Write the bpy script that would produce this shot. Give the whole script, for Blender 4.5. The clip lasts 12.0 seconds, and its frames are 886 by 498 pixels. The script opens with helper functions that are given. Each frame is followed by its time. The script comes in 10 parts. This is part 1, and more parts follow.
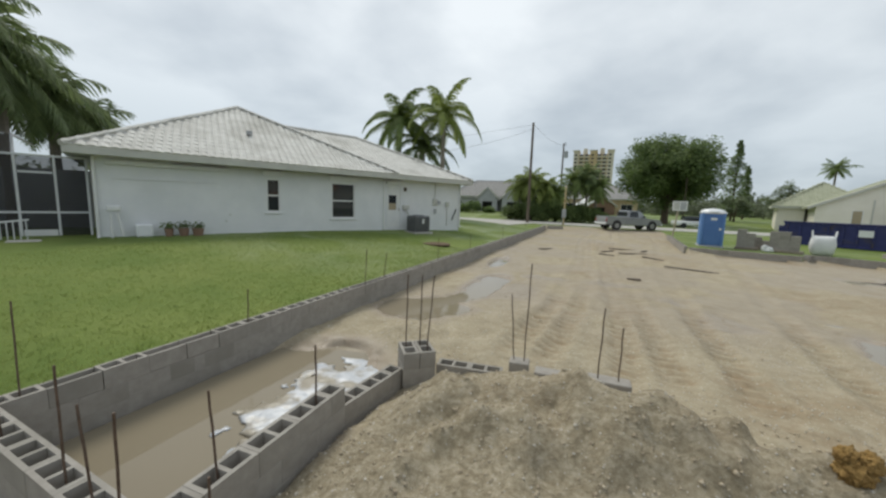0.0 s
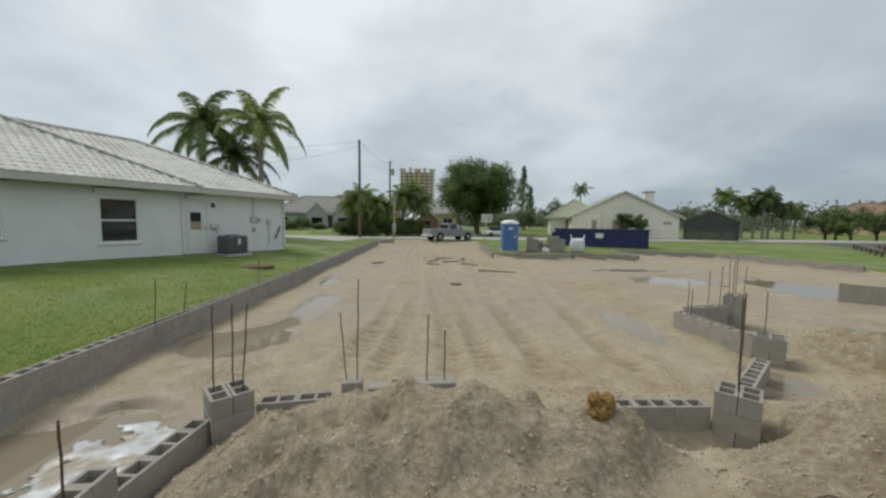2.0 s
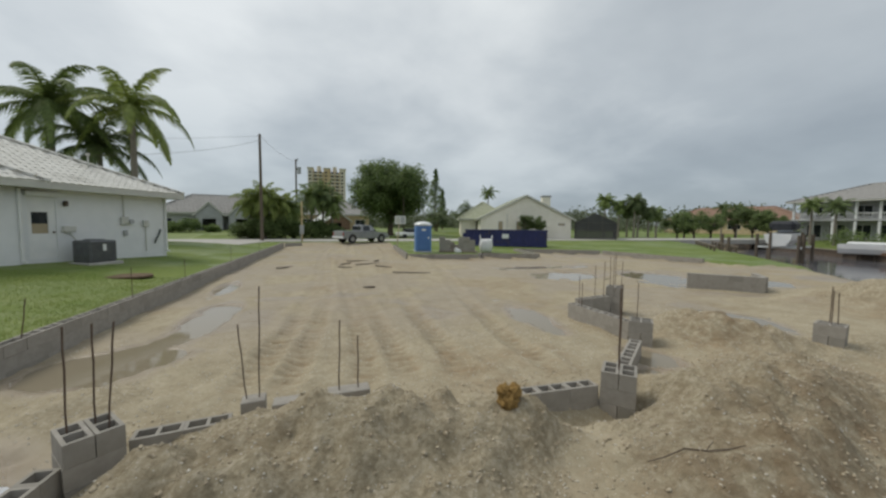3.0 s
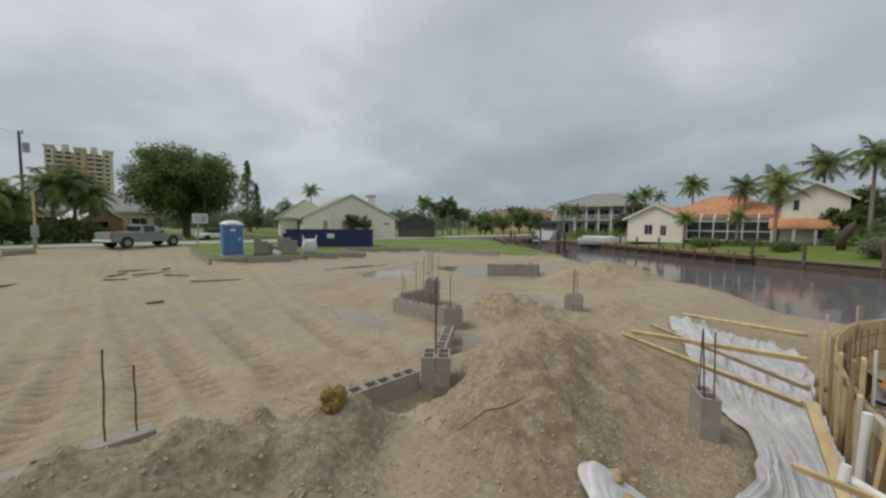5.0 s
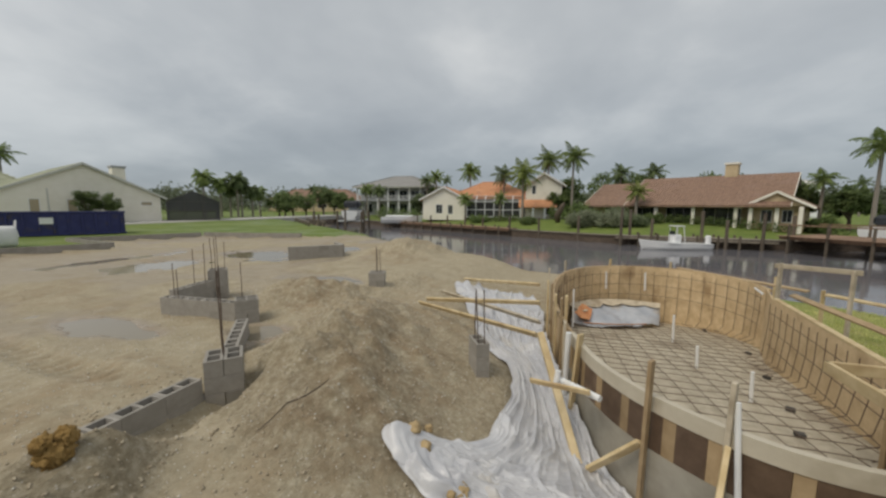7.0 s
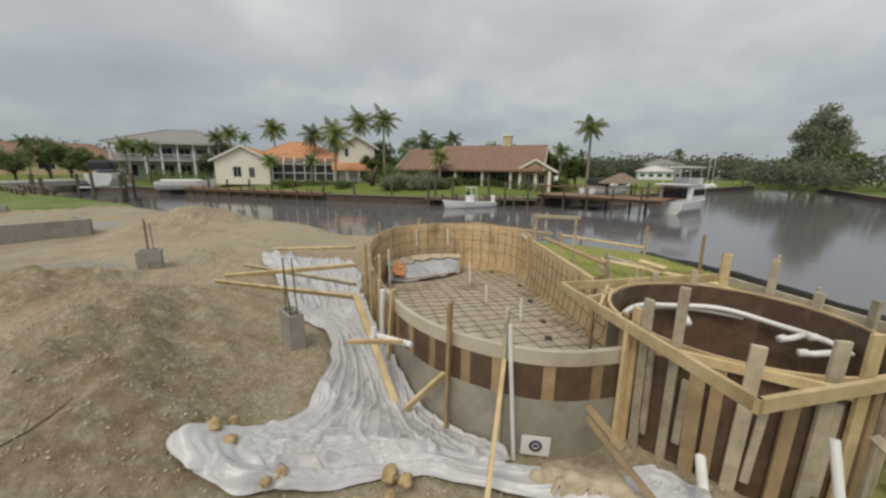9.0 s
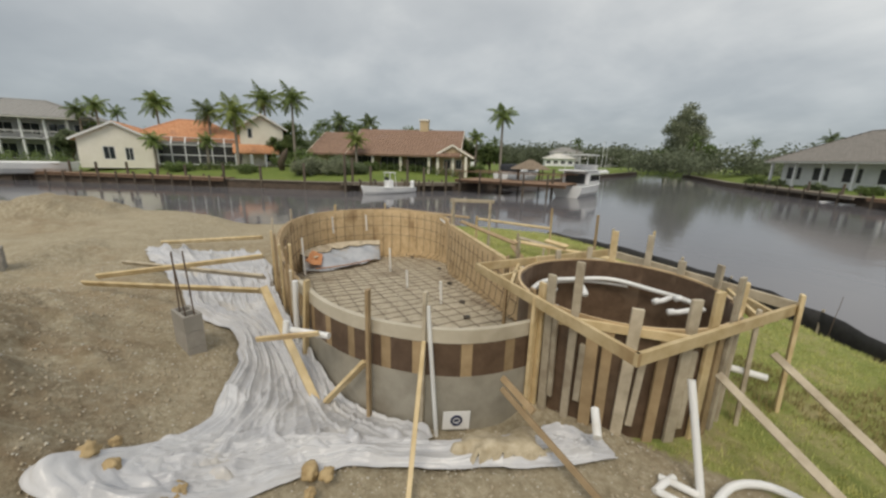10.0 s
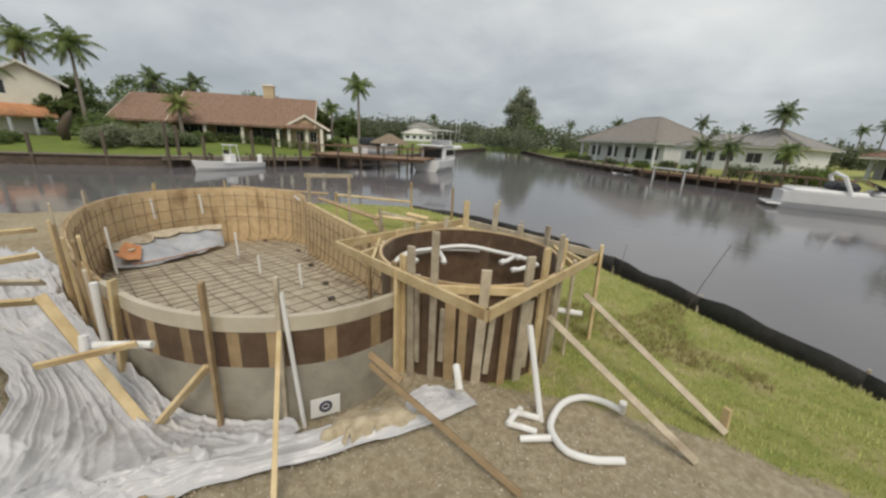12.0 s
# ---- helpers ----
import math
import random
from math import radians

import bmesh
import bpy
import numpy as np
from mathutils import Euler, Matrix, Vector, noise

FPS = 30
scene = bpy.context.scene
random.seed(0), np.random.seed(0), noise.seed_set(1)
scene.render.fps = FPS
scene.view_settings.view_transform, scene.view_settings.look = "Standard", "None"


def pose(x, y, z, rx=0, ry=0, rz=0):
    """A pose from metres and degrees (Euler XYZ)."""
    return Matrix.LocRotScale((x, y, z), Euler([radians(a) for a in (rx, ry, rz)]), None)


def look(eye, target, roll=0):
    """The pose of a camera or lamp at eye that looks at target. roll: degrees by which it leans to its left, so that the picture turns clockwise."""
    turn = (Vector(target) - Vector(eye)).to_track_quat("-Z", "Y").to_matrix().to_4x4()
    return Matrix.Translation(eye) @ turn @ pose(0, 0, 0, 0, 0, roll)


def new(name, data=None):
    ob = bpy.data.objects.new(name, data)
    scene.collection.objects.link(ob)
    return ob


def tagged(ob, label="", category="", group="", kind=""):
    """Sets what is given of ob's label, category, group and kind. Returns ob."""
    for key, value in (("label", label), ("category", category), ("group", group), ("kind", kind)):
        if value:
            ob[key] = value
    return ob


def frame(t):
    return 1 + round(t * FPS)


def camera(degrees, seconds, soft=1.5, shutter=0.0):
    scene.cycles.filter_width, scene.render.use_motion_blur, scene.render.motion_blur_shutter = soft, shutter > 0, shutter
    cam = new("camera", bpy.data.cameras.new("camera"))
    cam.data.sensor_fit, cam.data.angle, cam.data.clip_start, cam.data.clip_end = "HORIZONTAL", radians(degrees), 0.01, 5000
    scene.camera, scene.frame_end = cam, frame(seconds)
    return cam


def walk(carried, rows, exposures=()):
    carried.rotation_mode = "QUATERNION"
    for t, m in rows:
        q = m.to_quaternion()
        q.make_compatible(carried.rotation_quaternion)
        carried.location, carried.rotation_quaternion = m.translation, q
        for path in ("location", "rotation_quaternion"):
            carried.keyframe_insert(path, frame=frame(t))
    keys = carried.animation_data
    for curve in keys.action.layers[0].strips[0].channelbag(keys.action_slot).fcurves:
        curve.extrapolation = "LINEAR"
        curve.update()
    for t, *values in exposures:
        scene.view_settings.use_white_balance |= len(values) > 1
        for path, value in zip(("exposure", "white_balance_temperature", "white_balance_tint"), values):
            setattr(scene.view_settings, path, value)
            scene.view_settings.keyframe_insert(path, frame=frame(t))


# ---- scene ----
cam = camera(102.0, 12.0, soft=2.5)
PATH = [
    (0, (-0.217, -0.045, 2.408), (-1.0052, 1.7749, 2.1493), 1.91),
    (0.5, (-0.177, -0.021, 2.407), (-0.7755, 1.873, 2.1773), 1.62),
    (1, (-0.149, -0.007, 2.405), (-0.5272, 1.9467, 2.2085), 1.26),
    (1.5, (-0.121, 0.006, 2.405), (-0.2675, 1.9927, 2.2321), 0.92),
    (2, (-0.102, 0.015, 2.405), (-0.0141, 2.007, 2.2513), 0.65),
    (2.5, (-0.089, 0.025, 2.406), (0.2385, 1.9924, 2.259), 0.52),
    (3, (-0.08, 0.036, 2.406), (0.4769, 1.9519, 2.2659), 0.58),
    (3.2, (-0.077, 0.041, 2.407), (0.566, 1.9294, 2.2679), 0.60),
    (4.8, (-0.031, 0.003, 2.404), (1.2688, 1.5178, 2.2775), 0.40),
    (5, (-0.024, 0.002, 2.403), (1.3456, 1.4536, 2.2679), 0.50),
    (5.5, (-0.001, -0.004, 2.4), (1.5397, 1.2625, 2.2503), 0.47),
    (6, (0.022, -0.016, 2.395), (1.7155, 1.0338, 2.2243), 0.45),
    (6.5, (0.042, -0.031, 2.39), (1.8608, 0.7765, 2.19), 0.60),
    (7, (0.066, -0.052, 2.384), (1.9718, 0.5082, 2.1477), 0.35),
    (7.2, (0.073, -0.057, 2.382), (2.0035, 0.4007, 2.131), 0.22),
    (8.8, (0.164, -0.16, 2.332), (2.0944, -0.4839, 1.9196), 0.85),
    (9, (0.165, -0.166, 2.331), (2.0752, -0.5819, 1.9105), 0.80),
    (9.5, (0.167, -0.194, 2.323), (2.0099, -0.82, 1.8642), 1.00),
    (10, (0.169, -0.226, 2.315), (1.9253, -1.0486, 1.8264), 1.56),
    (10.5, (0.174, -0.256, 2.305), (1.8304, -1.2499, 1.7879), 2.00),
    (11, (0.181, -0.284, 2.296), (1.7229, -1.4358, 1.7507), 2.51),
    (11.5, (0.184, -0.311, 2.289), (1.6053, -1.5967, 1.7175), 2.84),
    (12, (0.173, -0.344, 2.285), (1.4784, -1.7395, 1.6956), 2.99),
]
walk(cam, [(t, look(eye, target, roll)) for t, eye, target, roll in PATH], [(0.0, 0.24, 6350, 7), (3.0, 0.03, 6450, 7), (6.0, -0.06, 6600, 9), (9.0, 0.08, 6850, 9), (10.0, 0.12, 6850, 9), (12.0, 0.18, 6850, 9)])


# ---- world and light: a bright overcast sky over a weak, very soft sun ----
def make_world():
    w = bpy.data.worlds.new("overcast_sky")
    scene.world = w
    w.use_nodes = True
    nt = w.node_tree
    nt.nodes.clear()
    N, L = nt.nodes.new, nt.links.new
    out, bg = N("ShaderNodeOutputWorld"), N("ShaderNodeBackground")
    sky = N("ShaderNodeTexSky")
    sky.sky_type, sky.sun_disc = "NISHITA", False
    sky.sun_elevation, sky.sun_rotation = radians(52), radians(-54)
    sky_gain = N("ShaderNodeVectorMath")
    sky_gain.operation = "SCALE"
    sky_gain.inputs["Scale"].default_value = 0.10
    L(sky.outputs[0], sky_gain.inputs[0])
    tc, sep = N("ShaderNodeTexCoord"), N("ShaderNodeSeparateXYZ")
    L(tc.outputs["Generated"], sep.inputs[0])
    # clouds lie on a flat layer: direction divided by its height
    up = N("ShaderNodeMath")
    up.operation = "MAXIMUM"
    up.inputs[1].default_value = 0.0
    L(sep.outputs["Z"], up.inputs[0])
    lift = N("ShaderNodeMath")
    lift.operation = "ADD"
    lift.inputs[1].default_value = 0.34
    L(up.outputs[0], lift.inputs[0])
    flat = N("ShaderNodeVectorMath")
    flat.operation = "DIVIDE"
    comb = N("ShaderNodeCombineXYZ")
    for k in "XYZ":
        L(lift.outputs[0], comb.inputs[k])
    L(tc.outputs["Generated"], flat.inputs[0])
    L(comb.outputs[0], flat.inputs[1])
    n1, n2 = N("ShaderNodeTexNoise"), N("ShaderNodeTexNoise")
    n1.inputs["Scale"].default_value, n1.inputs["Detail"].default_value, n1.inputs["Roughness"].default_value = 1.7, 6.0, 0.5
    n1.inputs["Distortion"].default_value = 0.12
    n2.inputs["Scale"].default_value, n2.inputs["Detail"].default_value = 0.28, 2.0
    L(flat.outputs[0], n1.inputs["Vector"])
    L(flat.outputs[0], n2.inputs["Vector"])
    mixn = N("ShaderNodeMath")
    mixn.operation = "MULTIPLY_ADD"
    mixn.inputs[1].default_value, mixn.inputs[2].default_value = 0.36, 0.235
    L(n2.outputs[0], mixn.inputs[0])
    addn = N("ShaderNodeMath")
    addn.operation = "MULTIPLY_ADD"
    addn.inputs[1].default_value = 0.56
    L(n1.outputs[0], addn.inputs[0])
    L(mixn.outputs[0], addn.inputs[2])
    ramp = N("ShaderNodeValToRGB")
    r = ramp.color_ramp
    r.elements[0].position, r.elements[0].color = 0.46, (0.375, 0.405, 0.44, 1)
    r.elements[1].position, r.elements[1].color = 0.82, (0.76, 0.775, 0.785, 1)
    mid = r.elements.new(0.64)
    mid.color = (0.50, 0.53, 0.56, 1)
    side = N("ShaderNodeVectorMath")
    side.operation = "DOT_PRODUCT"
    side.inputs[1].default_value = (-0.62, 0.55, 0.0)
    L(tc.outputs["Generated"], side.inputs[0])
    tilt = N("ShaderNodeMath")
    tilt.operation = "MULTIPLY_ADD"
    tilt.inputs[1].default_value = 0.10
    L(side.outputs["Value"], tilt.inputs[0])
    L(addn.outputs[0], tilt.inputs[2])
    L(tilt.outputs[0], ramp.inputs[0])
    mix = N("ShaderNodeMix")
    mix.data_type = "RGBA"
    mix.inputs["Factor"].default_value = 0.9
    L(sky_gain.outputs[0], mix.inputs["A"])
    L(ramp.outputs[0], mix.inputs["B"])
    # the cloud sheet is thicker, greyer and bluer towards the horizon
    low = N("ShaderNodeMapRange")
    low.interpolation_type = "SMOOTHSTEP"
    low.inputs["From Min"].default_value, low.inputs["From Max"].default_value = 0.02, 0.42
    L(sep.outputs["Z"], low.inputs[0])
    deep = N("ShaderNodeMix")
    deep.data_type = "RGBA"
    deep.inputs["A"].default_value, deep.inputs["B"].default_value = (0.70, 0.745, 0.79, 1), (1.06, 1.06, 1.06, 1)
    L(low.outputs[0], deep.inputs["Factor"])
    shade = N("ShaderNodeMix")
    shade.data_type, shade.blend_type = "RGBA", "MULTIPLY"
    shade.inputs["Factor"].default_value = 1.0
    L(mix.outputs["Result"], shade.inputs["A"])
    L(deep.outputs["Result"], shade.inputs["B"])
    L(shade.outputs["Result"], bg.inputs[0])
    bg.inputs[1].default_value = 1.0
    L(bg.outputs[0], out.inputs[0])


make_world()
sun = new("sun", bpy.data.lights.new("sun", "SUN"))
sun.data.energy, sun.data.angle, sun.data.color = 1.6, radians(25), (1.0, 0.93, 0.82)
sun.matrix_world = look((0, 0, 60), (30, -22, 60 - 52))


# ---- materials ----
def mat(name, c1, c2, scale=3.0, rough=0.8, bump=0.2, bscale=40.0, c3=None, c3_scale=0.6, c3_lo=0.55, c3_hi=0.7,
        metal=0.0, stretch=(1, 1, 1), vary=0.0, dist=0.02, coat=0.0):
    """Two colours mixed by fine noise, a third by broad stains, relief by finer noise."""
    m = bpy.data.materials.new(name)
    m.use_nodes = True
    nt = m.node_tree
    N, L = nt.nodes.new, nt.links.new
    b = nt.nodes["Principled BSDF"]
    tc, mp = N("ShaderNodeTexCoord"), N("ShaderNodeMapping")
    mp.inputs["Scale"].default_value = stretch
    L(tc.outputs["Object"], mp.inputs[0])
    info = N("ShaderNodeObjectInfo")
    shift = N("ShaderNodeVectorMath")
    shift.operation = "MULTIPLY_ADD"
    shift.inputs[1].default_value = (37, 41, 43)
    comb = N("ShaderNodeCombineXYZ")
    for k in "XYZ":
        L(info.outputs["Random"], comb.inputs[k])
    L(comb.outputs[0], shift.inputs[0])
    L(mp.outputs[0], shift.inputs[2])
    n = N("ShaderNodeTexNoise")
    n.inputs["Scale"].default_value, n.inputs["Detail"].default_value, n.inputs["Roughness"].default_value = scale, 6, 0.62
    L(shift.outputs[0], n.inputs["Vector"])
    r = N("ShaderNodeValToRGB")
    r.color_ramp.elements[0].position, r.color_ramp.elements[1].position = 0.34, 0.66
    r.color_ramp.elements[0].color, r.color_ramp.elements[1].color = (*c1, 1), (*c2, 1)
    L(n.outputs[0], r.inputs[0])
    col = r.outputs[0]
    if c3:
        n3 = N("ShaderNodeTexNoise")
        n3.inputs["Scale"].default_value, n3.inputs["Detail"].default_value = c3_scale, 5
        L(shift.outputs[0], n3.inputs["Vector"])
        mr = N("ShaderNodeMapRange")
        mr.inputs["From Min"].default_value, mr.inputs["From Max"].default_value = c3_lo, c3_hi
        L(n3.outputs[0], mr.inputs[0])
        mx = N("ShaderNodeMix")
        mx.data_type = "RGBA"
        L(mr.outputs[0], mx.inputs["Factor"])
        L(col, mx.inputs["A"])
        mx.inputs["B"].default_value = (*c3, 1)
        col = mx.outputs["Result"]
    if vary:
        hsv, mv = N("ShaderNodeHueSaturation"), N("ShaderNodeMapRange")
        mv.inputs["To Min"].default_value, mv.inputs["To Max"].default_value = 1 - vary, 1 + vary
        L(info.outputs["Random"], mv.inputs[0])
        L(mv.outputs[0], hsv.inputs["Value"])
        L(col, hsv.inputs["Color"])
        col = hsv.outputs[0]
    L(col, b.inputs["Base Color"])
    b.inputs["Roughness"].default_value, b.inputs["Metallic"].default_value = rough, metal
    if coat:
        b.inputs["Coat Weight"].default_value = coat
        b.inputs["Coat Roughness"].default_value = 0.15
    if bump:
        nb, bp = N("ShaderNodeTexNoise"), N("ShaderNodeBump")
        nb.inputs["Scale"].default_value, nb.inputs["Detail"].default_value = bscale, 5
        L(shift.outputs[0], nb.inputs["Vector"])
        bp.inputs["Strength"].default_value, bp.inputs["Distance"].default_value = bump, dist
        L(nb.outputs[0], bp.inputs["Height"])
        L(bp.outputs[0], b.inputs["Normal"])
    return m


def ground_mat():
    """Sand, wet sand and turf, mixed by the masks 'grass', 'wet' and 'dark' that the ground carries."""
    m = bpy.data.materials.new("ground_sand_and_turf")
    m.use_nodes = True
    nt = m.node_tree
    N, L = nt.nodes.new, nt.links.new
    b = nt.nodes["Principled BSDF"]
    tc = N("ShaderNodeTexCoord")

    def noise_tex(s, d=6, r=0.6, vec=None):
        n = N("ShaderNodeTexNoise")
        n.inputs["Scale"].default_value, n.inputs["Detail"].default_value, n.inputs["Roughness"].default_value = s, d, r
        L(vec or tc.outputs["Object"], n.inputs["Vector"])
        return n.outputs[0]

    def ramp(f, *stops):
        r = N("ShaderNodeValToRGB")
        e = r.color_ramp.elements
        while len(e) < len(stops):
            e.new(0.5)
        for k, (p, c) in zip(e, stops):
            k.position, k.color = p, (*c, 1)
        L(f, r.inputs[0])
        return r.outputs[0]

    def mixc(f, a, c, mode="MIX"):
        x = N("ShaderNodeMix")
        x.data_type, x.blend_type = "RGBA", mode
        if isinstance(f, float):
            x.inputs["Factor"].default_value = f
        else:
            L(f, x.inputs["Factor"])
        L(a, x.inputs["A"])
        L(c, x.inputs["B"])
        return x.outputs["Result"]

    def rng(f, lo, hi, a=0.0, z=1.0):
        x = N("ShaderNodeMapRange")
        for k, v in (("From Min", lo), ("From Max", hi), ("To Min", a), ("To Max", z)):
            x.inputs[k].default_value = v
        L(f, x.inputs[0])
        return x.outputs[0]

    def attr(n):
        a = N("ShaderNodeAttribute")
        a.attribute_name = n
        return a.outputs["Fac"]

    sand = ramp(noise_tex(2.3, 8, 0.7), (0.3, (0.255, 0.215, 0.143)), (0.5, (0.338, 0.292, 0.204)), (0.7, (0.415, 0.366, 0.27)))
    clod = ramp(noise_tex(14, 6, 0.7), (0.36, (0.285, 0.235, 0.152)), (0.5, (0.46, 0.39, 0.27)), (0.64, (0.64, 0.565, 0.43)))
    loose = attr("loose")
    sand = mixc(rng(loose, 0.0, 1.0, 0.15, 0.7), sand, clod)
    # bits of shell and limestone
    vor = N("ShaderNodeTexVoronoi")
    vor.inputs["Scale"].default_value = 22
    L(tc.outputs["Object"], vor.inputs["Vector"])
    shell = N("ShaderNodeRGB")
    shell.outputs[0].default_value = (0.66, 0.62, 0.54, 1)
    sand = mixc(rng(vor.outputs["Distance"], 0.16, 0.08), sand, shell.outputs[0])
    wet = ramp(noise_tex(3, 6), (0.35, (0.26, 0.21, 0.155)), (0.65, (0.335, 0.282, 0.217)))
    dark = ramp(noise_tex(5, 7, 0.7), (0.35, (0.21, 0.155, 0.092)), (0.65, (0.36, 0.275, 0.175)))
    wetf = rng(attr("wet"), 0.1, 0.9)
    sand = mixc(wetf, sand, wet)
    darkf = N("ShaderNodeMath")
    darkf.operation = "MULTIPLY"
    L(attr("dark"), darkf.inputs[0])
    L(rng(noise_tex(3.1, 6, 0.7), 0.38, 0.6), darkf.inputs[1])
    sand = mixc(darkf.outputs[0], sand, dark)
    turf = ramp(noise_tex(6, 9, 0.75), (0.3, (0.105, 0.155, 0.028)), (0.55, (0.15, 0.205, 0.04)), (0.75, (0.20, 0.25, 0.06)))
    turf2 = ramp(noise_tex(0.5, 5), (0.36, (0.10, 0.15, 0.032)), (0.64, (0.20, 0.23, 0.065)))
    turf = mixc(0.45, turf, turf2)
    rough = ramp(noise_tex(2.2, 7, 0.7), (0.34, (0.20, 0.25, 0.06)), (0.5, (0.30, 0.32, 0.10)), (0.66, (0.42, 0.36, 0.19)))
    turf = mixc(attr("rough"), turf, rough)
    edge = N("ShaderNodeMath")
    edge.operation = "ADD"
    L(attr("grass"), edge.inputs[0])
    L(rng(noise_tex(3.5, 6, 0.7), 0.2, 0.8, -0.35, 0.35), edge.inputs[1])
    gf = rng(edge.outputs[0], 0.42, 0.58)
    L(mixc(gf, sand, turf), b.inputs["Base Color"])
    rg = N("ShaderNodeMath")
    rg.operation = "MULTIPLY_ADD"
    L(wetf, rg.inputs[0])
    rg.inputs[1].default_value, rg.inputs[2].default_value = -0.72, 0.92
    L(rg.outputs[0], b.inputs["Roughness"])
    b.inputs["Specular IOR Level"].default_value = 0.3
    bp, bp2 = N("ShaderNodeBump"), N("ShaderNodeBump")
    bp.inputs["Distance"].default_value = 0.075
    dry = N("ShaderNodeMath")
    dry.operation = "MULTIPLY"
    L(rng(loose, 0.0, 0.9, 0.3, 1.0), dry.inputs[0])
    L(rng(wetf, 0.3, 1.0, 1.0, 0.25), dry.inputs[1])
    L(dry.outputs[0], bp.inputs["Strength"])
    L(noise_tex(9, 9, 0.72), bp.inputs["Height"])
    bp2.inputs["Strength"].default_value, bp2.inputs["Distance"].default_value = 0.5, 0.012
    L(noise_tex(60, 5, 0.7), bp2.inputs["Height"])
    L(bp.outputs[0], bp2.inputs["Normal"])
    L(bp2.outputs[0], b.inputs["Normal"])
    return m


def water_mat(name, colour, wave=1.2, strength=0.25, rough=0.06):
    m = bpy.data.materials.new(name)
    m.use_nodes = True
    nt = m.node_tree
    N, L = nt.nodes.new, nt.links.new
    b = nt.nodes["Principled BSDF"]
    b.inputs["Base Color"].default_value = (*colour, 1)
    b.inputs["Roughness"].default_value, b.inputs["IOR"].default_value = rough, 1.33
    tc, mp, n, n2, bp = N("ShaderNodeTexCoord"), N("ShaderNodeMapping"), N("ShaderNodeTexNoise"), N("ShaderNodeTexNoise"), N("ShaderNodeBump")
    mp.inputs["Scale"].default_value = (0.7, 1.3, 1)
    L(tc.outputs["Object"], mp.inputs[0])
    n.inputs["Scale"].default_value, n.inputs["Detail"].default_value = wave, 4
    L(mp.outputs[0], n.inputs["Vector"])
    bp.inputs["Strength"].default_value, bp.inputs["Distance"].default_value = strength, 0.05
    L(n.outputs[0], bp.inputs["Height"])
    L(bp.outputs[0], b.inputs["Normal"])
    return m


def glass_mat(name, tint=(0.03, 0.035, 0.04), rough=0.04):
    m = bpy.data.materials.new(name)
    m.use_nodes = True
    b = m.node_tree.nodes["Principled BSDF"]
    b.inputs["Base Color"].default_value = (*tint, 1)
    b.inputs["Roughness"].default_value, b.inputs["IOR"].default_value = rough, 1.5
    return m


def screen_mat(name, colour, opacity):
    """Insect screen: dark mesh with see-through gaps too small to draw one by one."""
    m = bpy.data.materials.new(name)
    m.use_nodes = True
    b = m.node_tree.nodes["Principled BSDF"]
    b.inputs["Base Color"].default_value = (*colour, 1)
    b.inputs["Roughness"].default_value, b.inputs["Alpha"].default_value = 0.7, opacity
    return m


GROUND = ground_mat()
CMU = mat("concrete_block", (0.28, 0.258, 0.228), (0.35, 0.326, 0.29), 9, 0.9, 0.35, 160, c3=(0.235, 0.22, 0.19), c3_scale=0.9, c3_lo=0.48, c3_hi=0.75, vary=0.02, dist=0.006)
MORTAR = mat("mortar", (0.29, 0.268, 0.238), (0.35, 0.326, 0.292), 12, 0.95, 0.4, 120, dist=0.006)
RUST = mat("rusty_steel", (0.085, 0.058, 0.042), (0.16, 0.11, 0.08), 30, 0.7, 0.5, 200, metal=0.3, dist=0.003)
STUCCO = mat("white_stucco", (0.72, 0.735, 0.75), (0.79, 0.80, 0.81), 1.2, 0.9, 0.25, 120, c3=(0.64, 0.65, 0.65), c3_scale=0.35, c3_lo=0.5, c3_hi=0.8, dist=0.006)
STUCCO_CREAM = mat("cream_stucco", (0.78, 0.74, 0.64), (0.84, 0.80, 0.71), 1.2, 0.9, 0.2, 90, dist=0.006)
STUCCO_GREY = mat("grey_stucco", (0.36, 0.37, 0.38), (0.44, 0.45, 0.46), 1.2, 0.9, 0.2, 90, dist=0.006)
STUCCO_TAN = mat("tan_stucco", (0.46, 0.36, 0.22), (0.56, 0.45, 0.29), 1.2, 0.9, 0.2, 90, dist=0.006)
TILE_WHITE = mat("pale_roof_tile", (0.52, 0.51, 0.47), (0.66, 0.65, 0.61), 2.5, 0.8, 0.3, 60, c3=(0.36, 0.35, 0.31), c3_scale=0.7, c3_lo=0.52, c3_hi=0.8, vary=0.1, dist=0.01)
TILE_GREEN = mat("grey_green_roof_tile", (0.30, 0.32, 0.22), (0.40, 0.41, 0.30), 2.5, 0.8, 0.3, 60, vary=0.06)
TILE_ORANGE = mat("orange_clay_tile", (0.50, 0.22, 0.10), (0.64, 0.33, 0.18), 2.5, 0.8, 0.3, 60, c3=(0.40, 0.20, 0.12), vary=0.06)
TILE_BROWN = mat("brown_roof_tile", (0.20, 0.125, 0.088), (0.29, 0.185, 0.13), 2.5, 0.85, 0.3, 60, c3=(0.26, 0.17, 0.13), vary=0.06)
TILE_TAN = mat("grey_tan_roof_tile", (0.20, 0.185, 0.168), (0.275, 0.252, 0.228), 2.5, 0.85, 0.3, 60, vary=0.06)
TILE_GREY = mat("grey_roof_tile", (0.24, 0.235, 0.225), (0.32, 0.31, 0.295), 2.5, 0.85, 0.3, 60, vary=0.06)
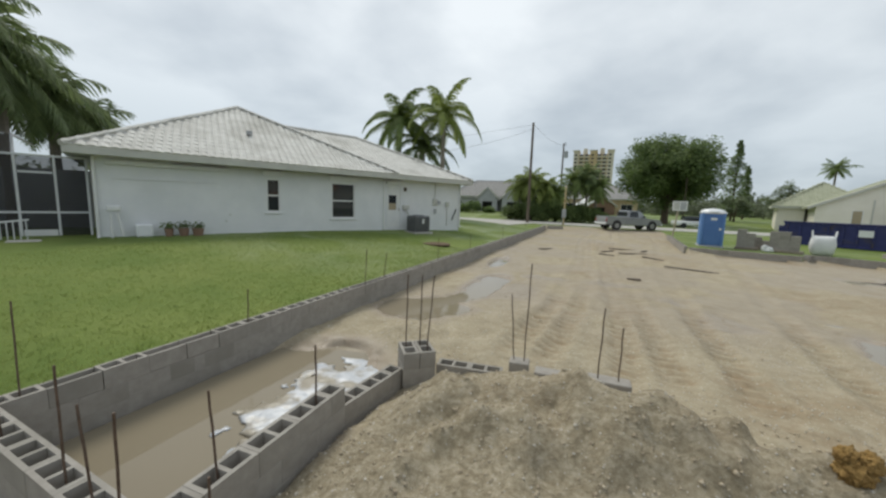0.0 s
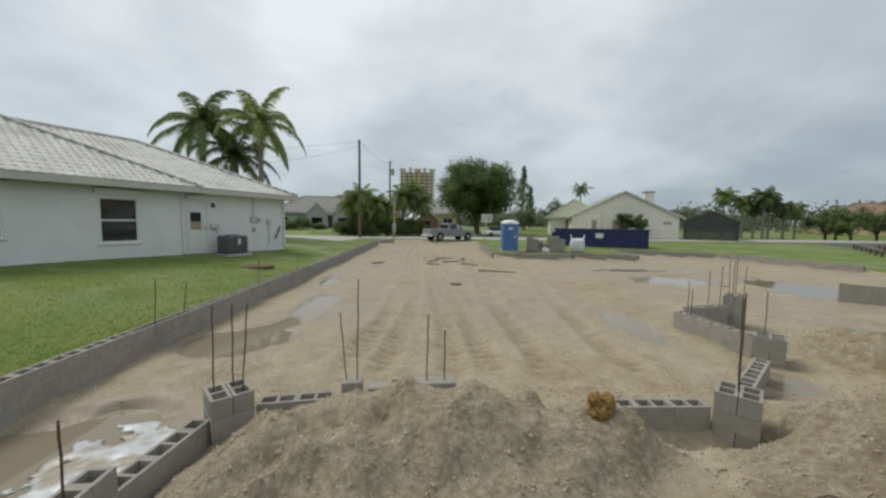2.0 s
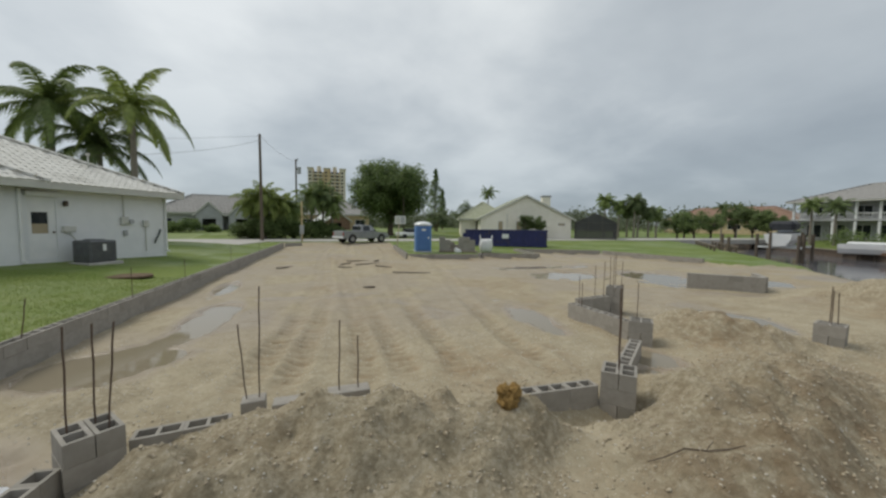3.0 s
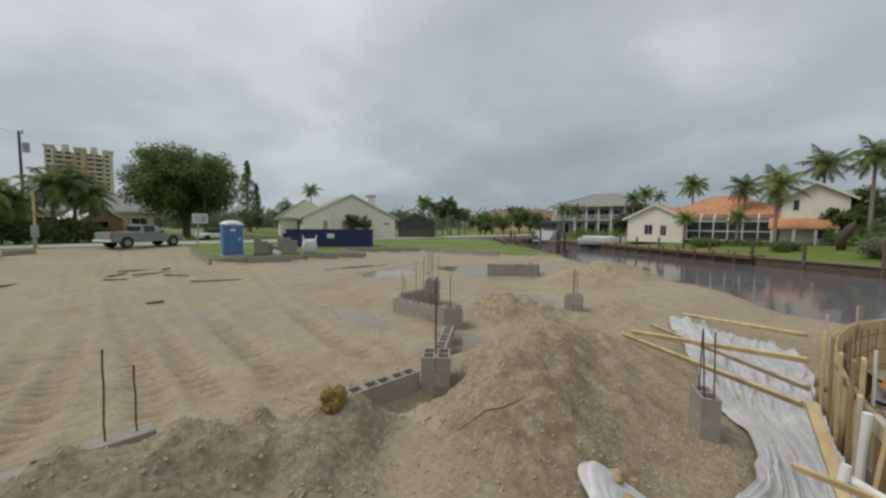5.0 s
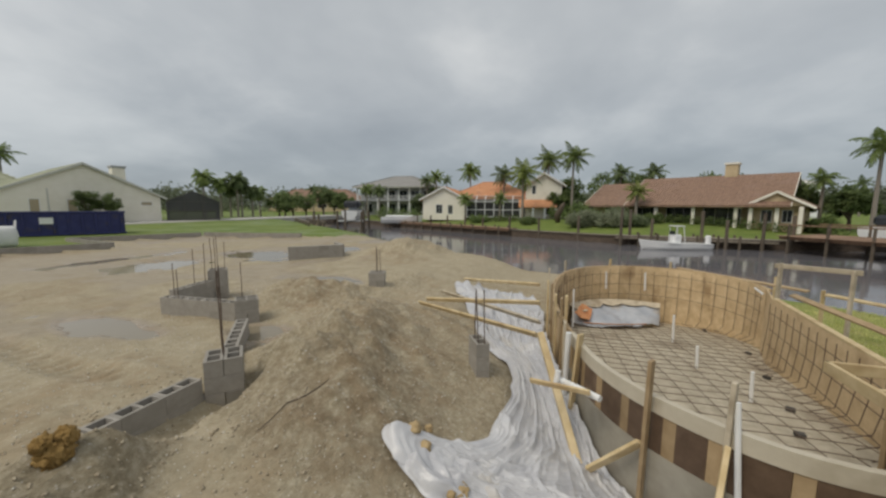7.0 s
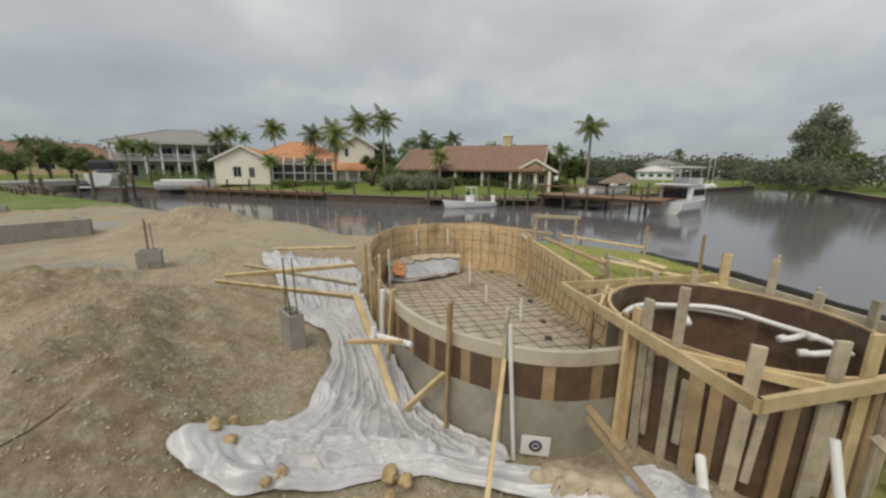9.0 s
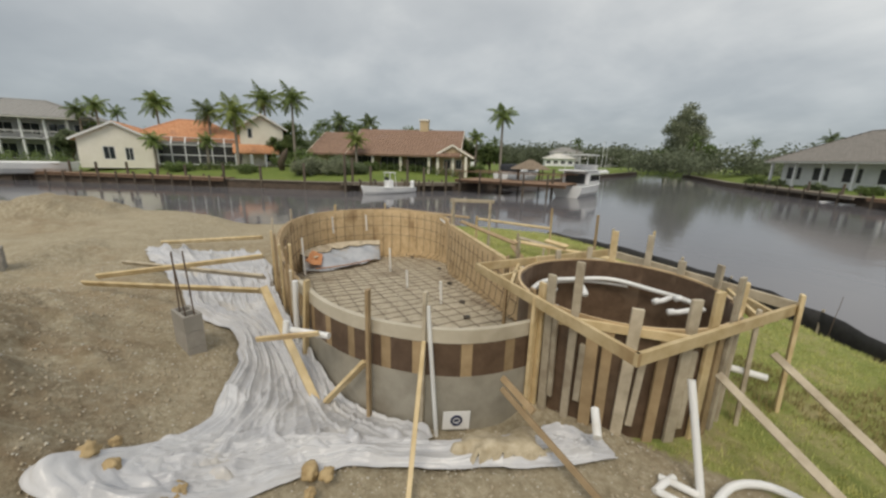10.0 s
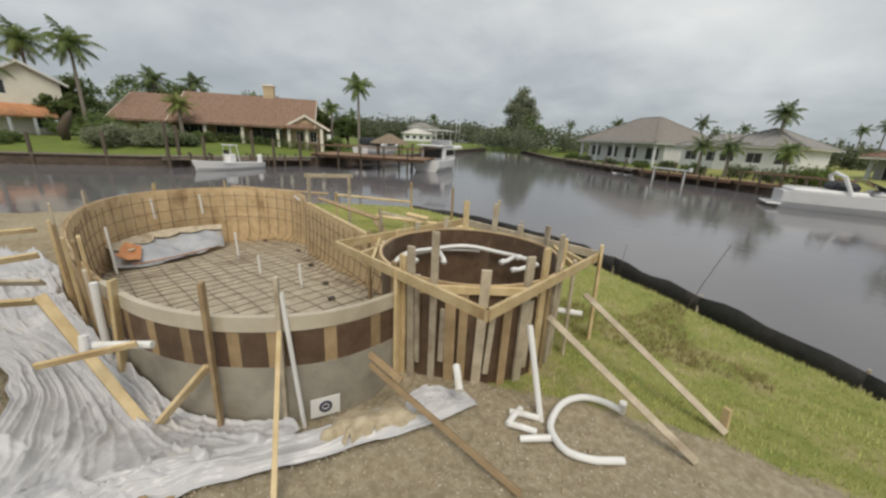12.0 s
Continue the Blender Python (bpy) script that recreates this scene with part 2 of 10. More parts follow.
WHITE_PAINT = mat("white_paint", (0.72, 0.73, 0.73), (0.80, 0.80, 0.79), 2, 0.55, 0.08, 60, dist=0.004)
FASCIA = mat("pale_fascia_paint", (0.50, 0.50, 0.46), (0.58, 0.58, 0.53), 2, 0.6, 0.08, 60, dist=0.004)
GLASS = glass_mat("window_glass")
LANAI = glass_mat("dark_porch_screen", (0.045, 0.045, 0.047), 0.6)
SCREEN_DENSE = screen_mat("dense_dark_screen", (0.045, 0.045, 0.05), 0.88)
SCREEN = screen_mat("dark_insect_screen", (0.03, 0.03, 0.035), 0.5)
WATER = water_mat("canal_water", (0.15, 0.146, 0.158), 1.4, 0.18, 0.08)
PUDDLE = water_mat("muddy_puddle", (0.24, 0.205, 0.145), 3.0, 0.03, 0.03)
CONCRETE = mat("pale_concrete", (0.36, 0.345, 0.32), (0.46, 0.445, 0.415), 3, 0.85, 0.2, 60, dist=0.006)
PLANK_GREY = mat("weathered_plank", (0.17, 0.14, 0.11), (0.28, 0.24, 0.19), 7, 0.85, 0.3, 60, stretch=(1, 1, 1), vary=0.2, dist=0.006)
PILE = mat("dark_timber_pile", (0.08, 0.063, 0.047), (0.15, 0.12, 0.09), 8, 0.9, 0.4, 50, vary=0.15)
PINE = mat("fresh_pine", (0.50, 0.375, 0.195), (0.66, 0.53, 0.32), 5, 0.7, 0.2, 60, stretch=(1, 1, 1), vary=0.14, c3=(0.38, 0.26, 0.13), c3_scale=2.0, dist=0.004)
PINE_OLD = mat("weathered_pine", (0.37, 0.315, 0.23), (0.52, 0.455, 0.35), 6, 0.8, 0.3, 60, vary=0.16, c3=(0.26, 0.21, 0.15), c3_scale=2.0, dist=0.004)
PINE_WET = mat("damp_pine", (0.28, 0.195, 0.105), (0.39, 0.285, 0.165), 5, 0.65, 0.2, 60, vary=0.15, dist=0.004)
PLY = mat("dark_form_board", (0.085, 0.052, 0.032), (0.135, 0.087, 0.056), 6, 0.5, 0.15, 60, c3=(0.18, 0.125, 0.085), c3_scale=1.5, vary=0.1, dist=0.004)
PLY_LIGHT = mat("plywood", (0.50, 0.365, 0.205), (0.64, 0.49, 0.30), 5, 0.65, 0.15, 50, c3=(0.34, 0.23, 0.12), c3_scale=1.6, vary=0.12, dist=0.004)
STEEL_TUBE = mat("pale_form_liner", (0.46, 0.41, 0.32), (0.55, 0.50, 0.40), 4, 0.55, 0.1, 50, c3=(0.33, 0.28, 0.2), c3_scale=1.2, dist=0.004)
LINER = mat("ribbed_form_liner", (0.27, 0.25, 0.205), (0.36, 0.335, 0.28), 4, 0.6, 0.15, 50, c3=(0.21, 0.185, 0.145), c3_scale=1.4, dist=0.006)
PVC = mat("white_plastic_pipe", (0.74, 0.75, 0.75), (0.80, 0.80, 0.79), 4, 0.35, 0.05, 40, c3=(0.6, 0.57, 0.5), c3_scale=3, c3_lo=0.58, c3_hi=0.8, dist=0.002)
SHEET = mat("white_plastic_sheet", (0.47, 0.475, 0.50), (0.58, 0.58, 0.59), 3, 0.32, 0.35, 26, c3=(0.56, 0.50, 0.40), c3_scale=1.3, c3_lo=0.60, c3_hi=0.82, dist=0.015)
BLACK_FABRIC = mat("black_silt_fabric", (0.022, 0.021, 0.022), (0.04, 0.039, 0.04), 8, 0.7, 0.3, 20)
BARK = mat("palm_bark", (0.19, 0.165, 0.135), (0.30, 0.27, 0.23), 8, 0.9, 0.5, 30, stretch=(1, 1, 6))
BARK_DARK = mat("tree_bark", (0.07, 0.052, 0.036), (0.13, 0.10, 0.075), 8, 0.9, 0.5, 30)


def leaf_mat(name, c1, c2, scale=0.8):
    m = mat(name, c1, c2, scale, 0.6, 0.0, vary=0.12)
    nt = m.node_tree
    b = nt.nodes["Principled BSDF"]
    geo, hsv, mr = nt.nodes.new("ShaderNodeNewGeometry"), nt.nodes.new("ShaderNodeHueSaturation"), nt.nodes.new("ShaderNodeMapRange")
    mr.inputs["To Min"].default_value, mr.inputs["To Max"].default_value = 0.75, 1.3
    nt.links.new(geo.outputs["Random Per Island"], mr.inputs[0])
    nt.links.new(mr.outputs[0], hsv.inputs["Value"])
    src = b.inputs["Base Color"].links[0].from_socket
    nt.links.new(src, hsv.inputs["Color"])
    nt.links.new(hsv.outputs[0], b.inputs["Base Color"])
    b.inputs["Specular IOR Level"].default_value = 0.3
    # thin leaves let light through
    tl, mx = nt.nodes.new("ShaderNodeBsdfTranslucent"), nt.nodes.new("ShaderNodeMixShader")
    mx.inputs[0].default_value = 0.42
    nt.links.new(hsv.outputs[0], tl.inputs["Color"])
    nt.links.new(b.outputs[0], mx.inputs[1])
    nt.links.new(tl.outputs[0], mx.inputs[2])
    nt.links.new(mx.outputs[0], nt.nodes["Material Output"].inputs["Surface"])
    return m


FROND = leaf_mat("palm_frond", (0.14, 0.195, 0.065), (0.23, 0.29, 0.095))
FROND_DARK = leaf_mat("dark_palm_frond", (0.11, 0.155, 0.068), (0.185, 0.23, 0.095))
FROND_LIGHT = leaf_mat("fresh_palm_frond", (0.185, 0.24, 0.065), (0.28, 0.32, 0.095))
LEAF = leaf_mat("broad_leaf", (0.10, 0.155, 0.05), (0.19, 0.25, 0.08))
LEAF_GREY = leaf_mat("grey_green_leaf", (0.12, 0.16, 0.08), (0.20, 0.235, 0.13))
LEAF_SILVER = leaf_mat("silver_green_leaf", (0.19, 0.22, 0.14), (0.29, 0.31, 0.21))
# paler and greyer than near leaves: distance haze is mixed into the colour
LEAF_HAZED = leaf_mat("hazed_leaf", (0.135, 0.16, 0.10), (0.20, 0.225, 0.145), 0.3)
LEAF_HEDGE = leaf_mat("hedge_leaf", (0.085, 0.13, 0.042), (0.16, 0.205, 0.07))


# ---- building helpers ----
def link(name, bm_or_mesh, material=None, parent=None, smooth=False):
    if isinstance(bm_or_mesh, bmesh.types.BMesh):
        me = bpy.data.meshes.new(name)
        bm_or_mesh.to_mesh(me)
        bm_or_mesh.free()
    else:
        me = bm_or_mesh
    if material and not me.materials:
        me.materials.append(material)
    if smooth:
        me.polygons.foreach_set("use_smooth", [True] * len(me.polygons))
    ob = new(name, me)
    if parent:
        ob.parent = parent
    return ob


def part(name, bm, material, parent, label="", smooth=False):
    ob = link(name, bm, material, parent, smooth)
    if label:
        ob["label"] = label
    return ob


def empty(name, at=(0, 0, 0), rz=0.0):
    e = new(name)
    e.empty_display_size = 0.2
    e.matrix_basis = pose(*at, 0, 0, rz)
    return e


def BM():
    return bmesh.new()


def box(bm, lo, hi, bevel=0.0, m=None):
    lo, hi = Vector(lo), Vector(hi)
    vs = bmesh.ops.create_cube(bm, size=1)["verts"]
    for v in vs:
        v.co = Vector((lo[i] + (v.co[i] + 0.5) * (hi[i] - lo[i]) for i in range(3)))
    if bevel:
        es = list({e for v in vs for e in v.link_edges})
        r = bmesh.ops.bevel(bm, geom=es, offset=bevel, segments=1, affect="EDGES")
        vs = list({v for f in r["faces"] for v in f.verts} | {v for v in vs if v.is_valid})
    if m is not None:
        bmesh.ops.transform(bm, matrix=m, verts=vs)
    return bm


def cyl(bm, p0, p1, r0, r1=None, n=10, cap=True):
    p0, p1 = Vector(p0), Vector(p1)
    r1 = r0 if r1 is None else r1
    d = p1 - p0
    q = d.to_track_quat("Z", "Y").to_matrix().to_4x4()
    bmesh.ops.create_cone(bm, cap_ends=cap, segments=n, radius1=r0, radius2=r1, depth=d.length,
                          matrix=Matrix.Translation((p0 + p1) / 2) @ q)
    return bm


def tube(bm, pts, r, n=8, closed=False):
    """A pipe of radius r (a number or a list) along pts."""
    pts = [Vector(p) for p in pts]
    k = len(pts)
    rr = r if isinstance(r, (list, tuple)) else [r] * k
    rings, ref = [], None
    for i, p in enumerate(pts):
        a = pts[(i - 1) % k] if closed or i else p
        b = pts[(i + 1) % k] if closed or i < k - 1 else p
        d = (b - a).normalized()
        if ref is None:
            ref = d.orthogonal().normalized()
        u = (ref - d * ref.dot(d)).normalized()
        ref = u
        w = d.cross(u)
        rings.append([bm.verts.new(p + (u * math.cos(t) + w * math.sin(t)) * rr[i]) for t in [2 * math.pi * j / n for j in range(n)]])
    for i in range(k if closed else k - 1):
        A, B = rings[i], rings[(i + 1) % k]
        for j in range(n):
            bm.faces.new((A[j], A[(j + 1) % n], B[(j + 1) % n], B[j]))
    if not closed:
        bm.faces.new(rings[0][::-1])
        bm.faces.new(rings[-1])
    return bm


def board_m(p0, p1, face=(0, 0, 1)):
    """A frame whose x runs from p0 to p1 and whose z leans to face."""
    p0, p1 = Vector(p0), Vector(p1)
    x = (p1 - p0).normalized()
    z = Vector(face)
    z = (z - x * z.dot(x))
    z = z.normalized() if z.length > 1e-4 else x.orthogonal().normalized()
    y = z.cross(x)
    m = Matrix((x, y, z)).transposed().to_4x4()
    m.translation = p0
    return m, (p1 - p0).length


def board(bm, p0, p1, width, thick, face=(0, 0, 1), bevel=0.004):
    """A plank from p0 to p1; its broad side looks along face."""
    m, length = board_m(p0, p1, face)
    return box(bm, (0, -width / 2, -thick / 2), (length, width / 2, thick / 2), bevel, m)


def from_arrays(name, verts, faces, material=None, smooth=False, parent=None):
    me = bpy.data.meshes.new(name)
    me.from_pydata([tuple(v) for v in verts], [], faces)
    me.update()
    return link(name, me, material, parent, smooth)


# ---- ground: one sheet from the building pad to the horizon ----
NOISE_TABLES = {}


def vnoise(x, y, s, seed):
    """Smooth value noise of cell size s on arrays."""
    if seed not in NOISE_TABLES:
        NOISE_TABLES[seed] = np.random.RandomState(seed).rand(256, 256)
    tab = NOISE_TABLES[seed]
    u, v = np.asarray(x) / s + 1000.0, np.asarray(y) / s + 1000.0
    i, j = np.floor(u).astype(int), np.floor(v).astype(int)
    f, g = u - i, v - j
    f, g = f * f * (3 - 2 * f), g * g * (3 - 2 * g)
    a, b, c, d = tab[i % 256, j % 256], tab[(i + 1) % 256, j % 256], tab[i % 256, (j + 1) % 256], tab[(i + 1) % 256, (j + 1) % 256]
    return (a * (1 - f) + b * f) * (1 - g) + (c * (1 - f) + d * f) * g - 0.5


def sm(v, a, b):
    k = np.clip((np.asarray(v, float) - a) / (b - a), 0, 1)
    return k * k * (3 - 2 * k)


def inside(x, y, poly):
    r = np.zeros(np.shape(x), bool)
    for (x0, y0), (x1, y1) in zip(poly, poly[1:] + poly[:1]):
        if y0 != y1:
            r ^= ((y0 > y) != (y1 > y)) & (x < (x1 - x0) * (y - y0) / (y1 - y0) + x0)
    return r


def edge_dist(x, y, poly, closed=True):
    d = np.full(np.shape(x), 1e9)
    for (x0, y0), (x1, y1) in zip(poly, poly[1:] + (poly[:1] if closed else [])):
        ex, ey = x1 - x0, y1 - y0
        t = np.clip(((x - x0) * ex + (y - y0) * ey) / max(ex * ex + ey * ey, 1e-9), 0, 1)
        d = np.minimum(d, np.hypot(x - x0 - t * ex, y - y0 - t * ey))
    return d


NEAR_BANK = [(-120, 0), (-14, -4.0), (-8, -5.6), (-2, -7.9), (0.5, -9.3), (3.4, -10.6), (7.2, -11.4), (11.5, -11.0), (14.6, -7.5), (16.6, -1.5), (18.6, 3.5), (23.0, 9.0), (30, 17), (40, 29), (52, 44), (66, 62)]
EAST_SHORE = [(80, 62), (66, 41), (54, 22.5), (44, 5.5), (38.5, -5), (36.5, -12), (37, -22), (42, -36), (60, -66), (84, -110)]
SOUTH_SHORE = [(70, -112), (36, -70), (15, -52), (4.5, -46), (0, -41), (-8, -39.5), (-120, -36)]
CANAL = NEAR_BANK + EAST_SHORE + SOUTH_SHORE
PAD = [(-4.88, 1.0), (-4.88, 34.5), (-5.5, 37.5), (4.9, 37.5), (4.6, 31.5), (4.0, 21.9), (8.4, 21.1), (8.9, 22.0), (12.3, 20.5), (13.3, 25.6), (18.9, 22.6), (20.5, 15.9), (25, 11), (18, 3), (16, -2), (14, -5), (11, -3.4), (8, -5.0), (4.6, -5.4),
       (2.0, -3.05), (1.1, -3.6), (0.1, -4.0), (-0.9, -4.15), (-3, -3.5), (-6.5, -2.0), (-6.6, -0.4), (-4.95, 0.2)]
WATER_Z = -1.1
POOL_HOLE = [(3.1, -2.7), (3.1, -2.05), (3.22, -1.72), (3.5, -1.36), (3.9, -1.0), (4.45, -0.72), (5.2, -0.5), (6.4, -0.34), (7.8, -0.24), (9.2, -0.27), (10.5, -0.62), (11.4, -1.32), (11.85, -2.4), (11.7, -3.6), (10.9, -4.45), (9.9, -4.78), (9.15, -4.74), (8.0, -4.3), (4.2, -3.66)]
PUDDLES = [(-3.5, 2.6, 1.0, 1.6), (-3.5, 6.7, 0.85, 0.8), (-3.0, 9.4, 0.5, 1.9), (-3.7, 13.6, 0.3, 1.2), (4.4, 7.8, 0.4, 1.2), (5.05, 4.75, 0.35, 0.5), (4.5, 4.2, 0.28, 0.3), (13.4, 12.2, 1.1, 2.0), (15.8, 10.1, 0.9, 0.8), (9.1, 6.2, 0.65, 0.85), (10.0, 16.6, 2.2, 0.5), (9.6, 13.8, 1.4, 0.9)]
MOUNDS = [(-0.75, 3.15, 0.95, 0.72, 0.46), (0.2, 3.2, 0.75, 0.65, 0.42), (1.1, 3.0, 0.7, 0.55, 0.40), (-1.0, 3.75, 0.5, 0.4, 0.13), (-0.3, 3.95, 0.6, 0.3, 0.07), (-0.4, 1.5, 1.5, 1.2, 0.34), (1.75, 3.15, 0.32, 0.36, 0.26), (4.75, 2.85, 1.1, 0.85, 0.50), (3.7, 2.65, 0.9, 0.75, 0.34), (3.2, 1.9, 0.8, 0.8, 0.25),
          (6.1, 3.4, 1.0, 0.7, 0.35), (6.95, 5.75, 0.75, 0.85, 0.42), (7.3, 4.9, 0.7, 0.6, 0.30), (8.1, 4.25, 0.8, 0.5, 0.16), (15.8, 6.4, 2.0, 1.3, 0.72), (19.2, 5.6, 1.6, 1.0, 0.42), (17.0, 1.5, 1.6, 0.9, 0.35), (14.6, 1.0, 1.2, 0.9, 0.2),
          (-3.05, 5.2, 0.5, 0.5, 0.14), (9.6, 3.9, 1.2, 0.7, 0.2), (-1.55, 2.75, 0.5, 0.55, 0.22)]


FORM_FOOT = [(3.0, -2.5), (3.02, -2.05), (3.14, -1.7), (3.42, -1.3), (3.84, -0.92), (4.4, -0.64), (5.2, -0.44)]
RUTS = ((-1.25, 0.02), (-0.75, 0.03), (0.3, 0.02), (0.85, 0.0), (1.75, 0.06), (3.1, 0.11))


def rut_line(x0, k, y):
    return x0 + k * (y - 6) + 0.3 * np.sin(y * 0.22 + x0) - 0.3 * np.sin(1.32 + x0)


def ground_z(x, y):
    x, y = np.asarray(x, float), np.asarray(y, float)
    pad = inside(x, y, PAD)
    fine = np.exp(-((x / 14) ** 2 + (y / 14) ** 2))
    lump = 0.10 * vnoise(x, y, 1.7, 1) + 0.055 * vnoise(x, y, 0.55, 2) + 0.045 * vnoise(x, y, 0.22, 3) * fine + 0.02 * vnoise(x, y, 0.12, 4) * fine
    z = 0.18 + lump
    # wheel ruts running to the street
    rut = np.zeros_like(z)
    for x0, k in RUTS:
        d = np.abs(x - rut_line(x0, k, y))
        near = sm(y, 4.4, 5.4) * sm(11 - y, 0, 3)
        cleat = 0.5 + 0.5 * np.tanh(3 * np.sin(y * 25 + 6 * np.clip(x - rut_line(x0, k, y), -0.3, 0.3)))
        rut -= (0.012 + 0.02 * near + 0.055 * near * cleat) * np.exp(-((d / 0.2) ** 4)) * sm(y, 4.4, 5.6)
        rut += 0.014 * np.exp(-(((d - 0.33) / 0.1) ** 2)) * sm(y, 4.4, 5.6)
    z = z + rut * sm(36 - y, 0, 3)
    for mx, my, rx, ry, h in MOUNDS:
        q = ((x - mx) / rx) ** 2 + ((y - my) / ry) ** 2
        rough_edge = 1 + 0.5 * vnoise(x, y, 0.5, 5) + 0.3 * vnoise(x, y, 0.2, 6)
        z = z + h * np.exp(-q * rough_edge) * (1 + 0.26 * vnoise(x, y, 0.33, 7) + 0.26 * vnoise(x, y, 0.14, 8))
    # ground falls towards the pool and the bank
    south = sm(1.6 - y + 0.10 * x, 0, 2.4)
    z = z * (1 - south) + south * (-0.22 + 0.7 * lump)
    z = z + 0.25 * sm(y, 30, 39)
    for px, py, rx, ry in PUDDLES:
        q = ((x - px) / rx) ** 2 + ((y - py) / ry) ** 2 + 1.5 * vnoise(x, y, 0.7, 11) + 0.7 * vnoise(x, y, 0.25, 12)
        dip = 1 - sm(q, 0.6, 1.5)
        z = z * (1 - dip) + dip * ((0.03 if px == PUDDLES[0][0] and py == PUDDLES[0][1] else 0.10) + 0.3 * lump)
    # trench along the buried footing
    tr = np.exp(-(((y - 3.46 + 0.06 * (x - 2.5)) / 0.2) ** 2)) * sm(x, 2.15, 2.6) * sm(3.9 - x, 0, 0.6)
    z = z * (1 - tr) + tr * 0.02
    pit = sm(x, -4.75, -4.6) * sm(-2.2 - x, 0, 0.3) * sm(y, 0.9, 1.1) * sm(4.4 - y, 0, 1.2)
    z = z * (1 - pit) + pit * (-0.04 + 0.5 * lump)
    # dug-out strip along the front of the pool form
    dig = (1 - sm(edge_dist(x, y, FORM_FOOT, False), 0.12, 1.05)) * sm(y, -2.95, -2.2)
    z = z * (1 - dig) + dig * (-0.53 + 0.5 * lump)
    # lawns round the pad
    turf = 0.62 + 0.36 * sm(-x, 5.5, 12) - 0.11 * (1 - sm(-x, 5.2, 8)) * sm(-x, 3.5, 4.5) + 0.05 * vnoise(x, y, 4, 9) + 0.015 * vnoise(x, y, 0.4, 10)
    turf = turf - 0.28 * sm(x, 2, 6) - 0.12 * sm(y, 34, 40) * sm(-x, -3, 8) + 0.5 * sm(y, 48, 75) * sm(60 - x, 0, 20)
    turf = turf * sm(y + 0.15 * x, -1.5, 1.2) + (1 - sm(y + 0.15 * x, -1.5, 1.2)) * (-0.24 + 0.06 * vnoise(x, y, 1.2, 13))
    z = np.where(pad, z, turf)
    street = np.where((x < 36) & ~pad, sm(y, 30.0, 33.0) * sm(50 - y, 0, 3), 0)
    z = z * (1 - street) + 0.42 * street
    hole = inside(x, y, POOL_HOLE) | (np.hypot(x - 2.95, y + 3.83) < 1.05)
    z = np.where(hole, -1.6, z)
    dc = edge_dist(x, y, CANAL)
    wet = inside(x, y, CANAL)
    wet = wet | ((dc < 1.3) & (edge_dist(x, y, NEAR_BANK, False) > dc + 0.5))
    north = (y > -13.5) & (x < 70) & (edge_dist(x, y, NEAR_BANK, False) <= dc + 1e-6)
    bank = np.where(north, sm(dc, 0.0, 2.2), 1.0)
    z = np.where(wet, -3.0, np.where(north, -1.75 + (z + 1.75) * (0.18 + 0.82 * bank), np.where(dc < 12, -0.40 + (z * 0 + 1.0) * sm(dc, 1, 12), np.maximum(np.where(y < -13, 0.6, z), 0.6))))
    return z


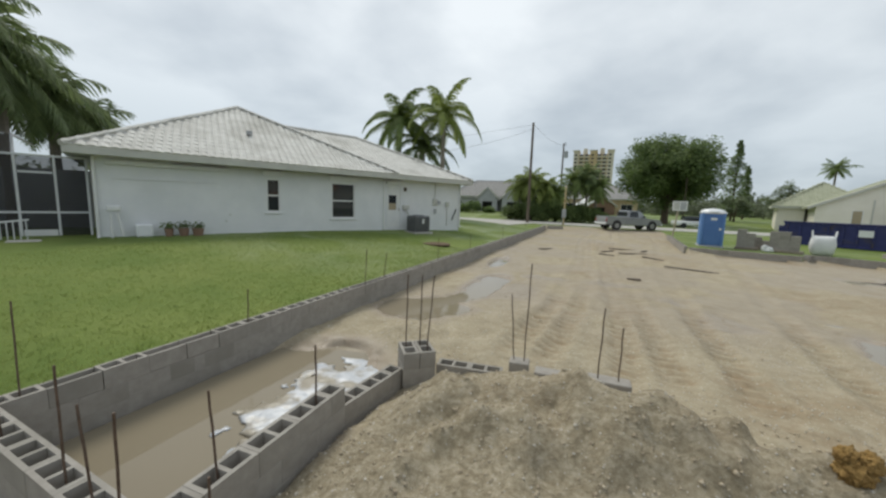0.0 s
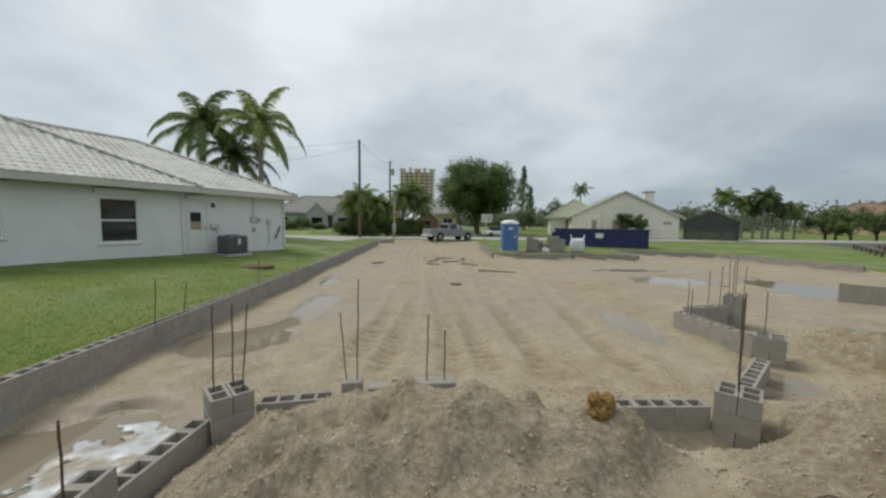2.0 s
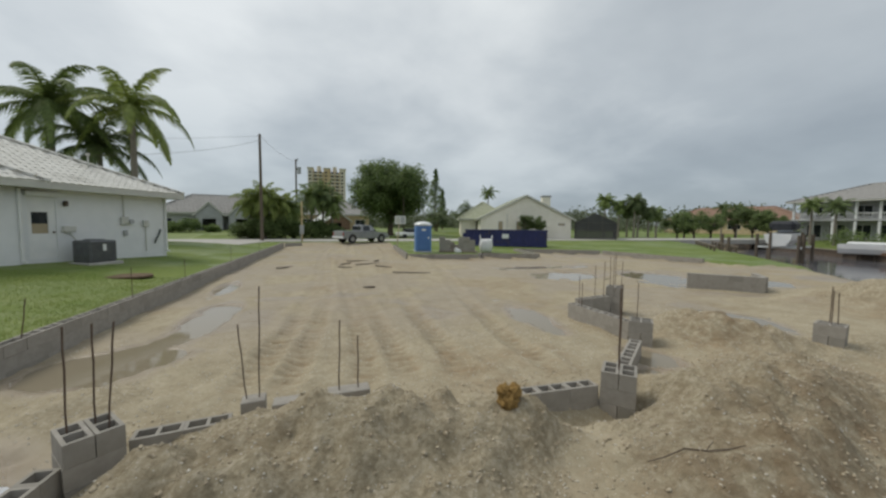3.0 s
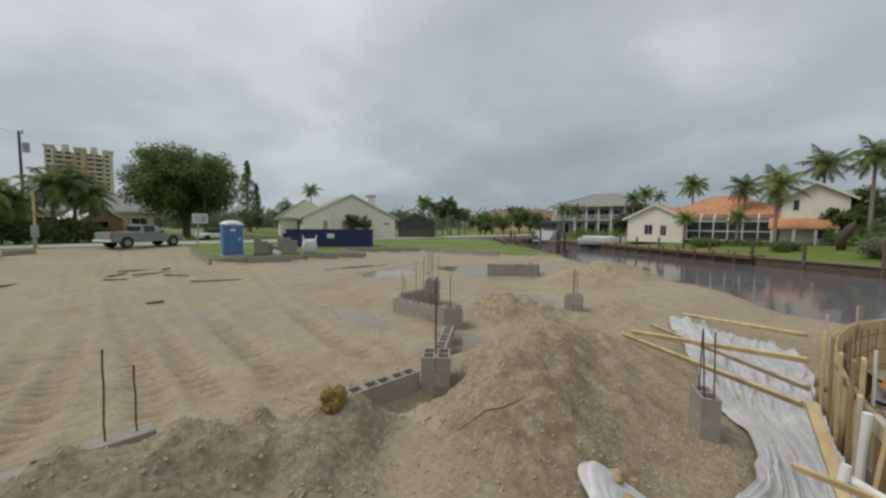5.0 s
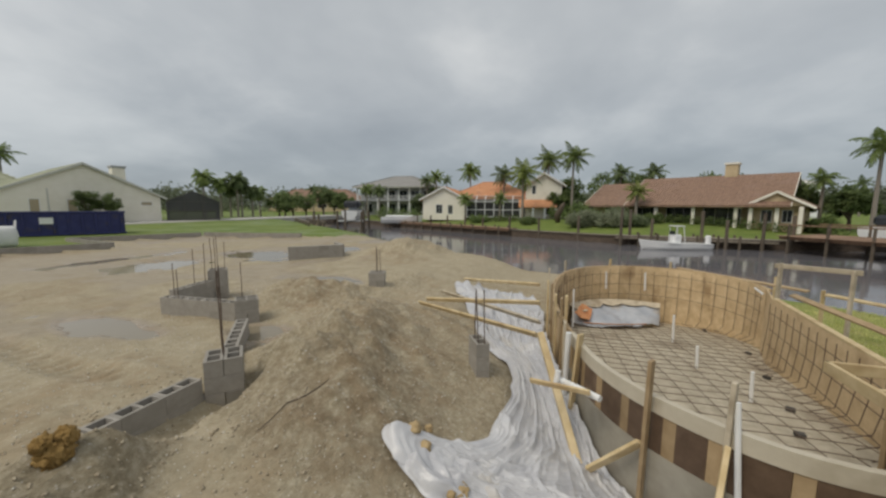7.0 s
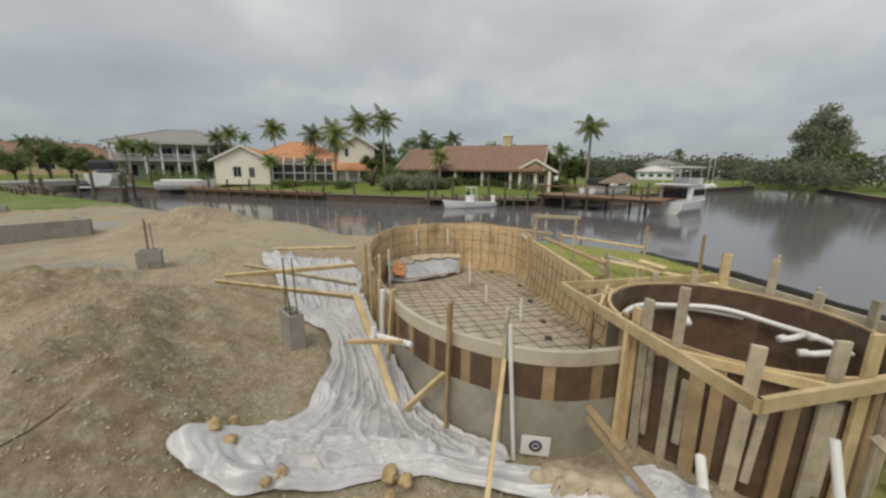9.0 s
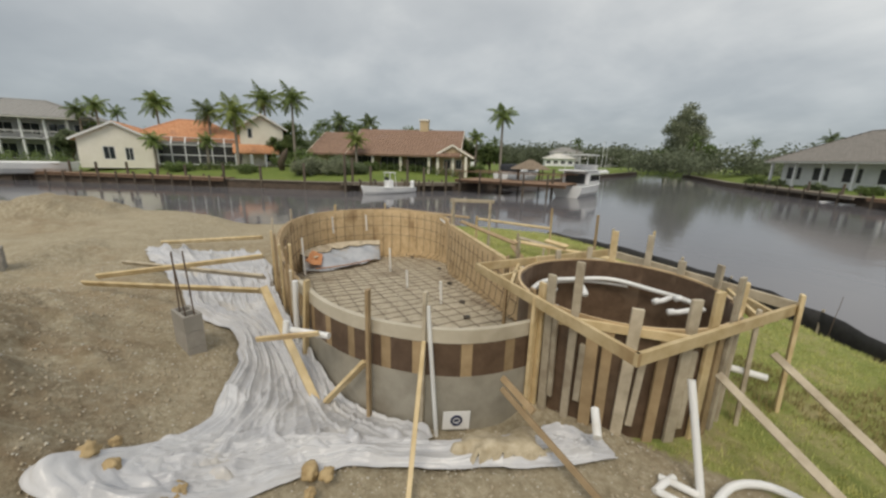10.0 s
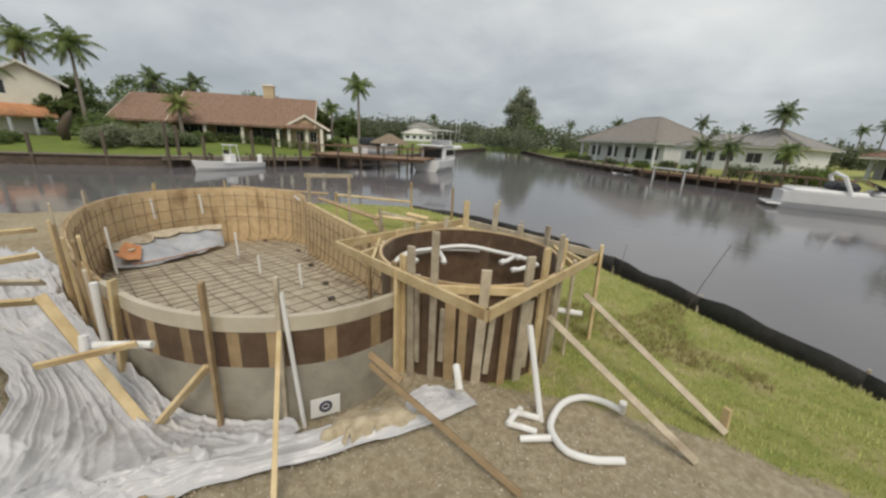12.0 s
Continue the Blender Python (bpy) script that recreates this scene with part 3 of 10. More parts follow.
def masks(x, y):
    pad = inside(x, y, PAD)
    d = edge_dist(x, y, PAD)
    dc = edge_dist(x, y, CANAL)
    sd = np.where(pad, -d, d)
    grass = np.where(x < -4.85, sm(sd, -0.05, 0.12), sm(sd, -0.35, 0.45))
    far_w = sm(-x, 1.5, 4.0) * (y < 0.9)
    grass = grass * (1 - far_w) + sm(sd, 0.1, 1.6) * far_w
    grass = np.where((dc < 0.9) & (y > -13) & (x < 20) & (y < 6), grass * 0.4, grass)
    wet = np.zeros(np.shape(x))
    for px, py, rx, ry in PUDDLES:
        q = ((x - px) / rx) ** 2 + ((y - py) / ry) ** 2 + 0.9 * vnoise(x, y, 0.7, 11)
        wet = np.maximum(wet, 1 - sm(q, 0.9, 2.6))
    wet = np.maximum(wet, 0.8 * sm(vnoise(x, y, 2.2, 21) + 0.5 * vnoise(x, y, 0.7, 22), 0.2, 0.45) * sm(y, 5, 8))
    dark = np.exp(-(((x - 3.4) / 1.5) ** 2 + ((y - 1.7) / 1.0) ** 2)) + np.exp(-(((x - 7.0) / 1.2) ** 2 + ((y - 5.0) / 0.7) ** 2)) + 0.5 * np.exp(-(((x - 16.5) / 2.5) ** 2 + ((y - 5.8) / 1.2) ** 2)) + 0.1
    # the open pad is damp, the mounds are drier
    wet = np.maximum(wet, 0.55 * sm(y, 4.6, 9) * sm(vnoise(x, y, 1.9, 27) + 0.6 * vnoise(x, y, 0.6, 28), -0.3, 0.15))
    dark = dark + 0.5 * sm(vnoise(x, y, 2.6, 25) + 0.5 * vnoise(x, y, 0.8, 26), 0.05, 0.4)
    for x0, k in RUTS:
        d = np.abs(x - rut_line(x0, k, y))
        near = sm(y, 4.4, 5.4) * sm(10.5 - y, 0, 2.5)
        cleat = 0.5 + 0.5 * np.tanh(3 * np.sin(y * 25 + 6 * np.clip(x - rut_line(x0, k, y), -0.3, 0.3)))
        dark = dark + (0.12 + 0.75 * near * cleat) * np.exp(-((d / 0.21) ** 4)) * sm(y, 4.4, 5.6) * sm(26 - y, 0, 12)
        wet = np.maximum(wet, 0.45 * np.exp(-((d / 0.2) ** 4)) * sm(y, 9, 14) * sm(vnoise(x, y, 1.6, 23), -0.1, 0.25))
    rough = sm(-y, 0.5, 2.0) * sm(x, -12, -8) * sm(14 - x, 0, 3)
    loose = 0.12 + 0.5 * sm(2.6 - y + 0.1 * x, 0, 1.5)
    for mx, my, rx, ry, h in MOUNDS:
        q = ((x - mx) / rx) ** 2 + ((y - my) / ry) ** 2
        loose = np.maximum(loose, np.clip(h * 4, 0, 1) * (1 - sm(q + vnoise(x, y, 0.5, 29), 0.9, 2.6)))
    return grass, wet * (1 - 0.8 * loose), np.clip(dark, 0, 1), rough, loose


def spread(lo, hi, step, far, grow=1.055):
    a = list(np.arange(lo, hi + step / 2, step))
    s, v = step, a[-1]
    while v < far:
        s = min(s * grow, 30)
        v += s
        a.append(v)
    s, v, b = step, a[0], []
    while v > -far:
        s = min(s * grow, 30)
        v -= s
        b.append(v)
    return np.array(b[::-1] + a)


def make_ground():
    xs, ys = spread(-6.0, 10.5, 0.052, 900), spread(-6.0, 9.2, 0.052, 900)
    X, Y = np.meshgrid(xs, ys)
    nx, ny = len(xs), len(ys)
    Z = ground_z(X, Y)
    co = np.stack([X, Y, Z], -1).reshape(-1, 3)
    i = np.arange(nx * ny).reshape(ny, nx)
    quads = np.stack([i[:-1, :-1], i[:-1, 1:], i[1:, 1:], i[1:, :-1]], -1).reshape(-1, 4)
    me = bpy.data.meshes.new("ground")
    me.vertices.add(len(co))
    me.vertices.foreach_set("co", co.ravel())
    me.loops.add(quads.size)
    me.loops.foreach_set("vertex_index", quads.ravel().astype(np.int32))
    me.polygons.add(len(quads))
    me.polygons.foreach_set("loop_start", np.arange(0, quads.size, 4, dtype=np.int32))
    me.update(calc_edges=True)
    me.validate()
    g, w, d, ro, lo = masks(X.ravel(), Y.ravel())
    for n, v in (("grass", g), ("wet", w), ("dark", d), ("rough", ro), ("loose", lo)):
        a = me.attributes.new(n, "FLOAT", "POINT")
        a.data.foreach_set("value", v.astype(np.float32))
    ob = link("ground", me, GROUND, smooth=True)
    tagged(ob, "damp pale sand building pad with mounds, ruts and lawns around it", "ground", kind="structure")


make_ground()


def gz(x, y):
    return float(ground_z(np.array([x]), np.array([y]))[0])


def make_water():
    bm = BM()
    box(bm, (-400, -400, WATER_Z - 0.3), (300, 300, WATER_Z))
    ob = link("canal_water", bm, WATER)
    tagged(ob, "dark rippled canal water reflecting grey sky", "water", kind="structure")
    for k0, (px, py, rx, ry) in enumerate(PUDDLES):
        bm = BM()
        n = 40
        c = [(px + rx * 1.7 * math.cos(2 * math.pi * k / n), py + ry * 1.7 * math.sin(2 * math.pi * k / n)) for k in range(n)]
        if k0 == 0:
            # the first one fills the footing between the block walls
            c = [(min(max(x, -4.62), -2.55), max(y, 1.08)) for x, y in c]
        c = [bm.verts.new((x, y, (0.075 if k0 == 0 else 0.122) + 0.002 * k0)) for x, y in c]
        bm.faces.new(c)
        low = [bm.verts.new((v.co.x, v.co.y, -0.3)) for v in c]
        for k in range(n):
            bm.faces.new((c[k], low[k], low[(k + 1) % n], c[(k + 1) % n]))
        ob = link("puddle", bm, PUDDLE)
        tagged(ob, "shallow muddy rain puddle lying on the sand", "puddle", "puddles on the pad", kind="structure")


make_water()


# ---- foundation walls of hollow concrete blocks ----
def block_mesh(length=0.397, hollow=True, h=0.198, w=0.192):
    """A block from x = 0 to length, on z = 0, two cells through it."""
    bm = BM()
    if not hollow:
        box(bm, (0, -w / 2, 0), (length, w / 2, h), 0.002)
    else:
        t = 0.032
        n = 2 if length > 0.3 else 1
        xs = [0.0]
        cell = (length - t * (n + 1)) / n
        for k in range(n):
            xs += [xs[-1] + t, xs[-1] + t + cell]
        xs.append(length)
        ys = [-w / 2, -w / 2 + t, w / 2 - t, w / 2]
        V = {}
        for zi, z in enumerate((0, h)):
            for i, x in enumerate(xs):
                for j, y in enumerate(ys):
                    # cells taper a little downwards
                    s = 0.006 if zi == 0 and 0 < i < len(xs) - 1 and 0 < j < 3 else 0
                    V[i, j, zi] = bm.verts.new((x + (s if i % 2 else -s) * (1 if s else 0), y + (s if j == 1 else -s) * (1 if s else 0), z))
        for i in range(len(xs) - 1):
            for j in range(3):
                void = j == 1 and i % 2 == 1
                if not void:
                    bm.faces.new([V[i, j, 1], V[i + 1, j, 1], V[i + 1, j + 1, 1], V[i, j + 1, 1]])
                    bm.faces.new([V[i, j + 1, 0], V[i + 1, j + 1, 0], V[i + 1, j, 0], V[i, j, 0]])
                else:
                    q = [(i, j), (i + 1, j), (i + 1, j + 1), (i, j + 1)]
                    for a, b in zip(q, q[1:] + q[:1]):
                        bm.faces.new([V[(*b, 0)], V[(*a, 0)], V[(*a, 1)], V[(*b, 1)]])
        for i in range(len(xs) - 1):
            bm.faces.new([V[i, 0, 0], V[i + 1, 0, 0], V[i + 1, 0, 1], V[i, 0, 1]])
            bm.faces.new([V[i + 1, 3, 0], V[i, 3, 0], V[i, 3, 1], V[i + 1, 3, 1]])
        for j in range(3):
            bm.faces.new([V[0, j + 1, 0], V[0, j, 0], V[0, j, 1], V[0, j + 1, 1]])
            bm.faces.new([V[len(xs) - 1, j, 0], V[len(xs) - 1, j + 1, 0], V[len(xs) - 1, j + 1, 1], V[len(xs) - 1, j, 1]])
    me = bpy.data.meshes.new("block")
    bm.to_mesh(me)
    bm.free()
    me.materials.append(CMU)
    return me


BLOCK, BLOCK_SOLID, BLOCK_HALF = block_mesh(), block_mesh(hollow=False), block_mesh(0.196)
BLOCK_SOLID_HALF = block_mesh(0.196, False)


def low_channel_mesh():
    """A channel block: its webs are cut down, so that the top lies open end to end."""
    bm = BM()
    for y0, y1 in ((-0.096, -0.064), (0.064, 0.096)):
        box(bm, (0, y0, 0), (0.392, y1, 0.194), 0.004)
    for x in (0.0, 0.18, 0.36):
        box(bm, (x, -0.0645, 0), (x + 0.032, 0.0645, 0.11), 0.003)
    box(bm, (0.0, -0.0642, 0), (0.392, 0.0642, 0.02))
    me = bpy.data.meshes.new("channel_block")
    bm.to_mesh(me)
    bm.free()
    me.materials.append(CMU)
    return me


CHANNEL = low_channel_mesh()
rb = random.Random(4)


def block_wall(name, p0, p1, top, courses, label, channel=(), open_top=True, single=True):
    """A straight run of blocks from p0 to p1 (x, y), its top at z = top. Blocks are children of the mortar core."""
    p0, p1 = Vector((*p0, 0)), Vector((*p1, 0))
    d = p1 - p0
    length = d.length
    rz = math.degrees(math.atan2(d.y, d.x))
    bm = BM()
    box(bm, (0.01, -0.0952, top - 0.2 * courses - 0.15), (length - 0.01, 0.0952, top - (0.205 if open_top else 0.008)))
    core = link(name, bm, MORTAR)
    core.matrix_basis = pose(p0.x, p0.y, 0, 0, 0, rz)
    tagged(core, label, "block wall", "foundation walls", kind="structure")
    for c in range(courses):
        z = top - 0.2 * (c + 1) + 0.004
        x = 0.004
        k = 0
        first = True
        while x < length - 0.09:
            half = (c % 2 == 1 and first) or length - x < 0.3
            first = False
            w = 0.2 if half else 0.4
            if c == 0 and open_top:
                me = BLOCK_HALF if half else (CHANNEL if k in channel else BLOCK)
            else:
                me = BLOCK_SOLID_HALF if half else BLOCK_SOLID
            if single:
                ob = new("block", me)
                ob.parent = core
                ob.matrix_basis = pose(x, rb.uniform(-0.001, 0.001), z + rb.uniform(-0.001, 0.001), 0, 0, rb.uniform(-0.1, 0.1))
            x += w
            k += 1
    return core


W_ALL = "grey hollow concrete block foundation wall standing in wet sand"
block_wall("foundation_wall_west", (-4.75, 0.93), (-4.75, 33.8), 0.62, 4, "long grey hollow concrete block wall holding back the lawn",
           channel=[k for k in range(90) if rb.random() < 0.22])
block_wall("foundation_wall_south", (-4.65, 0.95), (-2.45, 0.88), 0.61, 5, W_ALL)
block_wall("foundation_wall_inner", (-2.34, 0.78), (-2.43, 2.55), 0.61, 5, W_ALL)
block_wall("foundation_wall_step", (-2.44, 2.56), (-2.34, 3.55), 0.41, 4, W_ALL)
block_wall("foundation_wall_cross", (-1.94, 3.90), (-1.15, 4.02), 0.42, 4, "grey concrete block wall almost buried by the sand mound")
block_wall("foundation_wall_cross_east", (1.80, 3.76), (3.05, 3.74), 0.42, 4, W_ALL)
block_wall("foundation_wall_trench", (3.47, 3.85), (4.92, 5.02), 0.42, 4, W_ALL)
block_wall("foundation_wall_court", (5.45, 5.65), (5.35, 7.4), 0.52, 3, W_ALL)
block_wall("foundation_wall_court_back", (5.5, 7.4), (6.6, 7.6), 0.62, 3, W_ALL)
block_wall("foundation_wall_porch", (12.2, 10.1), (13.7, 8.6), 0.70, 4, "low dark wet block wall standing in a puddle", open_top=False)
block_wall("foundation_wall_porch_return", (13.85, 8.62), (14.7, 9.5), 0.70, 4, "low dark wet block wall standing in a puddle", open_top=False)
block_wall("foundation_wall_garage", (4.0, 22.0), (4.6, 31.5), 0.52, 3, W_ALL)
block_wall("foundation_wall_garage_front", (4.1, 21.88), (8.3, 21.1), 0.52, 3, W_ALL)
block_wall("foundation_wall_jog", (8.4, 21.2), (8.85, 22.0), 0.52, 3, W_ALL)
block_wall("foundation_wall_east", (8.95, 22.0), (12.2, 20.5), 0.52, 3, W_ALL)
block_wall("foundation_wall_east_jog", (12.35, 20.6), (13.2, 25.5), 0.52, 3, W_ALL)
block_wall("foundation_wall_east_rear", (13.35, 25.6), (18.8, 22.6), 0.52, 3, W_ALL)
block_wall("foundation_wall_east_side", (18.95, 22.5), (20.4, 15.9), 0.52, 3, W_ALL)
block_wall("foundation_wall_north", (-4.6, 33.9), (-3.2, 34.4), 0.6, 3, W_ALL)


def pier(at, rz, top, courses, label, cells=2):
    """A square pier of two blocks a course."""
    e = empty("block_pier", (*at, top - courses * 0.2), rz)
    tagged(e, label, "block pier", "block piers")
    for c in range(courses):
        last = c == courses - 1
        for k in range(cells):
            ob = new("block", BLOCK if last else BLOCK_SOLID)
            ob.parent = e
            turn = c % 2 and cells > 1
            ob.matrix_basis = pose(-0.2, -0.1 + 0.2 * k, c * 0.2, 0, 0, 0) if not turn else pose(-0.1 + 0.2 * k, -0.2, c * 0.2, 0, 0, 90)
    return e


pier((-2.18, 3.76), 40, 0.62, 4, "grey concrete block corner pier with rusty bars")
pier((3.28, 3.62), -45, 0.62, 4, "grey concrete block corner pier beside a trench")
pier((4.97, 0.94), 28, 0.48, 3, "grey concrete block pier beside white plastic sheet", 1)
pier((5.45, 5.45), -45, 0.62, 3, "small grey concrete block pier on the pad")
pier((6.75, 7.6), -45, 0.85, 4, "sand-stained concrete block pier with starter bars")
pier((8.35, 4.15), 20, 0.70, 4, "small grey block pier on loose sand")


# ---- rusty starter bars ----
def rebar(x, y, z0, z1, lean=(0, 0), r=0.008):
    bm = BM()
    n = 6
    pts = [(lean[0] * k / n + 0.004 * math.sin(k * 2.1), lean[1] * k / n, (z1 - z0) * k / n) for k in range(n + 1)]
    tube(bm, pts, r, 6)
    ob = link("starter_bar", bm, RUST)
    ob.location = (x, y, z0)
    tagged(ob, "thin rusty steel bar standing upright in the blockwork", "steel bar", "starter bars")


# ---- houses: helpers ----
def wall_run(bm, length, z0, z1, openings=(), th=0.2, y0=0.0, x0=0.0):
    """A wall along x with real openings (x0, x1, z0, z1) through it, in one piece."""
    xs = sorted({round(v, 5) for v in (x0, x0 + length, *[v for o in openings for v in o[:2]])})
    zs = sorted({round(v, 5) for v in (z0, z1, *[v for o in openings for v in o[2:4]])})
    nx, nz = len(xs) - 1, len(zs) - 1

    def solid(i, k):
        if not (0 <= i < nx and 0 <= k < nz):
            return False
        a, c = (xs[i] + xs[i + 1]) / 2, (zs[k] + zs[k + 1]) / 2
        return not any(o[0] < a < o[1] and o[2] < c < o[3] for o in openings)

    V = {}

    def vert(i, k, s):
        if (i, k, s) not in V:
            V[(i, k, s)] = bm.verts.new((xs[i], y0 + th * s, zs[k]))
        return V[(i, k, s)]

    for i in range(nx):
        for k in range(nz):
            if not solid(i, k):
                continue
            q = ((i, k), (i + 1, k), (i + 1, k + 1), (i, k + 1))
            bm.faces.new([vert(*p, 0) for p in q])
            bm.faces.new([vert(*p, 1) for p in q[::-1]])
            for (a, b), (di, dk) in zip(zip(q, q[1:] + q[:1]), ((0, -1), (1, 0), (0, 1), (-1, 0))):
                if not solid(i + di, k + dk):
                    bm.faces.new([vert(*b, 0), vert(*a, 0), vert(*a, 1), vert(*b, 1)])
    return bm


# near-black colour stands in for the shade inside rooms, truck bed and wheel arches
DARK_SHADE = mat("painted_shade", (0.03, 0.03, 0.032), (0.05, 0.05, 0.052), 2, 0.9, 0)
BLIND = mat("tan_blind", (0.36, 0.30, 0.20), (0.42, 0.35, 0.24), 2, 0.8, 0.1, 30)


def window(parent, x0, x1, z0, z1, y=0.0, rows=2, cols=1, fmat=WHITE_PAINT, fw=0.06, sill=True, pane=GLASS):
    """A window set in an opening: frame with sub-parts for panes and sill."""
    bm = BM()
    for a, b, c, d in ((x0, x0 + fw, z0, z1), (x1 - fw, x1, z0, z1), (x0 + fw, x1 - fw, z0, z0 + fw), (x0 + fw, x1 - fw, z1 - fw, z1)):
        box(bm, (a, y + 0.02, c), (b, y + 0.10, d))
    w = part("window", bm, fmat, parent)
    for r in range(1, rows):
        z = z0 + (z1 - z0) * r / rows
        bm = box(BM(), (x0 + fw, y + 0.03, z - 0.03), (x1 - fw, y + 0.09, z + 0.03))
        part("glazing_bar", bm, fmat, w)
    for c in range(1, cols):
        x = x0 + (x1 - x0) * c / cols
        bm = box(BM(), (x - 0.02, y + 0.032, z0 + fw), (x + 0.02, y + 0.088, z1 - fw))
        part("glazing_bar", bm, fmat, w)
    bm = box(BM(), (x0 + fw, y + 0.055, z0 + fw), (x1 - fw, y + 0.065, z1 - fw))
    part("pane", bm, pane, w, "dark reflecting glass")
    if sill:
        bm = box(BM(), (x0 - 0.06, y - 0.05, z0 - 0.07), (x1 + 0.06, y + 0.04, z0 - 0.002), 0.008)
        part("sill", bm, fmat, w)
    return w


def tile_face(V, F, eave0, eave1, ridge0, ridge1, tw, tl, h, inset=0.0):
    """Barrel tiles over one roof plane: from the eave line up to the ridge line (which may shrink to a point)."""
    e0, e1, r0, r1 = Vector(eave0), Vector(eave1), Vector(ridge0), Vector(ridge1)
    u = (e1 - e0).normalized()
    nrm = u.cross((r0 + r1) / 2 - (e0 + e1) / 2).normalized()
    if nrm.z < 0:
        nrm = -nrm
    v = nrm.cross(u)
    if v.z < 0:
        v = -v
    rise = (r0 - e0).dot(v)
    rows = int(rise / tl)
    for r in range(rows + 1):
        t0 = r * tl / rise
        if t0 >= 1:
            break
        a, b = e0 + (r0 - e0) * t0, e1 + (r1 - e1) * t0
        x0, x1 = (a - e0).dot(u), (b - e0).dot(u)
        t1 = min(1.0, (r + 1) * tl / rise)
        y0, y1 = r * tl, min(r * tl + tl * 1.12, rise)
        a1, b1 = e0 + (r0 - e0) * t1, e1 + (r1 - e1) * t1
        lo, hi = max(x0, 0), x1
        n = int((hi - lo) / tw)
        off = tw * 0.5 * (r % 2) * 0
        for k in range(n + 1):
            c = lo + off + k * tw
            w = min(tw, hi - c)
            if w < tw * 0.3:
                continue
            j = len(V)
            jig = rh.uniform(-0.012, 0.012)
            for (yy, lift) in ((y0 + jig, h * 0.5), (y1, 0.0)):
                for m in range(4):
                    s = m / 3
                    V.append(e0 + u * (c + w * s * 0.98) + v * yy + nrm * (0.012 + lift + h * math.sin(math.pi * s)))
            for m in range(3):
                F.append((j + m, j + m + 1, j + 5 + m, j + 4 + m))
            V.append(e0 + u * c + v * (y0 + jig) + nrm * 0.0)
            V.append(e0 + u * (c + w * 0.98) + v * (y0 + jig) + nrm * 0.0)
            q = len(V)
            F.append((q - 2, q - 1, j + 3, j + 2, j + 1, j))


rh = random.Random(7)


def hip_corners(x0, y0, x1, y1, z, rise, over):
    x0, y0, x1, y1 = x0 - over, y0 - over, x1 + over, y1 + over
    w, d = x1 - x0, y1 - y0
    k = min(w, d) / 2
    if w >= d:
        a, b = (x0 + k, (y0 + y1) / 2, z + rise), (x1 - k, (y0 + y1) / 2, z + rise)
        front, back = (a, b), (b, a)
        left, right = (a, a), (b, b)
    else:
        a, b = ((x0 + x1) / 2, y0 + k, z + rise), ((x0 + x1) / 2, y1 - k, z + rise)
        front, back = (a, a), (b, b)
        left, right = (b, a), (a, b)
    c = [(x0, y0, z), (x1, y0, z), (x1, y1, z), (x0, y1, z)]
    return c, (a, b), [(c[0], c[1], *front), (c[1], c[2], *right), (c[2], c[3], *back), (c[3], c[0], *left)]


def hip_roof(parent, x0, y0, x1, y1, z, rise, material, over=0.5, tw=0.25, tl=0.33, h=0.028, faces=(0, 1, 3), fascia=FASCIA):
    c, (a, b), planes = hip_corners(x0, y0, x1, y1, z, rise, over)
    bm = BM()
    vs = [bm.verts.new(p) for p in c]
    lo = [bm.verts.new((p[0], p[1], z - 0.03)) for p in c]
    ra = bm.verts.new(a)
    rb_ = ra if (Vector(a) - Vector(b)).length < 0.01 else bm.verts.new(b)
    for e0, e1, r0, r1 in planes:
        q = []
        for p in (e0, e1, r1, r0):
            v = next((v for v in [*vs, ra, rb_] if (v.co - Vector(p)).length < 1e-4))
            if v not in q:
                q.append(v)
        bm.faces.new(q)
    for i in range(4):
        bm.faces.new((vs[i], lo[i], lo[(i + 1) % 4], vs[(i + 1) % 4]))
    bm.faces.new(lo[::-1])
    roof = part("roof", bm, material, parent)
    V, F = [], []
    for k in faces:
        tile_face(V, F, *planes[k], tw, tl, h)
    tiles = from_arrays("roof_tiles", V, F, material, parent=roof)
    tiles["kind"] = "stuff"
    # ridge and hip caps
    for p, q in ((c[0], a), (c[1], b if planes[0][3] == b else a), (c[2], b), (c[3], b if planes[3][2] == b else a), (a, b)):
        if (Vector(p) - Vector(q)).length > 0.3:
            bm = tube(BM(), [Vector(p) + Vector((0, 0, 0.03)), Vector(q) + Vector((0, 0, 0.05))], 0.09, 8)
            part("ridge_cap", bm, material, roof)
    X0, Y0, X1, Y1 = c[0][0], c[0][1], c[2][0], c[2][1]
    for lo3, hi3 in (((X0, Y0, z - 0.22), (X1, Y0 + 0.04, z - 0.02)), ((X0, Y1 - 0.04, z - 0.22), (X1, Y1, z - 0.02)), ((X0, Y0 + 0.04, z - 0.22), (X0 + 0.04, Y1 - 0.04, z - 0.02)), ((X1 - 0.04, Y0 + 0.04, z - 0.22), (X1, Y1 - 0.04, z - 0.02))):
        part("fascia", box(BM(), lo3, hi3, 0.006), fascia, roof)
    bm = box(BM(), (X0 + 0.04, Y0 + 0.04, z - 0.20), (X1 - 0.04, Y1 - 0.04, z - 0.17))
    part("soffit", bm, fascia, roof)
    return roof


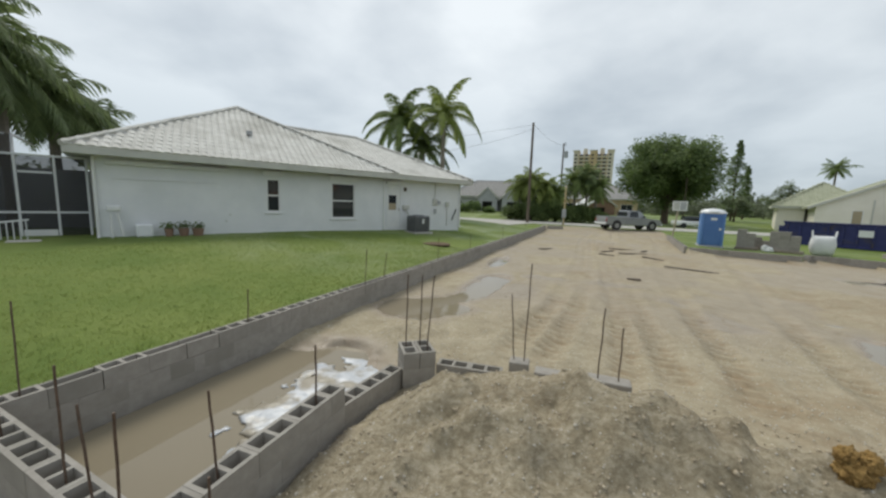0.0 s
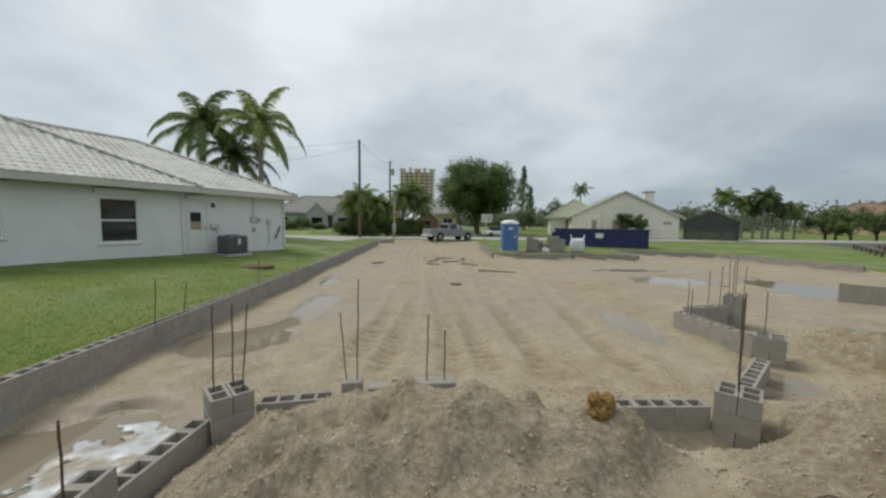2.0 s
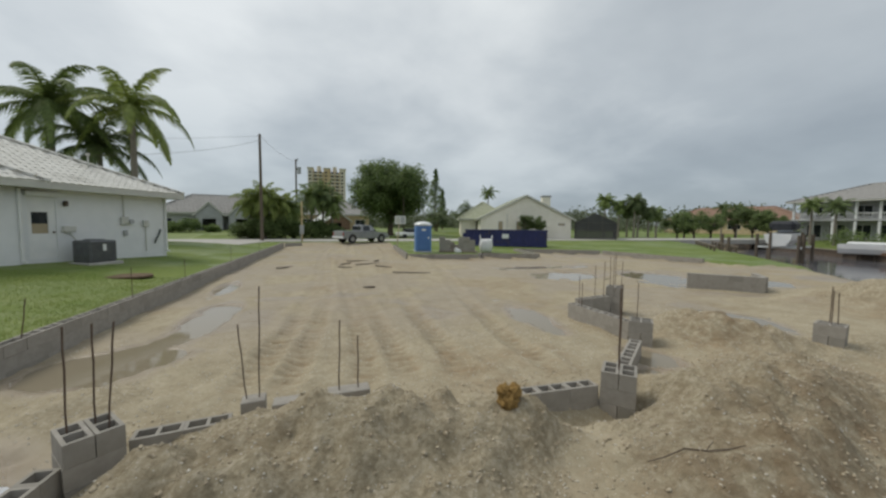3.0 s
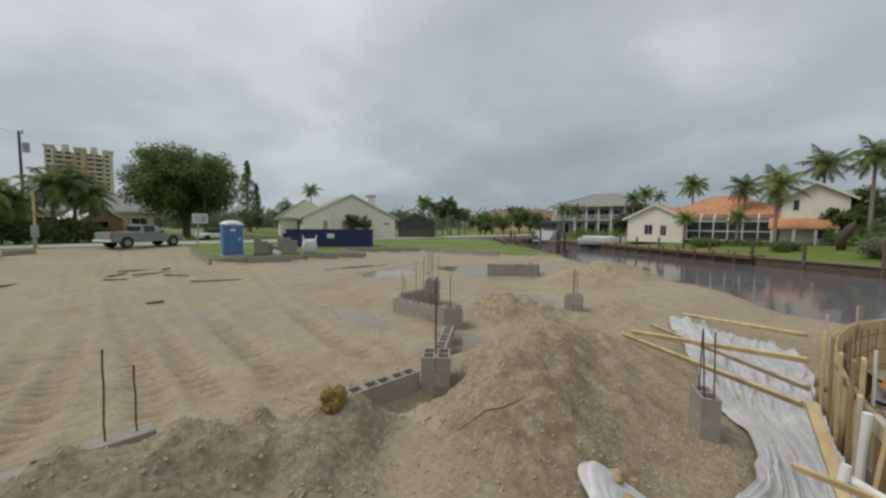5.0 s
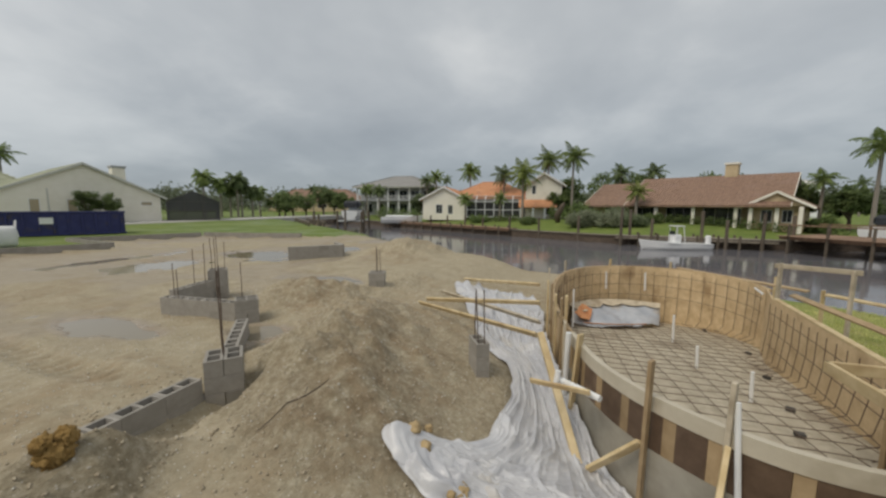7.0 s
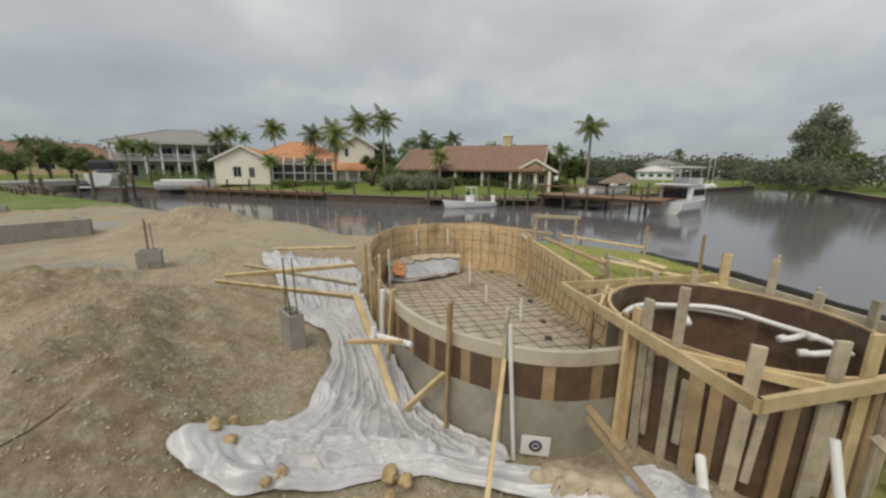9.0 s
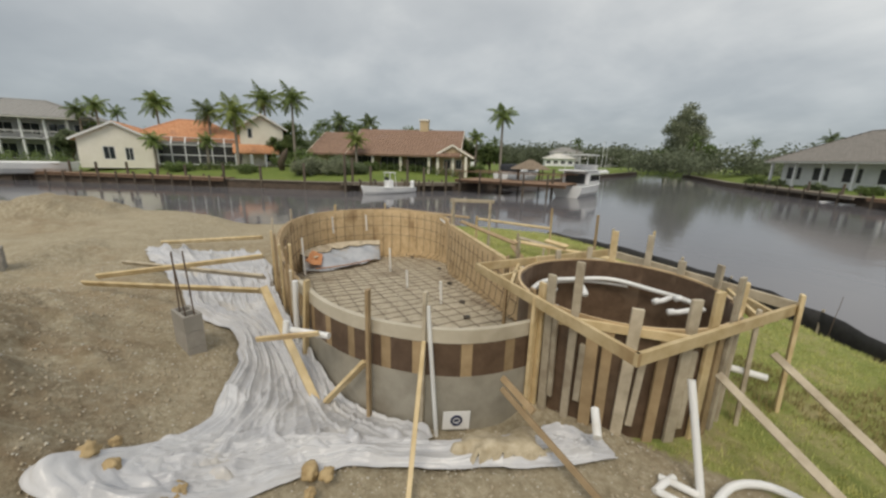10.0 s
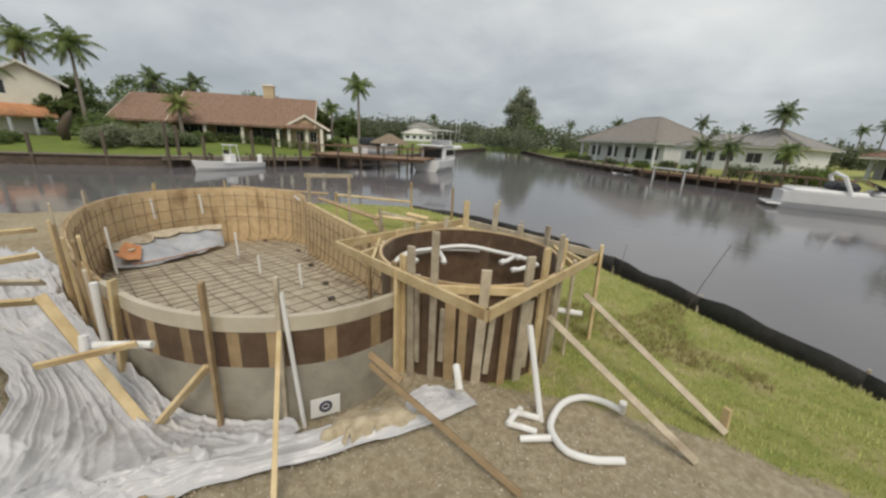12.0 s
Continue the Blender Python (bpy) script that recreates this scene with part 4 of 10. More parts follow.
def gable_roof(parent, x0, y0, x1, y1, z, rise, material, over=0.5, tw=0.35, tl=0.4, h=0.04, fascia=FASCIA, along="y"):
    """A gabled roof over the rectangle whose ridge runs along y (or x)."""
    X0, X1, Y0, Y1 = x0 - over, x1 + over, y0 - over, y1 + over
    bm = BM()
    if along == "y":
        xm = (X0 + X1) / 2
        ends = [[(X0, y, z), (xm, y, z + rise), (X1, y, z)] for y in (Y0, Y1)]
    else:
        ym = (Y0 + Y1) / 2
        ends = [[(x, Y0, z), (x, ym, z + rise), (x, Y1, z)] for x in (X0, X1)]
    P = [[bm.verts.new(p) for p in e] + [bm.verts.new((p[0], p[1], p[2] - 0.16)) for p in e[::-1]] for e in ends]
    A, B = P
    for i in range(6):
        bm.faces.new((A[i], B[i], B[(i + 1) % 6], A[(i + 1) % 6]))
    for E_, s in ((A, -1), (B, 1)):
        for q in ((0, 1, 4, 5), (1, 2, 3, 4)):
            bm.faces.new([E_[i] for i in q][::s])
    bmesh.ops.recalc_face_normals(bm, faces=bm.faces[:])
    roof = part("roof", bm, material, parent)
    V, F = [], []
    tile_face(V, F, ends[0][0], ends[1][0], ends[0][1], ends[1][1], tw, tl, h)
    tile_face(V, F, ends[0][2], ends[1][2], ends[0][1], ends[1][1], tw, tl, h)
    t = from_arrays("roof_tiles", V, F, material, parent=roof)
    t["kind"] = "stuff"
    for e in ends:
        for p, q in ((e[0], e[1]), (e[1], e[2])):
            bm = board(BM(), Vector(p) + Vector((0, 0, -0.09)), Vector(q) + Vector((0, 0, -0.09)), 0.22, 0.06, (0, 1, 0) if along == "y" else (1, 0, 0))
            part("barge_board", bm, fascia, roof)
    return roof


def gable_end(bm, x0, x1, z, rise, th=0.2, y=0.0):
    """The triangle of wall under a gable."""
    a = [bm.verts.new(p) for p in ((x0, y, z), (x1, y, z), ((x0 + x1) / 2, y, z + rise))]
    b = [bm.verts.new((v.co.x, y + th, v.co.z)) for v in a]
    bm.faces.new(a)
    bm.faces.new(b[::-1])
    for i in range(3):
        bm.faces.new((a[i], b[i], b[(i + 1) % 3], a[(i + 1) % 3]))
    return bm


def shell(parent, x0, y0, x1, y1, z0, z1, material, front=(), left=(), right=(), back=()):
    """Four walls with openings; the openings of the front are given along x, of the sides along y."""
    L_, D_ = x1 - x0, y1 - y0
    bm = wall_run(BM(), L_, z0, z1, front, 0.2, 0, 0)
    w = part("wall", bm, material, parent)
    w.matrix_basis = pose(x0, y0, 0)
    bm = wall_run(BM(), L_, z0, z1, back, 0.2, 0, 0)
    w = part("wall", bm, material, parent)
    w.matrix_basis = pose(x1, y1, 0, 0, 0, 180)
    bm = wall_run(BM(), D_ - 0.42, z0, z1, right, 0.2, 0, 0)
    w = part("wall", bm, material, parent)
    w.matrix_basis = pose(x1, y0 + 0.21, 0, 0, 0, 90)
    bm = wall_run(BM(), D_ - 0.42, z0, z1, left, 0.2, 0, 0)
    w = part("wall", bm, material, parent)
    w.matrix_basis = pose(x0, y1 - 0.21, 0, 0, 0, -90)
    # added solid block, coloured dark in place of an unlit room
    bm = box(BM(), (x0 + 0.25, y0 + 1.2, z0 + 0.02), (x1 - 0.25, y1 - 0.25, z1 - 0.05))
    part("dark_room", bm, DARK_SHADE, parent)


# ---- the neighbour's white house ----
def white_house():
    e = empty("neighbour_house", (-14.4, 5.8, 0.95), 65.5)
    tagged(e, "single-storey white stucco house with pale barrel tile roof", "house")
    Z = 2.62
    win = [(4.92, 5.45, 0.84, 2.16), (7.62, 8.78, 0.57, 2.16)]
    door = (10.62, 11.42, 0.10, 2.22)
    shell(e, 0, 0, 10.3, 10.5, -0.5, Z, STUCCO, front=win)
    shell(e, 10.3, 0.12, 15.7, 9.0, -0.5, Z, STUCCO, front=[(door[0] - 10.3, door[1] - 10.3, door[2], door[3])])
    for w in win:
        window(e, *w, y=0.0)
        bm = box(BM(), (w[0] - 0.12, -0.09, w[3] + 0.10), (w[1] + 0.14, -0.002, w[3] + 0.30), 0.01)
        part("shutter_box", bm, WHITE_PAINT, e)
    bm = box(BM(), (0.4, -0.035, 1.86), (3.2, -0.002, 1.89))
    part("stucco_ledge", bm, STUCCO, e)
    bm = box(BM(), (0.3, -0.11, 2.28), (3.6, -0.002, 2.42), 0.01)
    part("shutter_box", bm, WHITE_PAINT, e)
    # door with a small pane
    y = 0.16
    d = part("door", wall_run(BM(), door[1] - door[0], door[2], door[3], [(door[0] + 0.12, door[0] + 0.58, 0.98, 1.72)], 0.05, y, door[0]), WHITE_PAINT, e, "white door with a small window")
    part("pane", box(BM(), (door[0] + 0.12, y + 0.02, 0.98), (door[0] + 0.58, y + 0.03, 1.72)), GLASS, d)
    part("blind", box(BM(), (door[0] + 0.13, y + 0.006, 0.98), (door[0] + 0.57, y + 0.018, 1.32)), BLIND, d)
    part("handle", cyl(BM(), (door[1] - 0.08, y - 0.06, 1.02), (door[1] - 0.08, y, 1.02), 0.03), RUST, d)
    part("shutter_box", box(BM(), (door[0] - 0.1, -0.02, 2.27), (door[1] + 0.15, 0.118, 2.42), 0.01), WHITE_PAINT, e)
    # downspouts
    for x, yy in ((10.33, -0.05), (15.66, 0.05), (0.04, -0.06)):
        bm = box(BM(), (x - 0.04, yy - 0.03, 0.05), (x + 0.04, yy + 0.045, Z - 0.12), 0.012)
        box(bm, (x - 0.04, yy - 0.16, 0.02), (x + 0.04, yy + 0.04, 0.09), 0.012)
        part("downspout", bm, WHITE_PAINT, e, "white downspout")
    hip_roof(e, 0, 0, 10.3, 10.5, Z + 0.10, 2.95, TILE_WHITE, 0.55, faces=(0, 1, 3))
    hip_roof(e, 2.5, 0.12, 15.7, 9.0, Z + 0.10, 2.30, TILE_WHITE, 0.55, faces=(0, 1))
    part("roof_vent", box(BM(), (4.72, 1.7, 3.98), (4.92, 1.85, 4.16), 0.02), STUCCO_GREY, e, "small grey roof vent")
    bm = cyl(BM(), (13.6, 1.5, 3.1), (13.6, 1.5, 4.15), 0.03)
    cyl(bm, (13.6, 1.5, 4.15), (13.6, 1.5, 4.25), 0.07)
    part("vent_pipe", bm, FASCIA, e)
    # meters, conduits and hose on the wall
    bm = cyl(BM(), (13.75, 0.07, 1.5), (13.75, 0.07, Z - 0.1), 0.025)
    box(bm, (13.6, 0.0, 1.30), (13.92, 0.118, 1.62), 0.02)
    part("meter_box", bm, FASCIA, e, "grey meter box with conduit")
    part("meter", cyl(BM(), (13.98, -0.06, 1.42), (13.98, 0.118, 1.42), 0.1, n=14), STUCCO_GREY, e)
    part("junction_box", box(BM(), (13.7, 0.02, 0.82), (13.86, 0.118, 1.06), 0.02), STUCCO_GREY, e)
    bm = box(BM(), (14.55, 0.0, 1.2), (14.8, 0.118, 1.48), 0.02)
    cyl(bm, (14.68, 0.08, 0.1), (14.68, 0.08, 1.2), 0.02)
    part("service_box", bm, FASCIA, e)
    HOSE = mat("dark_hose", (0.04, 0.05, 0.05), (0.07, 0.08, 0.08), 5, 0.5, 0)
    bm = tube(BM(), [(15.0 + 0.0 * t, 0.06, 0.35 + 0.0) if t == 0 else (15.2 + 0.18 * math.sin(t * 0.7 - 1.57), 0.05, 1.15 - 0.0 - 0.9 * abs(t - 4.5) / 4.5 * (1 if t != 4 else 0.8)) for t in range(1, 9)], 0.035, 7)
    part("garden_hose", bm, HOSE, e, "coiled dark garden hose")
    bm = tube(BM(), [(11.75, 0.06, 1.1), (11.8, 0.02, 0.9), (12.0, -0.1, 0.4), (12.1, -0.2, 0.2)], 0.03, 6)
    box(bm, (11.55, 0.0, 1.02), (11.95, 0.118, 1.24), 0.02)
    part("line_set", bm, FASCIA, e)
    part("coach_lamp", box(BM(), (11.62, -0.02, 1.95), (11.74, 0.118, 2.15), 0.03), BARK_DARK, e, "dark wall lamp")
    for x in (3.5, 3.62):
        part("hose_bib", cyl(BM(), (x, -0.08, 0.5 + (x - 3.5) * 2), (x, 0, 0.5 + (x - 3.5) * 2), 0.025), FASCIA, e)
    part("plinth", box(BM(), (-0.1, -0.12, -0.5), (3.3, -0.003, 0.02), 0.01), CONCRETE, e)
    return e


white_house()


def at_house(s, out, z=0.95):
    """A place by the white house: s along its wall, out metres in front of it."""
    a = radians(65.5)
    return (-14.4 + s * math.cos(a) + out * math.sin(a), 5.8 + s * math.sin(a) - out * math.cos(a), z)


# air conditioner beside the wall
x, y, _ = at_house(11.95, 0.75)
ac = empty("air_conditioner", (x, y, gz(x, y)), 65.5)
tagged(ac, "dark grey outdoor air conditioner on a concrete slab", "air conditioner")
AC_GREY = mat("dark_grey_sheet_metal", (0.10, 0.105, 0.11), (0.15, 0.155, 0.16), 4, 0.5, 0.1, 40, metal=0.3)
part("slab", box(BM(), (-0.6, -0.5, -0.1), (0.6, 0.5, 0.06), 0.02), CONCRETE, ac)
part("body", box(BM(), (-0.46, -0.4, 0.07), (0.46, 0.4, 0.86), 0.05), AC_GREY, ac)
for k in range(14):
    part("louvre", box(BM(), (-0.43, -0.418, 0.14 + k * 0.05), (0.43, -0.4, 0.155 + k * 0.05)), AC_GREY, ac)
part("fan_guard", cyl(BM(), (0, 0, 0.86), (0, 0, 0.9), 0.33, 0.28, 20), AC_GREY, ac)
part("label_plate", box(BM(), (-0.06, -0.425, 0.48), (0.06, -0.418, 0.72)), WHITE_PAINT, ac)

# screened pool cage, door and railing at the near end of the white house
cage = empty("pool_cage", (-14.4, 5.8, 0.75), 65.5)
tagged(cage, "white-framed pool cage with dark insect screen", "screen enclosure")
ALU = mat("white_aluminium", (0.66, 0.68, 0.69), (0.74, 0.75, 0.75), 3, 0.45, 0.03, 40)


def alu(p0, p1, w=0.06):
    part("frame_bar", board(BM(), p0, p1, w, w, (0, 1, 0.01), 0.004), ALU, cage)


CX = [-0.15, -0.85, -1.65, -2.5, -3.6, -4.8]
for k, x in enumerate(CX):
    alu((x, 1.0, 0.0), (x, 1.0, 2.65))
    if k > 1:
        alu((x, 1.0, 2.65), (x - 0.2, 2.6, 3.35))
        alu((x - 0.2, 2.6, 3.35), (x - 0.2, 7, 3.35))
for z in (2.65, 0.95, 0.05):
    alu((-0.15, 1.0, z), (-4.8, 1.0, z))
alu((-0.9, 1.0, 2.15), (-1.6, 1.0, 2.15))
alu((-2.0, 2.6, 3.35), (-5, 2.6, 3.35))
for a, b in ((-0.15, -1.65), (-1.65, -4.8)):
    bm = box(BM(), (b, 0.998, 0.05), (a, 1.002, 2.65))
    part("screen", bm, SCREEN, cage, "dark insect screen")
bm = BM()
bm.faces.new([bm.verts.new(p) for p in ((-1.65, 1.0, 2.66), (-4.8, 1.0, 2.66), (-5.0, 2.6, 3.36), (-1.85, 2.6, 3.36))])
part("screen", bm, SCREEN, cage, "dark insect screen")
bm = box(BM(), (-9, 4.4, 0), (-0.2, 4.6, 2.4))
part("rear_wall", bm, STUCCO_GREY, cage)
part("kick_panel", box(BM(), (-1.6, 0.97, 0.05), (-0.9, 0.99, 0.42)), WHITE_PAINT, cage)
part("slab", box(BM(), (-10, 0.7, -0.6), (0.2, 4.6, 0.02), 0.02), CONCRETE, cage)
part("step", box(BM(), (-1.8, 0.25, -0.5), (-0.5, 0.72, -0.12), 0.02), CONCRETE, cage)
for k in range(8):
    stone = box(BM(), (-0.32, -0.18, 0), (0.32, 0.18, 0.06), 0.03)
    sx, sy, _ = at_house(-1.4 - k * 0.75, 0.75 - 0.02 * k)
    ob = link("stepping_slab", stone, CONCRETE)
    ob.matrix_basis = pose(sx, sy, gz(sx, sy) - 0.02, 0, 0, 65.5 + rh.uniform(-6, 6))
    tagged(ob, "pale concrete stepping slab set in the lawn", "slab", "stepping slabs")
rail_o = empty("railing", at_house(-1.35, 0.1, 0.62), 65.5)
tagged(rail_o, "white aluminium picket railing sloping down the lawn", "railing")
slope = -0.13
for z in (0.92, 0.12):
    part("rail", board(BM(), (0, 0, z), (-7.0, 0, z + slope * 7.0), 0.045, 0.045, (0, 1, 0)), ALU, rail_o)
for k in range(58):
    x = -0.06 - k * 0.12
    part("picket", box(BM(), (x - 0.011, -0.011, 0.12 - slope * x * -1 * -1), (x + 0.011, 0.011, 0.92 + slope * -x), 0), ALU, rail_o)
# potted plants and a tap by the wall
for k, (s, out, r) in enumerate(((2.15, 0.4, 0.16), (2.55, 0.42, 0.18), (1.75, 0.4, 0.13))):
    x, y, _ = at_house(s, out)
    p = empty("potted_plant", (x, y, gz(x, y)))
    tagged(p, "small dark shrub in a terracotta pot by the white wall", "plant pot", "pots by the wall")
    part("pot", cyl(BM(), (0, 0, -0.02), (0, 0, 0.26), r * 0.75, r, 14), TILE_BROWN, p)
    V, F = [], []
    for q in range(90):
        d = Vector((rh.gauss(0, 1), rh.gauss(0, 1), abs(rh.gauss(0, 1)))).normalized() * rh.uniform(0.05, 0.26)
        c = Vector((0, 0, 0.28)) + d
        t1, t2 = Vector((rh.gauss(0, 1), rh.gauss(0, 1), rh.gauss(0, 1))).normalized() * 0.05, Vector((rh.gauss(0, 1), rh.gauss(0, 1), rh.gauss(0, 1))).normalized() * 0.03
        j = len(V)
        V += [c - t1, c + t2, c + t1, c - t2]
        F.append((j, j + 1, j + 2, j + 3))
    from_arrays("foliage", V, F, LEAF, parent=p)
x, y, _ = at_house(0.35, 0.3)
p = empty("irrigation_pump", (x, y, gz(x, y)), 65.5)
tagged(p, "white irrigation pump and pipes beside the house wall", "pump")
bm = tube(BM(), [(0, 0, 0), (0, 0, 0.75), (0.15, 0, 0.8), (0.2, 0, 0.5), (0.25, 0, 0.05)], 0.035, 8)
part("pipes", bm, PVC, p)
part("valve", box(BM(), (-0.1, -0.08, 0.82), (0.25, 0.08, 1.0), 0.03), WHITE_PAINT, p)
part("housing", box(BM(), (0.55, -0.2, 0), (1.0, 0.2, 0.42), 0.05), STUCCO, p)


# ---- more houses round the canal and the street ----
def row_windows(e, spans, y=0.0, rows=1, cols=2, pane=GLASS):
    for s in spans:
        window(e, *s, y=y, rows=rows, cols=cols, sill=False, pane=pane)


def cream_house():
    e = empty("cream_house", (19.6, 48.4, 0.9), -17)
    tagged(e, "cream stucco house with a wide gable and grey-green roof", "house")
    W = 13.0
    front = [(2.5, 3.25, 0.15, 2.0), (5.1, 5.9, 0.15, 2.0), (11.1, 12.2, 1.35, 1.8)]
    shell(e, 0, 0, W, 13, -0.8, 2.4, STUCCO_CREAM, front=front)
    part("gable_wall", gable_end(BM(), 0, W, 2.4, 3.15), STUCCO_CREAM, e)
    row_windows(e, front, cols=1, pane=BLIND)
    gable_roof(e, 0, 0.3, W, 13, 2.25, 3.5, TILE_GREEN, 0.6)
    # lower hipped wing that steps out beside the gable
    shell(e, -2.6, 6.0, -0.25, 15, -0.8, 2.3, STUCCO_CREAM)
    hip_roof(e, -2.6, 6.0, 5.0, 16, 2.35, 2.9, TILE_GREEN, 0.5, 0.4, 0.45, faces=(0, 3))
    part("gutter_pipe", box(BM(), (3.75, -0.1, 0.2), (3.85, 0.0, 3.0)), FASCIA, e)
    ch = part("chimney", box(BM(), (9.6, 3.0, 2.5), (10.8, 4.1, 5.7), 0.03), STUCCO_CREAM, e)
    part("chimney_cap", box(BM(), (9.5, 2.9, 5.7), (10.9, 4.2, 5.95), 0.03), STUCCO_GREY, ch)


cream_house()


def dark_cage():
    """A gabled enclosure of dense dark screen on bronze bars."""
    BRONZE = mat("dark_bronze_frame", (0.05, 0.048, 0.045), (0.07, 0.067, 0.062), 3, 0.5, 0)
    e = empty("screen_enclosure", (32.4, 44.2, 0.75), -38)
    tagged(e, "dark bronze gabled pool cage beside the cream house", "screen enclosure", "screen enclosures")
    W, D, H, R_ = 5.4, 7.0, 2.0, 1.3
    for x in (0, W * 0.33, W * 0.66, W):
        top = H + R_ * (1 - abs(x / W - 0.5) * 2)
        part("frame_bar", box(BM(), (x - 0.05, -0.05, -0.3), (x + 0.05, 0.05, top)), BRONZE, e)
    part("frame_bar", box(BM(), (0, -0.045, H - 0.05), (W, 0.045, H + 0.05)), BRONZE, e)
    part("frame_bar", box(BM(), (0, -0.045, 0.85), (W, 0.045, 0.95)), BRONZE, e)
    for a, b in (((0, 0, H), (W / 2, 0, H + R_)), ((W / 2, 0, H + R_), (W, 0, H))):
        part("frame_bar", board(BM(), a, b, 0.1, 0.1, (0, 1, 0)), BRONZE, e)
    for pts in (((0, 0, -0.3), (W, 0, -0.3), (W, 0, H), (W / 2, 0, H + R_), (0, 0, H)), ((0, 0, H), (W / 2, 0, H + R_), (W / 2, D, H + R_), (0, D, H)), ((W / 2, 0, H + R_), (W, 0, H), (W, D, H), (W / 2, D, H + R_)),
                ((0, 0.01, -0.3), (0, D, -0.3), (0, D, H), (0, 0.01, H)), ((W, 0.01, -0.3), (W, D, -0.3), (W, D, H), (W, 0.01, H))):
        bm = BM()
        bm.faces.new([bm.verts.new(p) for p in pts])
        part("screen", bm, SCREEN_DENSE, e, "dense dark insect screen")


dark_cage()


def screen_room(at, rz, w, d, h, rise, label, rows=2, n=5, bar=0.08, screen=SCREEN):
    e = empty("screen_enclosure", at, rz)
    tagged(e, label, "screen enclosure", "screen enclosures")
    for k in range(n + 1):
        x = w * k / n
        part("frame_bar", box(BM(), (x - bar / 2, -bar / 2, 0), (x + bar / 2, bar / 2, h)), ALU, e)
        part("frame_bar", board(BM(), (x, 0, h), (x, d * 0.4, h + rise), bar, bar, (1, 0, 0)), ALU, e)
    for r in range(rows + 1):
        z = h * r / rows
        part("frame_bar", box(BM(), (0, -bar / 2 + 0.003, max(z - bar, 0)), (w, bar / 2 - 0.003, max(z, bar))), ALU, e)
    part("frame_bar", box(BM(), (0, d * 0.4 - 0.03, h + rise - 0.03), (w, d * 0.4 + 0.03, h + rise + 0.03)), ALU, e)
    part("screen", box(BM(), (0, -0.003, 0), (w, 0.003, h)), screen, e, "dark insect screen")
    bm = BM()
    bm.faces.new([bm.verts.new(p) for p in ((0, 0, h), (w, 0, h), (w, d * 0.4, h + rise), (0, d * 0.4, h + rise))])
    part("screen", bm, screen, e, "dark insect screen")
    part("rear_wall", box(BM(), (0, d, 0), (w, d + 0.1, h)), STUCCO_GREY, e)
    for x in (0, w):
        part("screen", box(BM(), (x - 0.003, 0.01, 0), (x + 0.003, d, h)), screen, e, "dark insect screen")
    return e




def grey_villa():
    e = empty("grey_villa", (72.5, 41.5, 0.6), -88)
    tagged(e, "two-storey grey house with verandas and hipped roof", "house")
    op = [(1 + k * 2.8, 2.9 + k * 2.8, 0.2, 2.3) for k in range(6)]
    up = [(1 + k * 2.8, 2.9 + k * 2.8, 3.5, 5.2) for k in range(6)]
    shell(e, 0, 2, 17.5, 13, -0.6, 5.8, STUCCO_GREY, front=op + up)
    row_windows(e, op + up, y=2.0)
    part("balcony_floor", box(BM(), (-0.3, 0.0, 2.85), (17.8, 2.0, 3.1), 0.02), STUCCO_GREY, e)
    for k in range(8):
        x = 0.1 + k * 2.47
        part("column", box(BM(), (x - 0.14, 0.1, -0.4), (x + 0.14, 0.38, 5.8), 0.02), STUCCO, e)
    part("balustrade", box(BM(), (0, 0.12, 3.95), (17.5, 0.2, 4.05)), WHITE_PAINT, e)
    for k in range(70):
        part("baluster", box(BM(), (0.2 + k * 0.248, 0.13, 3.1), (0.24 + k * 0.248, 0.17, 3.95)), WHITE_PAINT, e)
    hip_roof(e, 0, 0, 17.5, 13, 5.95, 2.7, TILE_GREY, 0.7, 0.5, 0.5, faces=(0, 1, 3))


grey_villa()


